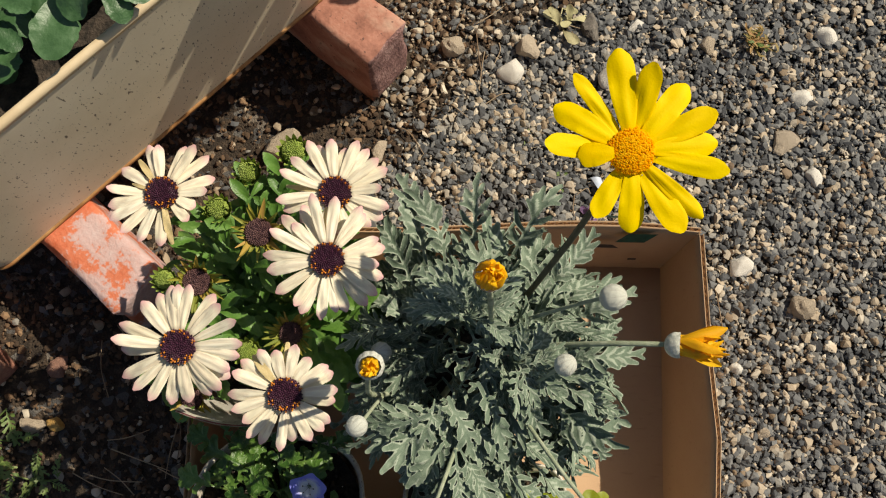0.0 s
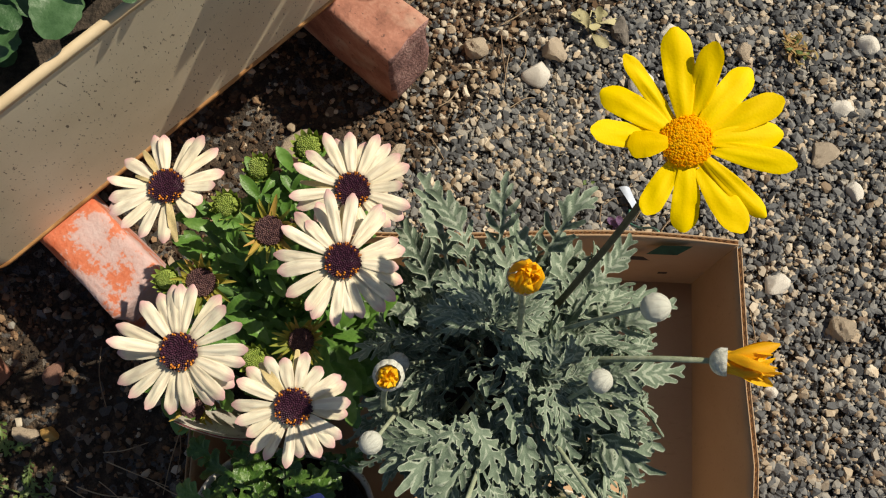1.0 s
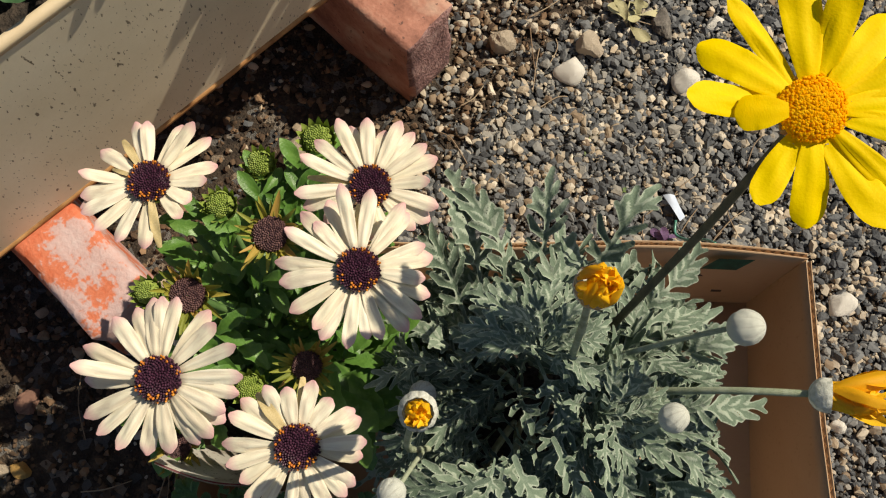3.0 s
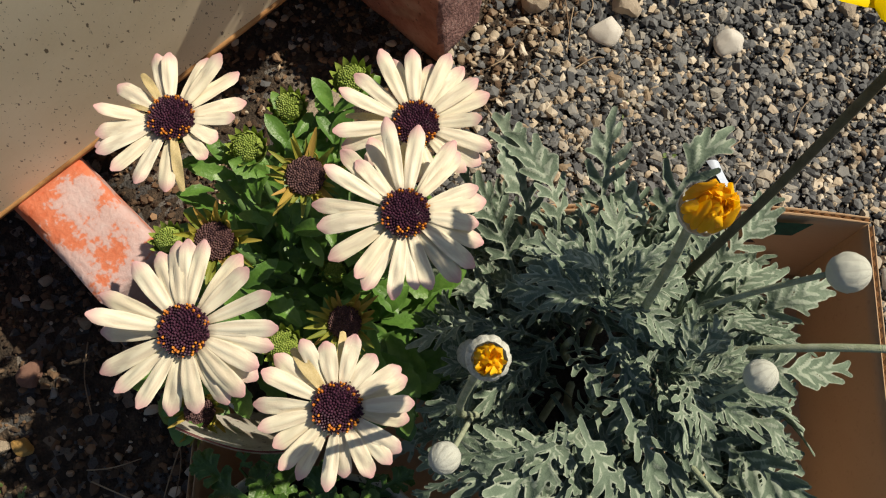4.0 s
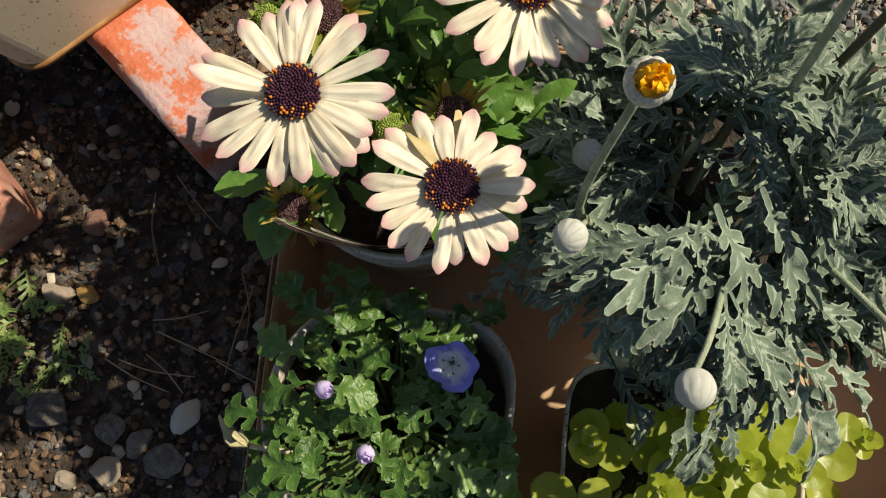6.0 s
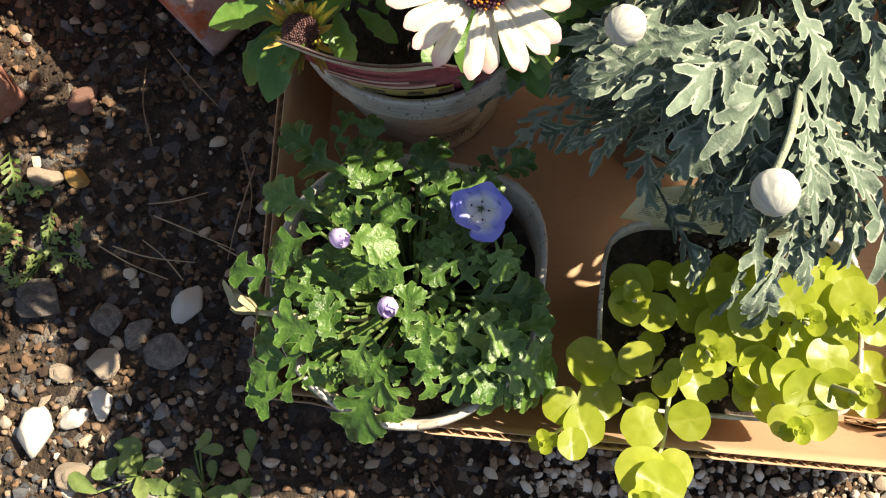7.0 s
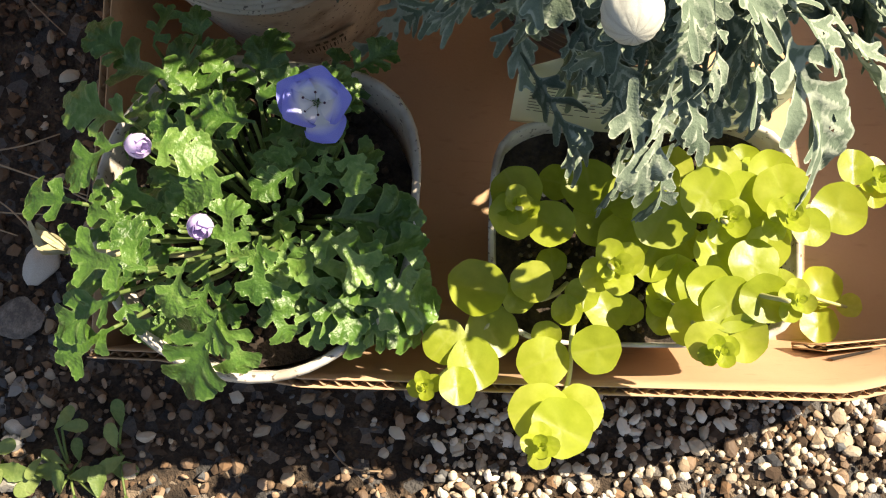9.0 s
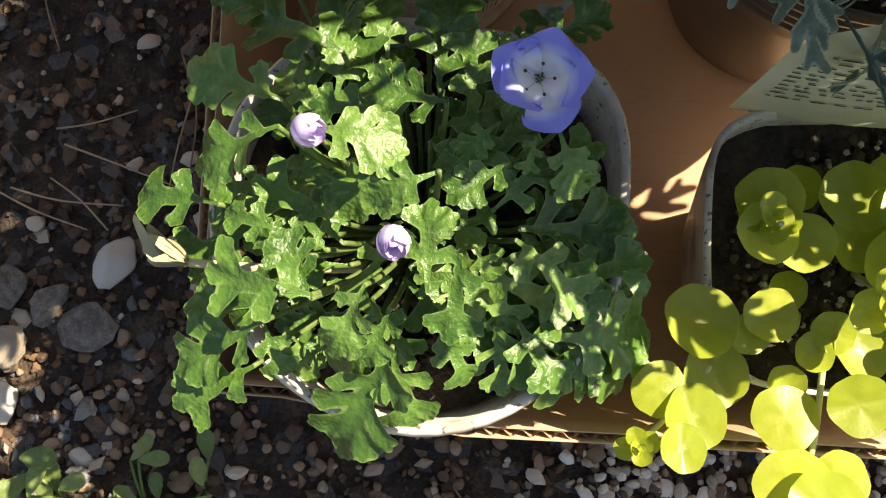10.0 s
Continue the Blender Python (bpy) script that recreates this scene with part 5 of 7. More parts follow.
for az, el in ROSETTES:
    d = Vector((math.cos(radians(az)) * math.cos(radians(el)), math.sin(radians(az)) * math.cos(radians(el)), math.sin(radians(el))))
    top = DOME + Vector((d.x * DR.x, d.y * DR.y, d.z * DR.z))
    axis = (d + Vector((0, 0, 0.75))).normalized()
    low = HEART + Vector((d.x * 0.02, d.y * 0.02, -0.012))
    stem(silver, [low, low.lerp(top, 0.5) + Vector((d.x * 0.008, d.y * 0.008, 0.0)), top], 0.0028, 0.0019, M["wool_stem"])
    f = facing(top, axis, R.uniform(0, 360))
    for i in range(21):
        q = i / 20
        lift = -8 + 66 * q ** 1.2 + R.uniform(-12, 12)
        m = f @ leaf_pose((0, 0, -0.026 + 0.026 * q), i * 137.5 + R.uniform(-14, 14), lift + 16, R.uniform(-55, 55), R.uniform(0.056, 0.082) * (1.0 - 0.52 * q ** 1.6))
        way = m.to_3x3() @ Vector((0, 1, 0))
        tip = m @ Vector((0, 0.9, 0))
        inward = el < 80 and q < 0.75 and way.normalized().xy.dot(d.xy.normalized()) < -0.05
        if inward or (tip.x < -0.006 and 0.040 < tip.y < 0.122 and tip.z > 0.172) or way.z < -0.035 or tip.y < -0.012 or (tip.x < -0.030 and tip.y < 0.02) or (tip.y < 0.02 and tip.z < 0.205) or tip.x > 0.125 or (tip.y < 0.05 and tip.x > 0.0 and tip.z > 0.262) or (tip.x < -0.022 and tip.y < 0.045 and tip.z < 0.25) or (tip.x < -0.055 and tip.y > 0.05 and tip.z > 0.22):
            continue
        hang("leaf", R.choice(SLEAF), silver, m)
# leaves that reach out over the front of the pot
FRONT = [((-0.009, -0.041, 0.262), (-0.006, -0.064, 0.236)), ((0.002, -0.03, 0.268), (0.003, -0.063, 0.236)), ((0.006, -0.035, 0.262), (0.01, -0.054, 0.25)), ((0.012, -0.014, 0.272), (0.021, -0.046, 0.258)), ((0.03, -0.009, 0.262), (0.065, -0.059, 0.215)), ((0.041, -0.024, 0.25), (0.063, -0.04, 0.23)), ((0.021, 0.005, 0.262), (0.059, -0.026, 0.24)), ((0.028, 0.024, 0.262), (0.073, -0.002, 0.24)), ((0.046, 0.005, 0.245), (0.084, -0.03, 0.215)), ((-0.034, 0.01, 0.25), (-0.03, -0.018, 0.21)), ((-0.029, 0.018, 0.25), (-0.04, 0.001, 0.215)),
         ((-0.025, 0.03, 0.292), (-0.05, 0.02, 0.285)), ((-0.027, 0.03, 0.29), (-0.031, 0.016, 0.282))]
FRONT += [((-0.058, 0.018, 0.285), (-0.074, 0.008, 0.272)), ((-0.013, 0.033, 0.285), (-0.017, 0.014, 0.28)), ((-0.015, 0.014, 0.28), (-0.016, 0.001, 0.268)), ((-0.003, 0.035, 0.29), (0.013, 0.005, 0.28)), ((0.016, 0.045, 0.285), (0.034, 0.017, 0.275)), ((0.011, 0.023, 0.28), (0.034, 0.004, 0.27)), ((0.001, 0.008, 0.262), (-0.013, -0.016, 0.245)), ((-0.013, 0.016, 0.24), (-0.011, -0.01, 0.215)), ((-0.002, -0.01, 0.255), (-0.015, -0.023, 0.235)), ((-0.019, 0.004, 0.225), (-0.015, -0.013, 0.195)),
          ((0.030, 0.010, 0.235), (0.050, -0.030, 0.205)), ((0.055, 0.022, 0.228), (0.107, 0.012, 0.21)), ((0.045, 0.012, 0.235), (0.098, -0.008, 0.215))]
for p, q in FRONT:
    p, q = Vector(p), Vector(q)
    short = (p - q).length < 0.036
    leaf_span(p + (p - q) * (0.25 if short else 0.0), q, BROAD if short else SLEAF, R.uniform(-52, -8), 0.95 if short else 0.9)
    if R.random() < 0.5:
        continue
    side = Vector((R.gauss(0, 0.006), R.gauss(0, 0.004), R.uniform(-0.022, -0.006)))
    leaf_span(p.lerp(q, 0.1) + side, p.lerp(q, 0.78) + side * 1.8, BROAD, R.uniform(-55, 10), 1.0)
for i in range(9):
    q = Vector((R.uniform(0.015, 0.075), R.uniform(-0.005, 0.03), R.uniform(0.19, 0.225)))
    leaf_span(q + Vector((R.gauss(-0.01, 0.01), 0.04, R.uniform(-0.01, 0.02))), q, SLEAF, R.uniform(-35, 35), 1.1)
# the thick crown over the front of the pot
for i in range(18):
    q = Vector((R.uniform(-0.036, 0.030), R.uniform(-0.036, 0.008), R.uniform(0.248, 0.284)))
    p = Vector((0.35 * q.x + R.gauss(0.006, 0.006), q.y + R.uniform(0.034, 0.046), q.z + R.uniform(-0.004, 0.010)))
    leaf_span(p, q, SLEAF if i % 2 else BROAD, R.uniform(-55, 5), 1.05)
# the top of the crown, its leaves turned out to the sunny side
for c, axis, n, way in (((0.034, 0.066, 0.272), (0.30, -0.05, 1), 34, (-130, 125)), ((0.056, 0.062, 0.250), (0.45, 0.0, 1), 18, (-50, 90)), ((0.006, 0.094, 0.286), (0.05, 0.15, 1), 26, (-60, 190))):
    f = plate(c, axis)
    for i in range(n):
        u = (i + 0.5) / n
        a = way[0] + (way[1] - way[0]) * ((i * 0.618) % 1.0)
        hang("leaf", R.choice(SLEAF), silver, f @ leaf_pose((0, 0, 0.026 * u - 0.012), a + R.uniform(-9, 9), 6 + 62 * u ** 1.3 + R.uniform(-8, 8), R.uniform(-50, 50), R.uniform(0.046, 0.062) * (1 - 0.42 * u)))
for i in range(12):
    q = Vector((R.uniform(-0.020, 0.022), R.uniform(-0.044, 0.010), R.uniform(0.205, 0.235)))
    leaf_span(q + Vector((R.gauss(0.0, 0.012), R.uniform(0.024, 0.040), R.uniform(0.004, 0.014))), q, SLEAF, R.uniform(-35, 35), 1.05)
# tips at the back and the sides
for p, q in (((-0.022, 0.140, 0.225), (-0.038, 0.196, 0.246)), ((-0.010, 0.140, 0.235), (-0.018, 0.190, 0.25)), ((0.035, 0.140, 0.245), (0.057, 0.182, 0.276)), ((0.010, 0.145, 0.24), (0.012, 0.192, 0.262)), ((-0.03, 0.12, 0.225), (-0.05, 0.165, 0.235)), ((0.07, 0.075, 0.25), (0.118, 0.068, 0.258)), ((0.07, 0.095, 0.25), (0.112, 0.112, 0.27)), ((0.06, 0.12, 0.25), (0.095, 0.150, 0.262)), ((-0.02, 0.06, 0.19), (-0.060, 0.045, 0.175))):
    leaf_span(p, q, SLEAF, R.uniform(-25, 25), 1.15)
# the shaded lower growth between this plant and its neighbour
for i in range(60):
    x, y = R.uniform(-0.060, -0.012), R.uniform(0.088, 0.15)
    hang("leaf", R.choice(SLEAF), silver, leaf_pose((x + 0.02, y, R.uniform(0.13, 0.205)), R.uniform(125, 200), R.uniform(-5, 40), R.uniform(-40, 40), R.uniform(0.040, 0.058)))
for i in range(46):
    x, y = R.uniform(-0.066, -0.022), R.uniform(0.028, 0.096)
    z = R.uniform(0.165, 0.238)
    hang("leaf", R.choice(SLEAF), silver, leaf_pose((x + 0.022, y + 0.008, z), R.uniform(140, 235), R.uniform(-15, 30), R.uniform(-40, 40), R.uniform(0.036, 0.052)))
for i in range(34):
    x, y = R.uniform(-0.072, -0.030), R.uniform(0.046, 0.090)
    hang("leaf", R.choice(SLEAF), silver, leaf_pose((x + 0.018, y + 0.010, R.uniform(0.190, 0.240)), R.uniform(150, 240), R.uniform(-20, 20), R.uniform(-40, 40), R.uniform(0.034, 0.050)))
for i in range(16):
    q = Vector((R.uniform(0.0, 0.040), R.uniform(-0.052, -0.006), R.uniform(0.228, 0.250)))
    leaf_span(q + Vector((R.gauss(-0.004, 0.010), R.uniform(0.028, 0.042), R.uniform(0.006, 0.016))), q, SLEAF, R.uniform(-55, 0), 1.05)
# the high, outward growth towards the daisies
for q in ((-0.050, 0.014, 0.280), (-0.034, 0.010, 0.288), (-0.046, 0.004, 0.274), (-0.020, 0.002, 0.292), (-0.054, 0.016, 0.266), (-0.012, 0.012, 0.286)):
    p = Vector((0.0, 0.044, 0.262)).lerp(Vector(q), 0.12) + Vector((R.gauss(0, 0.005), R.gauss(0, 0.005), R.gauss(0, 0.004)))
    leaf_span(p, q, SLEAF, R.uniform(-25, 25), 1.15)
for i in range(3):
    q = Vector((R.uniform(-0.072, -0.046), R.uniform(0.012, 0.026), R.uniform(0.250, 0.272)))
    leaf_span(Vector((-0.012, 0.040, 0.255)).lerp(q, 0.15), q, SLEAF, R.uniform(-25, 25), 1.1)
# narrow leaves low over the pot's side
NARROW = [strap_leaf(110 + i, 7, 0.20, 0.017, 0.016, 0.18, 58, 0.0, 0.5, 0.1 * i, 0.1, 0.016, 0.004, 0.01, 0.4).mesh("leaf", M["silver"]) for i in range(2)]
for p, q in (((-0.035, 0.086, 0.168), (-0.095, 0.054, 0.134)), ((-0.030, 0.078, 0.160), (-0.086, 0.034, 0.128)), ((-0.030, 0.09, 0.175), (-0.088, 0.075, 0.150))):
    leaf_span(p, q, NARROW, R.uniform(-15, 15), 1.1)

# the wide yellow flower
YPET = [blade(1.0, w, lambda t: 0.40 + 0.60 * math.sin(math.pi / 2 * min(1.0, t / 0.62)) if t < 0.80 else math.sqrt(max(0.06, 1 - ((t - 0.80) / 0.205) ** 2)), 16, 0.1, d, 0, -0.25, wv, 3 * i, -0.16).mesh("petal", M["yellow"]) for i, (w, d, wv) in enumerate(((0.275, 0.35, 0.06), (0.25, 0.1, 0.1), (0.295, 0.5, 0.05), (0.265, -0.2, 0.08)))]
IN, OUT = cushion(0.0110, 0.0040, 620, 0.00110, None, 2, 0.0, 13, 0.55, 0.30)
YAT, YN = Vector((0.0816, 0.1511, 0.4510)), Vector((-0.10, -0.30, 1))
m = plate(YAT, YN)
yhead = hang("flower_head", IN.mesh("flower_head", M["orange_disc"], False), silver, m, "orange domed centre of a yellow flower")
hang("calyx", calyx(0.010, 0.009).mesh("calyx", M["wool"]), yhead, m @ pose(0, 0, -0.0065))
# each petal's way round and its reach from the middle in millimetres
YP = [(6, 43.6), (25, 45.9), (50, 43.9), (76, 45.0), (98, 51.6), (126, 48.2), (148, 45.3), (175, 43.7), (185, 26.5), (242, 37.4), (272, 41.4), (302, 47.7), (317, 48.6), (348, 48.7)]
for i, (a, reach) in enumerate(YP):
    ln = reach * 0.00096 - 0.0085
    wide = (0.72 if a in (126, 317) else 1.12 if a in (25, 98, 302) else 0.98) * 0.0442 / ln
    hang("petal", YPET[i % 4], yhead, m @ pose(0.0085 * math.cos(radians(a)), 0.0085 * math.sin(radians(a)), 0.004 if a == 185 else -0.0012 * (i % 2), 0, 0, a - 90) @ pose(0, 0, 0, 5 + R.uniform(-4, 4), R.uniform(-9, 9)) @ Matrix.Diagonal((ln * wide, ln * 1.03, ln, 1)))
stem(silver, [HEART + Vector((0.008, 0.01, 0.06)), (0.050, 0.118, 0.270), (0.070, 0.138, 0.350), YAT - YN.normalized() * 0.006], 0.0024, 0.0019, M["shaded_stem"])


def wool_bud(radius, seed, reach=1.0):
    """A round woolly bud whose overlapping scales leave furrows that run to its tip."""
    s = Shape()
    n, rows = 60, 22
    vs, uv = [], []
    for j in range(rows + 1):
        q = math.pi * reach * j / rows
        deep = 0.055 * max(0.0, min(1.0, (q - 0.9) / 0.9))
        for k in range(n):
            a = math.tau * k / n
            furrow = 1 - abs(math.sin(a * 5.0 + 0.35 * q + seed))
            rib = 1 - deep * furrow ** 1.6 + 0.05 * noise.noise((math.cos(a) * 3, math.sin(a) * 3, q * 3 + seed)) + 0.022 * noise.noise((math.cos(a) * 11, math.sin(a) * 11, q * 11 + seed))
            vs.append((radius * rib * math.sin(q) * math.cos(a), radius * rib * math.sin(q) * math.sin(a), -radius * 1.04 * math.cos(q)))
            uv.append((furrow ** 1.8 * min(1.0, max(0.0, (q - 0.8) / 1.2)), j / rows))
    fs = [(j * n + k, j * n + (k + 1) % n, (j + 1) * n + (k + 1) % n, (j + 1) * n + k) for j in range(rows) for k in range(n)]
    return s.add(vs, fs, uv)


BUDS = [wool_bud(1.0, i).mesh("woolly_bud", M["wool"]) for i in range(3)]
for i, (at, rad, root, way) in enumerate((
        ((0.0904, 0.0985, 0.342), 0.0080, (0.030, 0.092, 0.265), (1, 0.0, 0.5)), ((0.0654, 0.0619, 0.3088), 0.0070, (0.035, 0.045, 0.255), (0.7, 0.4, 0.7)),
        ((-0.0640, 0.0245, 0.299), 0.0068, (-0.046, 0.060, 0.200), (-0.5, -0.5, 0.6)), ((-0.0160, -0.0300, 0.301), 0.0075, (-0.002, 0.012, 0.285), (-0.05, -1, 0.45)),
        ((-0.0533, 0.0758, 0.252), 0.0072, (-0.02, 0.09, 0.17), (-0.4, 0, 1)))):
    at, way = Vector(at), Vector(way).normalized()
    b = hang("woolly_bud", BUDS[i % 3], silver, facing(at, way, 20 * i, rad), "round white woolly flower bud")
    end = at - way * rad * 0.9
    stem(silver, [root, Vector(root).lerp(end, 0.6) + Vector((0, 0, 0.006)), end], 0.0015, 0.0012, M["wool_stem"])

# half-open yellow buds in woolly cups
GOLD = [blade(1.0, 0.28, lambda t: 0.55 + 0.45 * math.sin(math.pi * min(1, t * 0.9)) if t < 0.85 else 0.6 * math.sqrt(max(0.03, 1 - ((t - 0.85) / 0.155) ** 2)), 9, 0.5, d, 0, 0.3, 0.12, i).mesh("young_petal", M["gold"]) for i, d in enumerate((-0.9, -0.5, -1.3))]


def half_open(at, way, rad, petals, reach, root, spread=18, label="half-open golden bud in a woolly white cup", mid=None, reach_up=0.5, inner=0.6):
    at, way = Vector(at), Vector(way).normalized()
    m = facing(at, way)
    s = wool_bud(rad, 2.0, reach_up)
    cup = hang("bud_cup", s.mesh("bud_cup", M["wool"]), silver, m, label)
    for i in range(petals):
        a = 360 * i / petals + R.uniform(-8, 8)
        ring = rad * inner * (1.0 if i % 2 else 0.55)
        hang("young_petal", R.choice(GOLD), cup, m @ pose(ring * math.cos(radians(a)), ring * math.sin(radians(a)), rad * 0.05, 0, 0, a - 90) @ pose(0, 0, 0, 90 - spread + R.uniform(-10, 10), R.uniform(-25, 25)) @ Matrix.Scale(reach * R.uniform(0.85, 1.1), 4))
    end = at - way * rad * 0.9
    stem(silver, [root, mid or Vector(root).lerp(end, 0.6) + Vector((0, 0, 0.01)), end], 0.0020, 0.0017, M["wool_stem"])
    return cup


half_open((0.0138, 0.0960, 0.418), (0.10, -0.15, 1), 0.0084, 48, 0.0145, (0.022, 0.090, 0.27), 4, reach_up=0.5, inner=0.95)
half_open((-0.0498, 0.0545, 0.375), (0.05, -0.25, 1), 0.0080, 40, 0.0130, (-0.035, 0.055, 0.20), 0, "white woolly bud just opening to yellow", reach_up=0.72, inner=0.66, mid=(-0.058, 0.046, 0.27))
half_open((0.1340, 0.0735, 0.316), (1, -0.10, 0.30), 0.0082, 24, 0.0280, (0.040, 0.080, 0.250), 11, "half-open yellow flower on its side stem", reach_up=0.55, inner=0.8)
# a long stalk that runs down the front of the plant
stem(silver, [(0.040, 0.035, 0.265), (0.062, 0.0, 0.288), (0.085, -0.03, 0.292)], 0.0015, 0.0013, M["wool_stem"])

# ---- blue nemophila ----
NEM = Vector((-0.142, -0.0405, 0.010))
nemo = thing("potted_nemophila", NEM, "white pot of green lobed leaves with one blue flower", "potted plant")
round_pot(nemo, NEM, 0.0692, 0.047, 0.127, M["pot_white"], 0.108, dent=True)
crumbs(nemo, NEM, (0.064, 0.064), 0.1205, 900, 0.0022, M["pot_crumb"], 4, "soil_crumb", "dark crumbs of potting soil")
crumbs(nemo, NEM, (0.062, 0.062), 0.122, 60, 0.0012, M["perlite"], 3)
def lobed_leaf(seed, pairs, droop, curl):
    """A broad hairy leaf on a narrow stalk, cut into rounded lobes that are notched at the end."""
    r = random.Random(seed)
    bones, p, a = [], Vector((0, 0, 0)), r.uniform(-0.06, 0.06)
    spine = [(p, a)]
    for k in range(5):
        q = p + Vector((math.sin(a), math.cos(a), 0)) * 0.165
        bones.append((p, q, (0.024, 0.030, 0.058, 0.088, 0.100)[k], (0.030, 0.058, 0.088, 0.100, 0.092)[k], 0.0))
        p, a = q, a + r.uniform(-0.09, 0.09)
        spine.append((p, a))

    def lobe(at, ang, ln, w, dz):
        way = Vector((math.sin(ang), math.cos(ang), dz))
        end = at + way * ln
        bones.append((at, end, w * 0.70, w * 1.0, r.uniform(-0.12, 0.12)))
        for turn in (-0.95, 0.0, 0.95):
            b = ang + turn + r.uniform(-0.18, 0.18)
            if r.random() < 0.88:
                bones.append((end - way * ln * 0.12, end + Vector((math.sin(b), math.cos(b), dz + r.uniform(-0.2, 0.2))) * w * r.uniform(0.80, 1.15), w * 0.60, w * 0.50, 0.0))

    for n in range(pairs):
        t = 0.34 + 0.40 * n / max(1, pairs - 1) if pairs > 1 else 0.5
        for sg in (-1, 1):
            k = min(4, int((t + r.uniform(-0.03, 0.03)) * 6.0))
            at, a0 = spine[k]
            grow = (0.78, 1.0, 0.95, 0.8)[min(n, 3)] * r.uniform(0.85, 1.12)
            lobe(at, a0 + sg * radians(78 - 30 * t + r.uniform(-8, 8)), 0.27 * grow, 0.078 if pairs > 2 else 0.090, r.uniform(0.0, 0.25))
    for sg in (-1, 1):
        lobe(spine[4][0], spine[4][1] + sg * radians(38 + r.uniform(-5, 5)), 0.21, 0.080, r.uniform(-0.1, 0.15))
    lobe(p, a, 0.09, 0.088, r.uniform(-0.15, 0.1))
    return cut_leaf(bones, 0.019, 0.008, droop, 0.026, curl, seed, 0.40)


NLEAF = [lobed_leaf(70 + i, n, d, c).mesh("leaf", M["nemo_leaf"]) for i, (n, d, c) in enumerate(((2, 0.5, 0.05), (2, 0.35, -0.06), (3, 0.55, 0.03), (2, 0.6, -0.03), (3, 0.45, 0.06), (2, 0.5, -0.08), (3, 0.4, 0.0)))]
R = random.Random(17)


def nemo_leaf(x, y, z, az, el, k, roll=12):
    """A leaf that springs at x, y, z and reaches k metres the way az, el, on its own stalk."""
    hang("leaf", R.choice(NLEAF), nemo, leaf_pose((x, y, z), az, el + 13, R.uniform(-roll, roll), k * 1.0))
    root, at = NEM + Vector((0.35 * (x - NEM.x), 0.35 * (y - NEM.y), 0.108)), Vector((x, y, z))
    stem(nemo, [root, root.lerp(at, 0.7) - Vector((0, 0, 0.006)), at], 0.0011, 0.0008, M["nemo_stem"], n=6)


# where each leaf springs, its way and tilt in degrees, and its length
CROWN_LEAVES = [
    (-0.169, -0.031, 0.197, 350, -4, 0.027), (-0.178, -0.030, 0.192, 200, -24, 0.029), (-0.182, -0.016, 0.172, 163, -7, 0.031), (-0.197, -0.049, 0.178, 165, -18, 0.027), (-0.178, -0.057, 0.182, 155, -13, 0.018), (-0.167, -0.075, 0.190, 173, -11, 0.031), (-0.167, -0.076, 0.190, 118, -5, 0.021), (-0.153, -0.072, 0.190, 245, -21, 0.022), (-0.147, -0.078, 0.182, 247, -33, 0.018), (-0.147, -0.088, 0.170, 241, -36, 0.041), (-0.185, -0.082, 0.172, 207, -24, 0.030), (-0.187, -0.094, 0.166, 205, -23, 0.028), (-0.184, -0.081, 0.168, 283, -27, 0.018)]
LEAVES_B = [
    (-0.183, -0.075, 0.160, 179, -23, 0.031), (-0.128, -0.063, 0.186, 262, -25, 0.024), (-0.126, -0.068, 0.184, 185, -15, 0.015), (-0.129, -0.076, 0.180, 26, -21, 0.011), (-0.133, -0.081, 0.152, 296, -30, 0.022), (-0.116, -0.037, 0.186, 215, -6, 0.019), (-0.134, -0.043, 0.199, 203, -19, 0.022), (-0.133, -0.019, 0.182, 169, -14, 0.025), (-0.101, -0.024, 0.175, 294, -27, 0.022), (-0.107, -0.026, 0.172, 257, -21, 0.011), (-0.118, -0.021, 0.170, 227, -15, 0.016), (-0.110, -0.049, 0.150, 2, -24, 0.040), (-0.122, -0.063, 0.158, 340, -28, 0.035)]
LEAVES_C = [
    (-0.102, -0.082, 0.146, 4, -28, 0.042), (-0.117, -0.080, 0.150, 320, -30, 0.036), (-0.093, -0.076, 0.140, 27, -25, 0.028), (-0.098, -0.082, 0.140, 333, -30, 0.032), (-0.165, 0.000, 0.168, 157, -9, 0.033), (-0.152, 0.001, 0.160, 102, -10, 0.024), (-0.136, -0.007, 0.158, 88, 3, 0.033), (-0.102, 0.012, 0.150, 29, 0, 0.022), (-0.173, -0.018, 0.168, 138, -13, 0.018), (-0.184, 0.011, 0.160, 145, 4, 0.028), (-0.181, 0.021, 0.158, 68, 6, 0.018), (-0.161, 0.016, 0.156, 102, 11, 0.021), (-0.111, 0.008, 0.150, 63, 0, 0.015)]
LEAVES_D = [
    (-0.136, -0.073, 0.196, 90, 10, 0.023), (-0.135, -0.061, 0.186, 59, 17, 0.007), (-0.152, -0.023, 0.186, 172, -12, 0.019), (-0.124, -0.058, 0.170, 296, -44, 0.014), (-0.170, -0.063, 0.178, 161, -6, 0.018), (-0.166, -0.061, 0.176, 120, -15, 0.015), (-0.162, -0.058, 0.170, 139, -11, 0.025), (-0.132, -0.053, 0.165, 20, -18, 0.016), (-0.138, -0.027, 0.168, 320, -10, 0.017), (-0.150, -0.034, 0.178, 234, -21, 0.023), (-0.093, -0.057, 0.145, 356, -38, 0.016), (-0.161, -0.095, 0.150, 128, 0, 0.011), (-0.179, -0.085, 0.150, 327, -23, 0.013)]
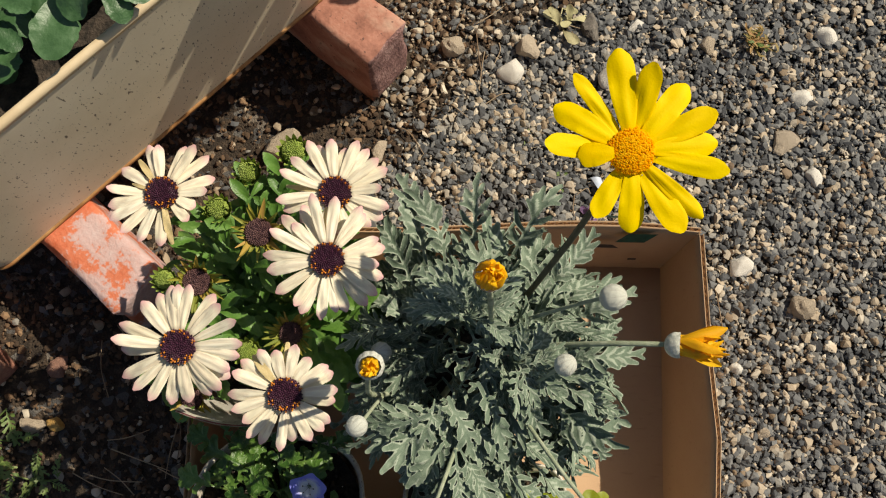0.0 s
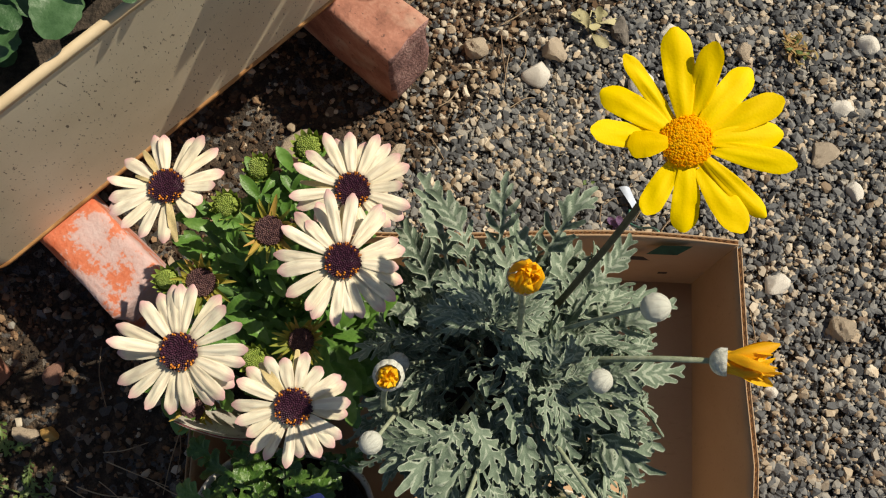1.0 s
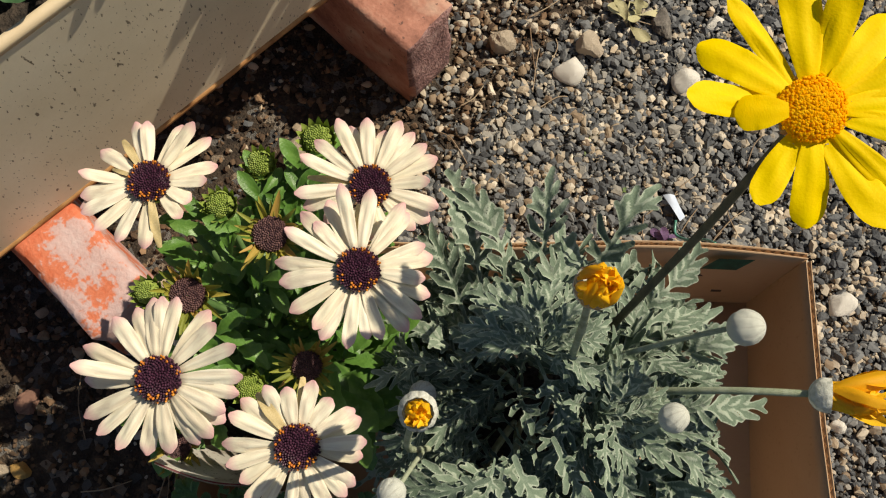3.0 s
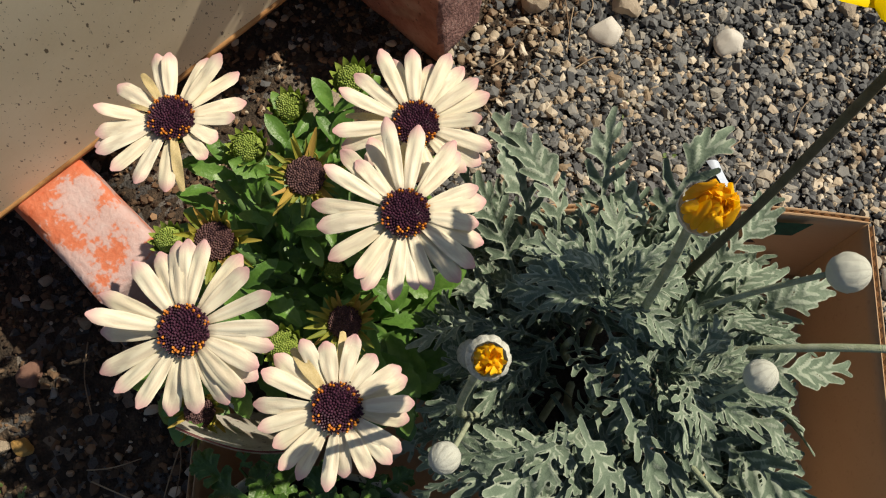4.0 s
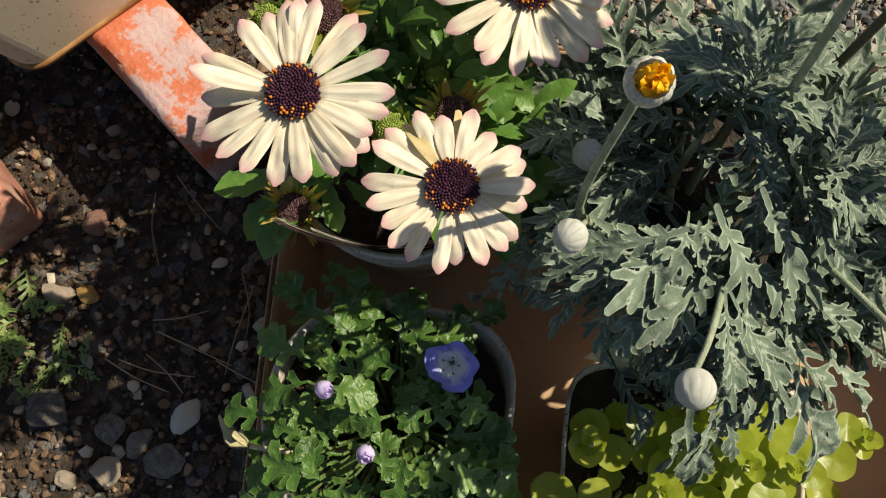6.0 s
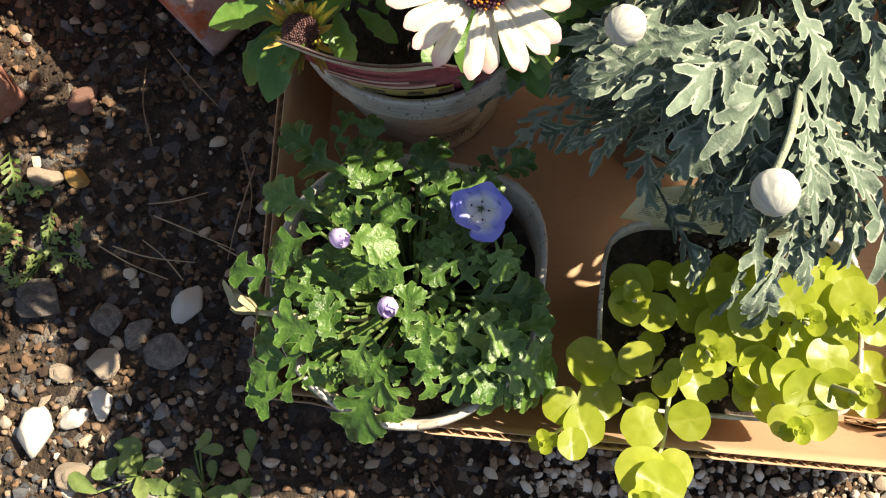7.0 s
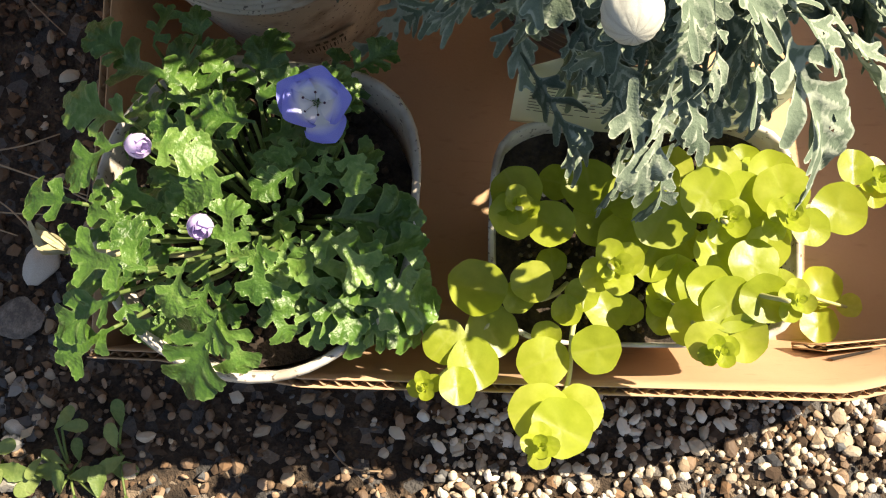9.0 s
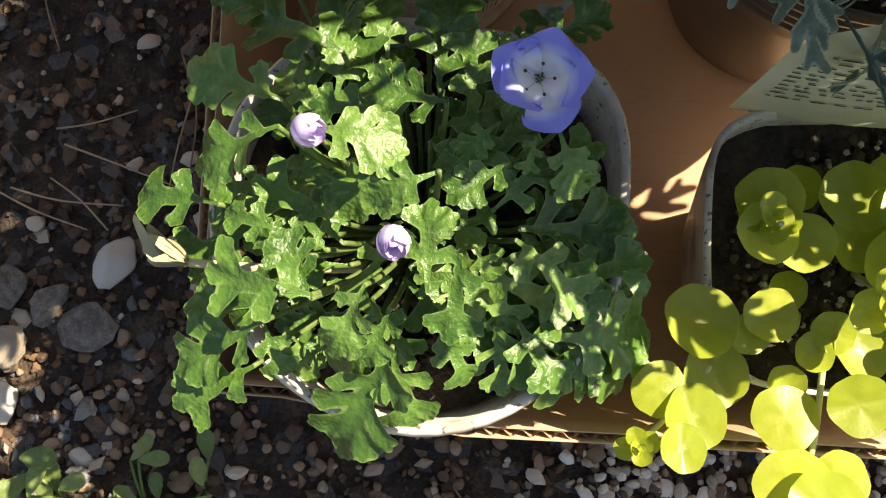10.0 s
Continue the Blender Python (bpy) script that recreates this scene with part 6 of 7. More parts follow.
for x, y, z, az, el, k in CROWN_LEAVES + LEAVES_B + LEAVES_C + LEAVES_D:
    nemo_leaf(x, y, z, az, el, k)
    if k > 0.034:
        nemo_leaf(x, y, z - 0.004, az + 38, el, 0.7 * k)
        nemo_leaf(x, y, z - 0.004, az - 42, el, 0.62 * k)
# the shaded growth below them
for i in range(64):
    u = (i + 0.5) / 64
    a, rr = i * 137.5, 0.052 * math.sqrt(u)
    x, y, z = NEM.x + rr * math.cos(radians(a)), NEM.y + rr * math.sin(radians(a)), R.uniform(0.140, 0.172) - 0.016 * u
    if y < -0.078 and x > -0.165 or x > -0.105 and y > -0.04:
        continue
    nemo_leaf(x, y, z, a + R.uniform(-60, 60), R.uniform(-15, 12), R.uniform(0.022, 0.030), 20)
NAT, NN = Vector((-0.1080, -0.0150, 0.192)), Vector((-0.12, -0.42, 1))
m = plate(NAT, NN) @ pose(0, 0, 0, 0, 0, 41)
BP = blade(1.0, 1.12, lambda t: 0.14 + 0.86 * math.sin(math.pi / 2 * min(1, t * 1.2)) if t < 0.78 else math.sqrt(max(0.16, 1 - ((t - 0.78) / 0.25) ** 2)), 16, 0.05, 0.5, 0, 0.30, 0.07, 2, -0.05)
IN, OUT = cushion(0.0014, 0.001, 9, 0.0006, None, 2, 0, 2)
nh = hang("flower_head", IN.mesh("flower_head", M["osteo_stem"], False), nemo, m, "blue flower with a white eye")
BP.uv = [(u, min(1.0, math.hypot(p[0], p[1]))) for (u, v), p in zip(BP.uv, BP.v)]
bp = BP.mesh("petal", M["blue"])
# a deep bowl of petals, one of them bent out
for turn, up, lean, size in ((163, 16, 0, 0.0150), (84, 66, 8, 0.0150), (14, 47, -6, 0.0156), (304, 44, 5, 0.0152), (234, 42, -8, 0.0156)):
    hang("petal", bp, nh, m @ pose(0, 0, 0, 0, 0, turn) @ pose(0, 0.0008, 0.0003 * (turn % 2), up, lean) @ Matrix.Scale(size, 4))
for i in range(5):
    a = radians(72 * i + 36)
    st = Shape().tube([(0, 0, 0.001), (0.0022 * math.cos(a), 0.0022 * math.sin(a), 0.0035), (0.0042 * math.cos(a), 0.0042 * math.sin(a), 0.005)], 0.00014, 0.00012, 5)
    tip = Shape().add([Vector(p) * 0.00055 + Vector((0.0042 * math.cos(a), 0.0042 * math.sin(a), 0.0053)) for p in ICO], [tuple(f) for f in ICO_F])
    stamen = hang("stamen", st.mesh("stamen", M["wool"]), nh, m, "pale stamen with a dark tip")
    hang("anther", tip.mesh("anther", M["disc"]), stamen, m)
stem(nemo, [NEM + Vector((0.01, 0.01, 0.11)), NAT - Vector((0.008, 0.004, 0.03)), NAT - NN.normalized() * 0.0005], 0.0012, 0.0010, M["osteo_stem"])


def furled(size, up):
    """One petal of a furled bud, wrapped round its axis."""
    rows, uv = [], []
    for j in range(11):
        t = j / 10
        rr = size * 0.95 * math.sin(math.pi * (0.10 + 0.66 * t)) ** 0.8
        row = []
        for c in (-1, -0.5, 0, 0.5, 1):
            a = c * 0.8 * (1 - 0.35 * t ** 3) + 0.9 * t
            row.append((rr * (1 - 0.06 * c) * math.cos(a), rr * (1 - 0.06 * c) * math.sin(a), (1.9 * t - 0.12 * abs(c) * t ** 2) * (0.9 if up else 1) - 0.4 + up * t))
            uv.append((abs(c), t))
        rows.append(row)
    return Shape().strip(rows, uv).mesh("petal", M["lilac"])


FURLED = (furled(1.0, 0.0), furled(0.58, 0.35))
NSEPAL = blade(1.0, 0.3, lambda t: (1 - t) ** 0.6 + 0.15, 6, 0.4, -0.8).mesh("sepal", M["nemo_leaf"])
LB = Shape().lathe([(0.05, -0.4), (0.4, -0.3), (0.5, 0.2), (0.35, 0.7), (0.02, 0.9)], 16).mesh("lilac_bud", M["lilac"])
for at, way in (((-0.1700, -0.0330, 0.2025), (0.9, -0.40, 0.55)), ((-0.1450, -0.0600, 0.2010), (0.10, -0.80, 0.75))):
    b = hang("lilac_bud", LB, nemo, facing(at, way, 0, 0.0046), "furled lilac flower bud")
    for i in range(10):
        hang("petal", FURLED[i // 5], b, facing(at, way, 72 * i + 34 * (i // 5), 0.0046))
    for i in range(6):
        a = 60 * i
        hang("sepal", NSEPAL, b, facing(at, way, 0) @ pose(0.002 * math.cos(radians(a)), 0.002 * math.sin(radians(a)), -0.002, 0, 0, a - 90) @ pose(0, 0, 0, 25) @ Matrix.Scale(0.006, 4))
    stem(nemo, [NEM + Vector((0, 0, 0.11)), Vector(at) - Vector((0, 0, 0.03)), at], 0.0014, 0.0011, M["nemo_leaf"])
DRYLEAF = blade(1.0, 0.30, lambda t: 0.3 + 0.7 * math.sin(math.pi * t), 7, 0.5, 0.8, 0, 0.3, 0.2).mesh("dry_leaf", M["straw_leaf"])
# a spent, straw-coloured shoot at the side
SHOOT = Vector((-0.211, -0.0630, 0.155))
for k, (a, l, up) in enumerate(((158, 0.026, 8), (148, 0.018, 26), (172, 0.020, -8), (140, 0.015, 40), (165, 0.012, 55))):
    hang("dry_leaf", DRYLEAF, nemo, leaf_pose(SHOOT, a, up, 20 * k - 40, l), "withered straw-coloured leaf")
stem(nemo, [(-0.160, -0.060, 0.13), (-0.186, -0.064, 0.154), SHOOT], 0.0018, 0.0014, M["straw_leaf"])

# ---- lime creeping plant ----
JEN = Vector((0.0225, -0.0475, 0.010))
jenny = thing("potted_creeping_jenny", JEN, "square white pot of lime-yellow round-leaved creeper", "potted plant")


def square_pot(parent, c, hx, hy, h):
    def ring(f, z, wob=0.0):
        pts = []
        for k in range(64):
            a = math.tau * k / 64
            ca, sa = math.cos(a), math.sin(a)
            q = (abs(ca) ** 5 + abs(sa) ** 5) ** (-1 / 5)
            w = 1 + wob * math.sin(4 * a + 1)
            pts.append((c.x + hx * f * q * ca * w, c.y + hy * f * q * sa * w, c.z + z))
        return pts
    rings = [ring(0.02, 0.001), ring(0.74, 0.0), ring(0.76, 0.003)] + [ring(0.76 + 0.22 * k / 5, 0.003 + (h - 0.02) * k / 5) for k in range(1, 6)]
    rings += [ring(0.985, h - 0.012, 0.006), ring(1.0, h - 0.010, 0.006), ring(1.0, h - 0.004, 0.008), ring(1.02, h - 0.002, 0.008), ring(1.02, h, 0.008), ring(0.985, h, 0.008), ring(0.975, h - 0.01, 0.006), ring(0.75, 0.006), ring(0.02, 0.006)]
    s, n = Shape(), 64
    s.add([p for r in rings for p in r], [(j * n + k, j * n + (k + 1) % n, (j + 1) * n + (k + 1) % n, (j + 1) * n + k) for j in range(len(rings) - 1) for k in range(n)])
    hang("pot", s.mesh("pot", M["pot_white"]), parent)
    soil = Shape()
    for f in (0.97, 0.7, 0.4, 0.1):
        soil.v += [(p[0], p[1], p[2] + 0.003 * noise.noise((p[0] * 150, p[1] * 150, 4))) for p in ring(f, h - 0.014)]
        soil.uv += [(0.0, 0.0)] * n
    soil.f = [(j * n + k, j * n + (k + 1) % n, (j + 1) * n + (k + 1) % n, (j + 1) * n + k) for j in range(3) for k in range(n)] + [tuple(range(3 * n, 4 * n))]
    hang("soil", soil.mesh("soil", M["soil"]), parent)


square_pot(jenny, JEN, 0.0655, 0.0495, 0.108)
crumbs(jenny, JEN, (0.063, 0.048), 0.1045, 900, 0.0020, M["pot_crumb"], 10, "soil_crumb", "dark crumbs of potting soil")
crumbs(jenny, JEN, (0.063, 0.048), 0.106, 320, 0.0013, M["perlite"], 9)


def round_leaf(cup, fold, seed):
    s = Shape()
    vs, uv, fs = [(0, 0.5, 0)], [(0, 0.5)], []
    n, rings = 28, 4
    for j in range(1, rings + 1):
        for k in range(n):
            a = math.tau * k / n
            q = j / rings
            rr = 0.5 * q * (1 + 0.03 * math.sin(3 * a + seed) + 0.02 * math.sin(7 * a))
            x, y = rr * math.sin(a), 0.5 - rr * math.cos(a) * 1.02
            z = cup * q * q * 0.25 + fold * abs(x) + 0.012 * math.sin(4 * a + seed) * q
            vs.append((x, y, z))
            uv.append((min(1, abs(x) * 2), q))
    fs += [(0, 1 + k, 1 + (k + 1) % n) for k in range(n)]
    fs += [(1 + j * n + k, 1 + (j + 1) * n + k, 1 + (j + 1) * n + (k + 1) % n, 1 + j * n + (k + 1) % n) for j in range(rings - 1) for k in range(n)]
    return s.add(vs, fs, uv)


JLEAF = [round_leaf(c, f, i).mesh("leaf", M["lime"]) for i, (c, f) in enumerate(((0.25, 0.1), (-0.2, 0.15), (0.5, 0.05), (0.1, 0.22)))]
R = random.Random(23)


def jenny_leaf(x, y, z, az, wide, tilt=8):
    """A round leaf whose middle lies at x, y, z and that points the way az; a short stalk joins it to its runner."""
    el = R.uniform(-tilt, tilt)
    m = leaf_pose((0, 0, 0), az, el, R.uniform(-14, 14), wide)
    mid = m @ Vector((0, 0.5, 0))
    base = Vector((x, y, z)) - mid
    hang("leaf", R.choice(JLEAF), jenny, Matrix.Translation(base) @ m)
    return base


def rosette(x, y, z, half):
    """The tip of a shoot: pairs of ever smaller leaves, each pair across the last."""
    a0 = R.uniform(0, 90)
    for k, (el, f) in enumerate(((6, 1.05), (16, 0.92), (32, 0.66), (52, 0.40), (70, 0.24))):
        for sgn in (0, 180):
            hang("leaf", R.choice(JLEAF), jenny, leaf_pose(Vector((x, y, z - 0.006 + 0.0022 * k)), a0 + 90 * k + sgn + R.uniform(-10, 10), el + R.uniform(-6, 6), R.uniform(-12, 12), half * f))


# the middle of each round leaf, the way it points and its width
ROUND_A = [
    (-0.050, -0.075, 0.131, 170, 0.0247), (-0.044, -0.092, 0.124, 300, 0.0227), (-0.063, -0.097, 0.130, 230, 0.0186), (-0.052, -0.106, 0.128, 290, 0.0219), (-0.058, -0.115, 0.138, 270, 0.0154), (-0.027, -0.072, 0.130, 20, 0.0178), (-0.033, -0.078, 0.127, 250, 0.0141), (-0.018, -0.063, 0.122, 90, 0.0135), (-0.013, -0.084, 0.128, 270, 0.0132), (-0.021, -0.094, 0.126, 90, 0.0127), (-0.023, -0.105, 0.131, 200, 0.0214), (-0.002, -0.100, 0.136, 10, 0.0199), (-0.026, -0.125, 0.143, 190, 0.0238), (-0.010, -0.124, 0.138, 10, 0.0201), (-0.018, -0.131, 0.148, 330, 0.0235), (-0.034, -0.039, 0.152, 120, 0.0206)]
ROUND_B = [
    (-0.036, -0.049, 0.154, 240, 0.0195), (-0.020, -0.050, 0.142, 330, 0.0193), (0.004, -0.082, 0.126, 300, 0.0205), (-0.002, -0.048, 0.138, 250, 0.0205), (-0.004, -0.035, 0.142, 100, 0.0232), (-0.016, -0.029, 0.128, 170, 0.0154), (-0.006, -0.077, 0.128, 180, 0.0142), (0.023, -0.049, 0.152, 240, 0.0255), (0.039, -0.041, 0.156, 60, 0.0219), (0.045, -0.030, 0.152, 80, 0.0196), (0.013, -0.040, 0.146, 200, 0.0212), (0.030, -0.071, 0.136, 200, 0.0198), (0.045, -0.062, 0.144, 300, 0.0197), (0.038, -0.077, 0.156, 180, 0.0171), (0.057, -0.068, 0.154, 90, 0.0202), (0.046, -0.084, 0.156, 230, 0.0216)]
ROUND_C = [
    (0.059, -0.082, 0.158, 160, 0.0190), (0.034, -0.091, 0.146, 190, 0.0202), (0.062, -0.052, 0.146, 300, 0.0199), (0.068, -0.031, 0.146, 60, 0.0202), (0.096, -0.044, 0.142, 340, 0.0218), (0.068, -0.040, 0.158, 100, 0.0214), (0.065, -0.060, 0.146, 250, 0.0180), (0.054, -0.041, 0.152, 20, 0.0205), (0.081, -0.053, 0.150, 350, 0.0153), (0.104, -0.026, 0.140, 80, 0.0152), (0.051, -0.096, 0.154, 350, 0.0191), (0.037, -0.098, 0.156, 190, 0.0161), (0.021, -0.063, 0.138, 60, 0.0197), (0.009, -0.056, 0.140, 60, 0.0214)]
TIPS_OF_SHOOTS = [
    (-0.027, -0.137, 0.162, 0.0085), (-0.035, -0.045, 0.160, 0.0092), (0.003, -0.069, 0.154, 0.0133), (0.046, -0.052, 0.164, 0.0098), (0.068, -0.051, 0.164, 0.0100), (0.069, -0.083, 0.166, 0.0085), (0.041, -0.102, 0.163, 0.0079), (-0.071, -0.115, 0.140, 0.0072), (0.114, -0.031, 0.140, 0.0107)]
for leaf in ROUND_A + ROUND_B + ROUND_C:
    jenny_leaf(*leaf)
for tip in TIPS_OF_SHOOTS:
    rosette(*tip)
J = lambda x, y, z: Vector((x, y, z))
RUNNERS = [
    [J(-0.010, -0.070, 0.108), J(-0.020, -0.078, 0.126), J(-0.037, -0.082, 0.123), J(-0.052, -0.097, 0.125), J(-0.062, -0.108, 0.127), J(-0.071, -0.115, 0.129)],
    [J(0.000, -0.075, 0.108), J(-0.010, -0.090, 0.128), J(-0.012, -0.112, 0.125), J(-0.019, -0.126, 0.131), J(-0.028, -0.137, 0.152)],
    [J(0.020, -0.060, 0.108), J(0.032, -0.085, 0.140), J(0.041, -0.102, 0.158)], [J(0.040, -0.050, 0.108), J(0.052, -0.075, 0.145), J(0.064, -0.084, 0.170)],
    [J(0.050, -0.030, 0.106), J(0.080, -0.040, 0.124), J(0.100, -0.036, 0.128), J(0.114, -0.031, 0.132)], [J(-0.005, -0.040, 0.108), J(-0.025, -0.044, 0.140), J(-0.035, -0.048, 0.165)],
    [J(0.030, -0.040, 0.108), J(0.040, -0.048, 0.145), J(0.043, -0.054, 0.168)], [J(0.010, -0.055, 0.108), J(0.002, -0.065, 0.145), J(0.001, -0.071, 0.163)],
    [J(0.070, -0.060, 0.104), J(0.092, -0.066, 0.098), J(0.116, -0.066, 0.040), J(0.148, -0.072, 0.022)]]
for pts in RUNNERS:
    stem(jenny, pts, 0.0012, 0.0009, M["lime_stem"])
for x, y, z, az, wide in ((0.135, -0.061, 0.020, 80, 0.022), (0.134, -0.081, 0.018, 260, 0.020), (0.149, -0.071, 0.023, 0, 0.013)):
    jenny_leaf(x, y, z, az, wide)
for i in range(34):
    x, y = R.uniform(0.008, 0.082), R.uniform(-0.088, -0.018)
    jenny_leaf(x, y, R.uniform(0.118, 0.138), R.uniform(0, 360), R.uniform(0.013, 0.019), 20)
# the care tag pushed into the soil at the back of the square pot
tag = thing("plant_tag", (0.019, 0.0005, 0.112), "pale green plastic plant tag with printed lines", "plant tag")
TM = Matrix.Translation((0.019, 0.0005, 0.114)) @ pose(0, 0, 0, 92, 0, -2)
card = Shape()
rows = []
for j in range(9):
    t = j / 8
    rows.append([TM @ Vector((x * (1.0 - 0.30 * max(0.0, t - 0.82) / 0.18) + 0.000, 0.086 * t, 0.004 * math.cos(x * 30))) for x in np.linspace(-0.054, 0.054, 13)])
front = card.strip(rows).bent(lambda p: p)
cm = hang("card", front.mesh("card", M["tag"]), tag)
R = random.Random(31)
for j in range(11):
    y = 0.022 + 0.0040 * j
    x = -0.048
    while x < 0.046:
        w = R.uniform(0.0015, 0.006)
        bar = Shape().strip([[TM @ Vector((xx, yy, 0.004 * math.cos(xx * 30) + 0.0005)) for xx in (x, x + w / 2, x + w)] for yy in (y, y + 0.0010)])
        hang("print_bar", bar.mesh("print_bar", M["ink"]), cm)
        x += w + R.uniform(0.001, 0.004) + (0.02 if R.random() < 0.1 else 0)

# ---- leaves in the planter ----
plant = thing("bedding_plant", TP + TE * 0.2 - TO * 0.04 + Vector((0, 0, 0.292)), "leafy green bedding plant growing in the planter", "plant")


def scalloped_leaf(seed, width, droop):
    """A spoon-shaped leaf with shallow rounded teeth towards its tip."""
    r = random.Random(seed)
    half = lambda t: width / 2 * (0.12 + 0.88 * math.sin(math.pi * min(1, 0.04 + 0.66 * t)) ** 1.5)
    bones = [(Vector((0, t, 0)), Vector((0, t + 0.1, 0)), half(t), half(t + 0.1), 0.0) for t in (0.0, 0.1, 0.2, 0.3, 0.4, 0.5, 0.6, 0.7)]
    for sgn in (-1, 1):
        for k in range(4):
            a = radians(96 - 27 * k + r.uniform(-4, 4)) * sgn
            c = Vector((0, 0.62 + 0.04 * k, 0))
            out = Vector((math.sin(a), math.cos(a), 0.1))
            bones.append((c + out * half(0.75) * 0.5, c + out * half(0.75) * 0.84, 0.12 * width, 0.17 * width, 0.0))
    return cut_leaf(bones, 0.028, 0.012, droop, 0.02, r.uniform(-0.1, 0.1), seed, 0.3)


TLEAF = [scalloped_leaf(80 + i, w, d).mesh("leaf", M["trough_leaf"]) for i, (w, d) in enumerate(((0.62, 0.7), (0.7, 0.9), (0.55, 0.4), (0.66, 0.2)))]
R = random.Random(41)


def trough_leaf(along, off, z, az, el, k):
    at, k = TP + TE * along + TO * off + Vector((0, 0, z)), k * 0.72
    hang("leaf", R.choice(TLEAF), plant, leaf_pose(at, az, el, R.uniform(-20, 20), k))
    root = TP + TE * along + TO * min(off - 0.03, 0.0) + Vector((0, 0, 0.292))
    stem(plant, [root, root.lerp(at, 0.6) + Vector((0, 0, 0.01)), at], 0.0022, 0.0016, M["trough_leaf"])


for along, off, z, az, el, k in ((0.198, 0.006, 0.350, 270, -4, 0.056), (0.215, 0.006, 0.362, 268, 10, 0.044), (0.165, -0.018, 0.350, 352, 4, 0.030), (0.148, -0.006, 0.348, 338, 2, 0.032), (0.118, 0.012, 0.342, 300, 0, 0.034), (0.222, 0.020, 0.352, 350, 2, 0.040), (0.218, 0.022, 0.350, 318, -8, 0.034), (0.10, -0.005, 0.345, 320, 8, 0.034),
                                 (0.175, -0.03, 0.36, 200, 30, 0.040), (0.20, -0.03, 0.366, 120, 35, 0.040), (0.13, -0.04, 0.35, 160, 30, 0.040), (0.23, -0.02, 0.365, 250, 20, 0.042), (0.16, -0.03, 0.352, 300, 15, 0.034), (0.19, -0.02, 0.345, 300, 5, 0.036), (0.235, -0.005, 0.355, 275, 6, 0.036)):
    trough_leaf(along, off, z, az, el, k)
for i in range(110):
    at = TP + TE * R.uniform(0.06, 0.34) + TO * R.uniform(-0.14, -0.004) + Vector((0, 0, R.uniform(0.300, 0.328)))
    hang("leaf", R.choice(TLEAF), plant, leaf_pose(at, R.uniform(0, 360), R.uniform(-5, 35), R.uniform(-25, 25), R.uniform(0.022, 0.034)))
# denser growth further along, added out of view to shade the trough but for a narrow gap that the sun comes through
kept = 0
for i in range(900):
    along, off, z = R.uniform(0.25, 0.64), R.uniform(-0.03, 0.075), R.uniform(0.325, 0.43)
    s = (off - 0.02) / 0.27
    gap = along - 0.852 * s - 0.16 - 0.625 * (z - s - 0.125)
    if z - s > 0.36 or not (gap > 0.026 or -0.034 < gap < -0.026) or kept > 150 or (gap < 0 and i % 3):
        continue
    kept += 1
    trough_leaf(along, off, z, R.uniform(0, 360), R.uniform(-10, 40), R.uniform(0.032, 0.044) if gap > 0 else 0.026)

# ---- weeds and litter ----
R = random.Random(51)
FEATHER = [strap_leaf(90 + i, 5, 0.24, 0.020, 0.030, 0.2, 62, 1.5, 0.6, 0.0, 0.15, 0.03, 0.008).mesh("leaf", M["weed"]) for i in range(3)]
WEED = [scalloped_leaf(95 + i, w, 0.6).mesh("leaf", M["weed"]) for i, w in enumerate((0.42, 0.52, 0.47))]
DRY = [scalloped_leaf(105 + i, 0.4, 0.4).mesh("leaf", M["straw_leaf"]) for i in range(2)]
RED = [blade(1.0, 0.3, lambda t: 0.2 + 0.8 * math.sin(math.pi * t), 5, 0.3, 0.5).mesh("leaf", M["red_weed"])]


def weed(at, shapes, count, size, label, high=0.01, spread=0.012):
    at = Vector((at[0], at[1], rise(*at)))
    t = thing("weed", at, label, "weed", "weeds")
    for i in range(count):
        p = at + Vector((R.gauss(0, spread), R.gauss(0, spread), R.uniform(0.3, 1) * high))
        hang("leaf", R.choice(shapes), t, leaf_pose(p, R.uniform(0, 360), R.uniform(5, 50), R.uniform(-20, 20), size * R.uniform(0.7, 1.2)))
        stem(t, [at, at.lerp(p, 0.5) + Vector((0, 0, 0.002)), p], 0.0009, 0.0007, shapes[0].materials[0], n=5)


weed((-0.454, 0.022), FEATHER, 24, 0.034, "feathery green weed on dark soil", 0.02, 0.016)
weed((-0.450, -0.018), FEATHER, 14, 0.030, "feathery green weed on dark soil", 0.018, 0.014)
weed((-0.396, -0.018), FEATHER, 9, 0.022, "small feathery green weed on dark soil", 0.012, 0.012)
weed((-0.311, -0.156), WEED, 9, 0.019, "leafy green weed before the tray", 0.016, 0.010)
weed((-0.272, -0.162), WEED, 11, 0.016, "leafy green weed before the tray", 0.014, 0.013)
weed((-0.246, -0.150), WEED, 5, 0.016, "leafy dark green weed beside the tray", 0.012, 0.010)
weed((0.311, 0.429), RED * 5 + WEED[:1], 70, 0.0085, "small reddish weed among stone chips", 0.016, 0.007)
weed((0.074, 0.328), WEED, 6, 0.010, "tiny green seedling among stone chips", 0.004, 0.004)
weed((0.105, 0.275), WEED, 8, 0.008, "tiny green seedling among stone chips", 0.004, 0.006)
weed((0.109, 0.455), DRY, 9, 0.022, "pale withered weed among stone chips", 0.012, 0.008)

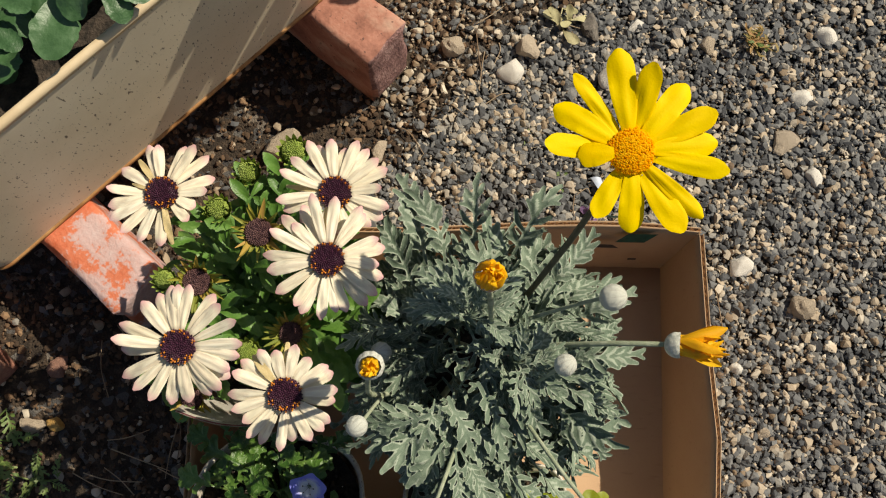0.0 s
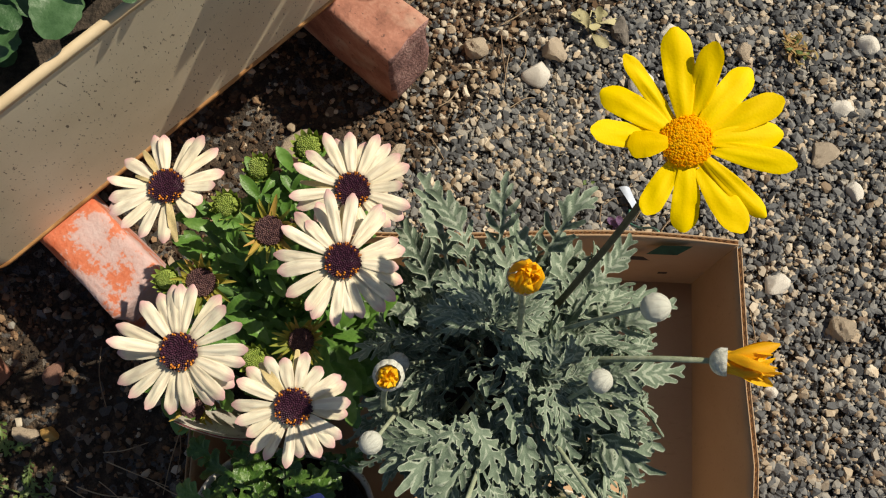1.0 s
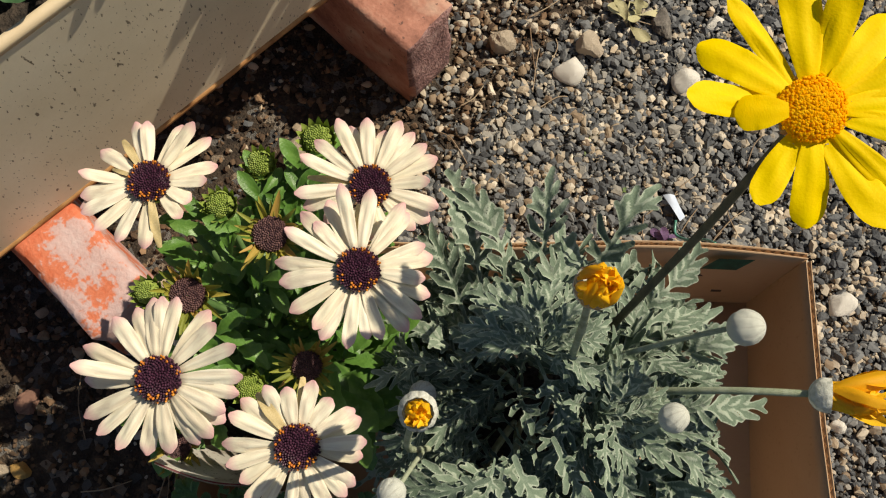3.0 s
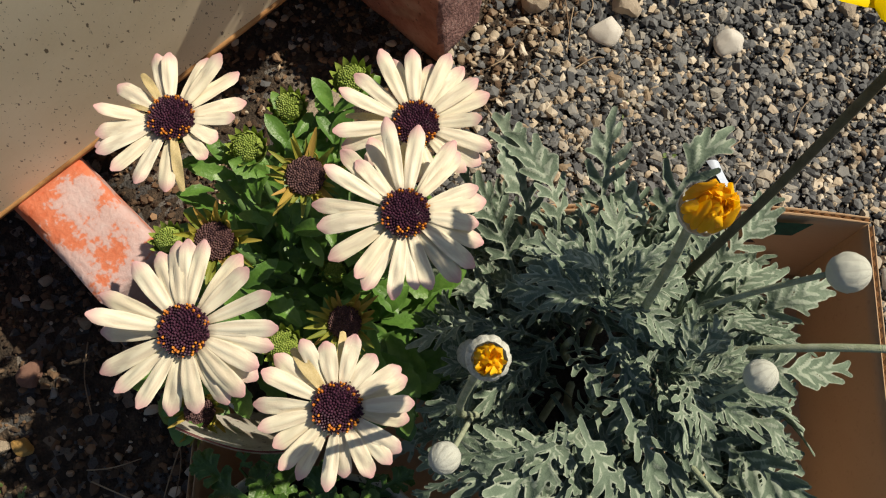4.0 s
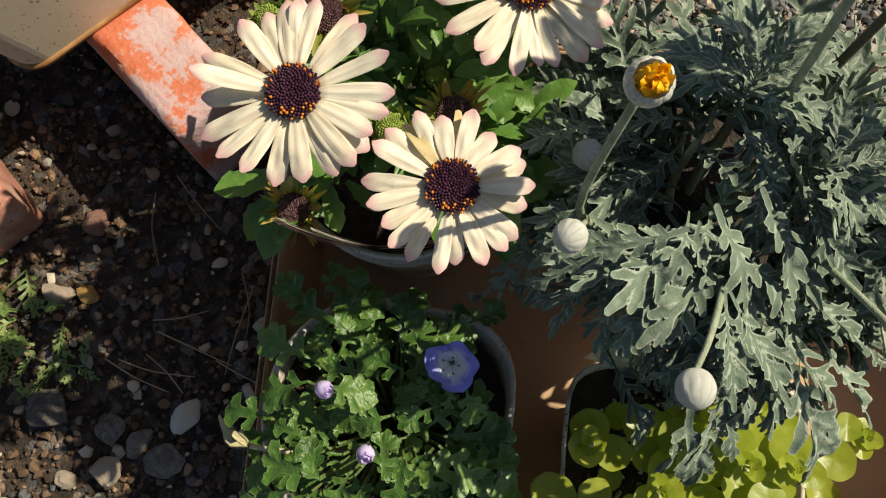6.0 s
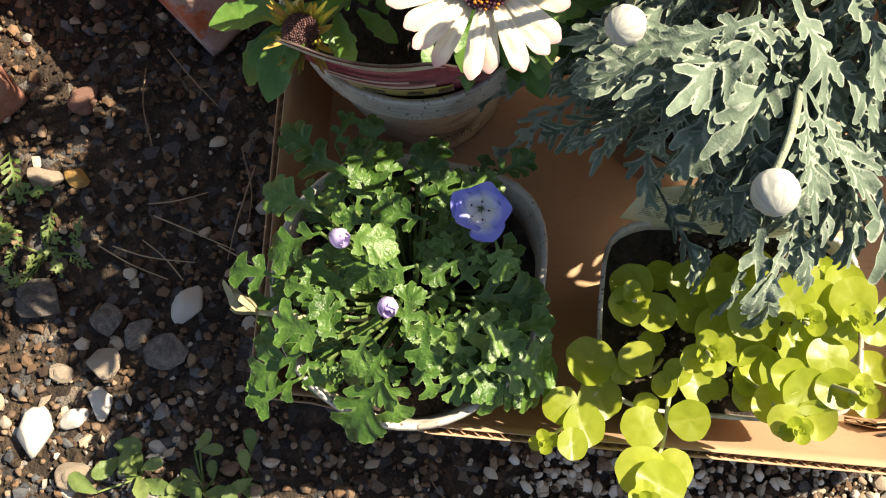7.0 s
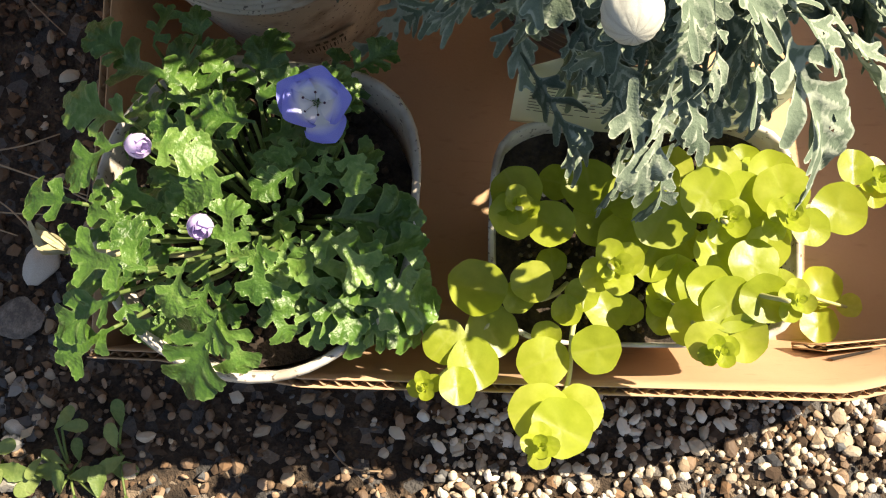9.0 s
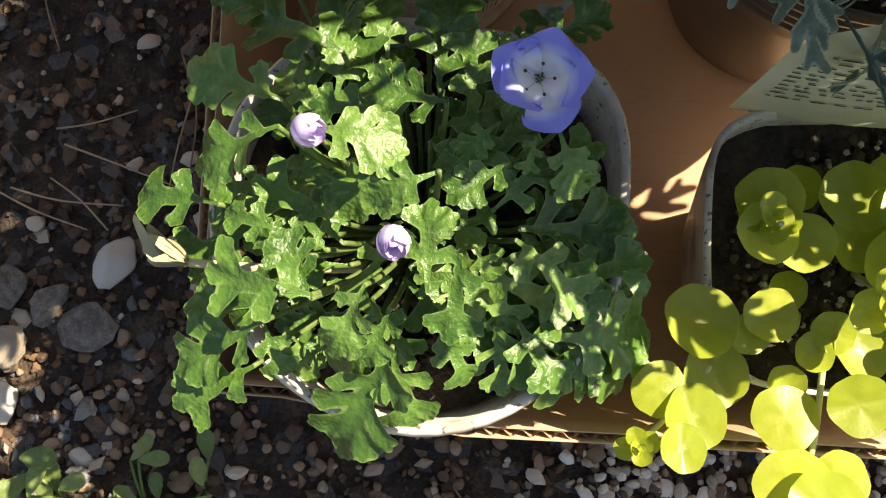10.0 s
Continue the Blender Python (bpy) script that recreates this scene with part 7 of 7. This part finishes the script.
STRAWS = [((0.150, 0.248), (0.165, 0.27)), ((0.120, 0.262), (0.135, 0.264)), ((0.119, 0.262), (0.118, 0.240)), ((0.140, 0.224), (0.165, 0.243)), ((0.17, 0.222), (0.185, 0.25)), ((0.03, 0.36), (0.055, 0.372)), ((0.02, 0.45), (0.05, 0.47)), ((-0.005, 0.36), (0.012, 0.345)), ((0.10, 0.46), (0.13, 0.43)), ((0.115, 0.45), (0.15, 0.445)), ((-0.04, 0.36), (-0.02, 0.38)), ((0.21, 0.31), (0.225, 0.34)), ((0.021, 0.446), (0.027, 0.388)), ((0.030, 0.42), (0.024, 0.375)), ((0.0, 0.445), (0.012, 0.472))]
STRAWS += [((-0.325, 0.012), (-0.268, -0.008)), ((-0.26, 0.05), (-0.272, -0.015)), ((-0.35, -0.01), (-0.293, -0.018)), ((-0.343, 0.115), (-0.332, 0.06)), ((-0.30, -0.03), (-0.33, -0.005)), ((0.045, 0.43), (0.037, 0.40)), ((-0.02, 0.402), (0.01, 0.395)), ((0.255, 0.17), (0.262, 0.10)), ((-0.28, -0.005), (-0.245, -0.02)), ((-0.27, 0.06), (-0.262, 0.0)), ((0.175, 0.24), (0.205, 0.27)), ((0.20, 0.245), (0.19, 0.275)), ((-0.10, -0.19), (-0.06, -0.205)), ((-0.33, 0.02), (-0.29, 0.03)), ((-0.33, 0.13), (-0.29, 0.09)), ((-0.06, 0.335), (-0.03, 0.30)), ((0.14, 0.27), (0.165, 0.30)), ((-0.10, -0.16), (-0.13, -0.145)), ((-0.36, -0.01), (-0.31, -0.03))]
for (x0, y0), (x1, y1) in STRAWS:
    p0, p1 = Vector((x0, y0, rise(x0, y0) + 0.006)), Vector((x1, y1, rise(x1, y1) + 0.007))
    mid = p0.lerp(p1, 0.5) + Vector((R.gauss(0, 0.003), R.gauss(0, 0.003), 0.002))
    tagged(new("straw", Shape().tube([p0, mid, p1], 0.0006, 0.0004, 5).mesh("straw", M["twig"])), "dry brown straw lying on the ground", "straw", "bits of straw")


# ---- scraps behind the tray ----
def scrap(name, shape, key, label, category):
    return tagged(new(name, shape.mesh(name, M[key])), label, category)


scrap("plastic_scrap", Shape().strip([[(0.135 + 0.013 * v + (0.010 - 0.004 * v) * u, 0.280 - 0.024 * v + 0.006 * u * v, rise(0.142, 0.268) + 0.011 + 0.003 * math.sin(3 * u + 2 * v)) for u in (0, 0.33, 0.66, 1)] for v in (0, 0.25, 0.5, 0.75, 1)]), "blue_scrap", "scrap of pale blue plastic behind the tray", "litter")
R = random.Random(61)
petals = thing("withered_flower", (0.137, 0.241, rise(0.137, 0.241)), "withered purple flower lying behind the tray", "withered flower")
for i in range(9):
    hang("petal", WEED[i % 3].copy(), petals, leaf_pose((0.137 + R.gauss(0, 0.003), 0.241 + R.gauss(0, 0.003), rise(0.137, 0.241) + 0.008), R.uniform(0, 360), R.uniform(0, 50), R.uniform(-40, 40), R.uniform(0.009, 0.014)))
for ob in petals.children:
    ob.data.materials[0] = M["purple_scrap"]
scrap("plastic_loop", Shape().tube([(0.150, 0.210, 0.100), (0.151, 0.222, 0.07), (0.148, 0.232, 0.035), (0.143, 0.243, 0.014), (0.144, 0.256, 0.012)], 0.0012, 0.0012, 6), "green_loop", "loose loop of green plastic strap behind the tray", "strap")
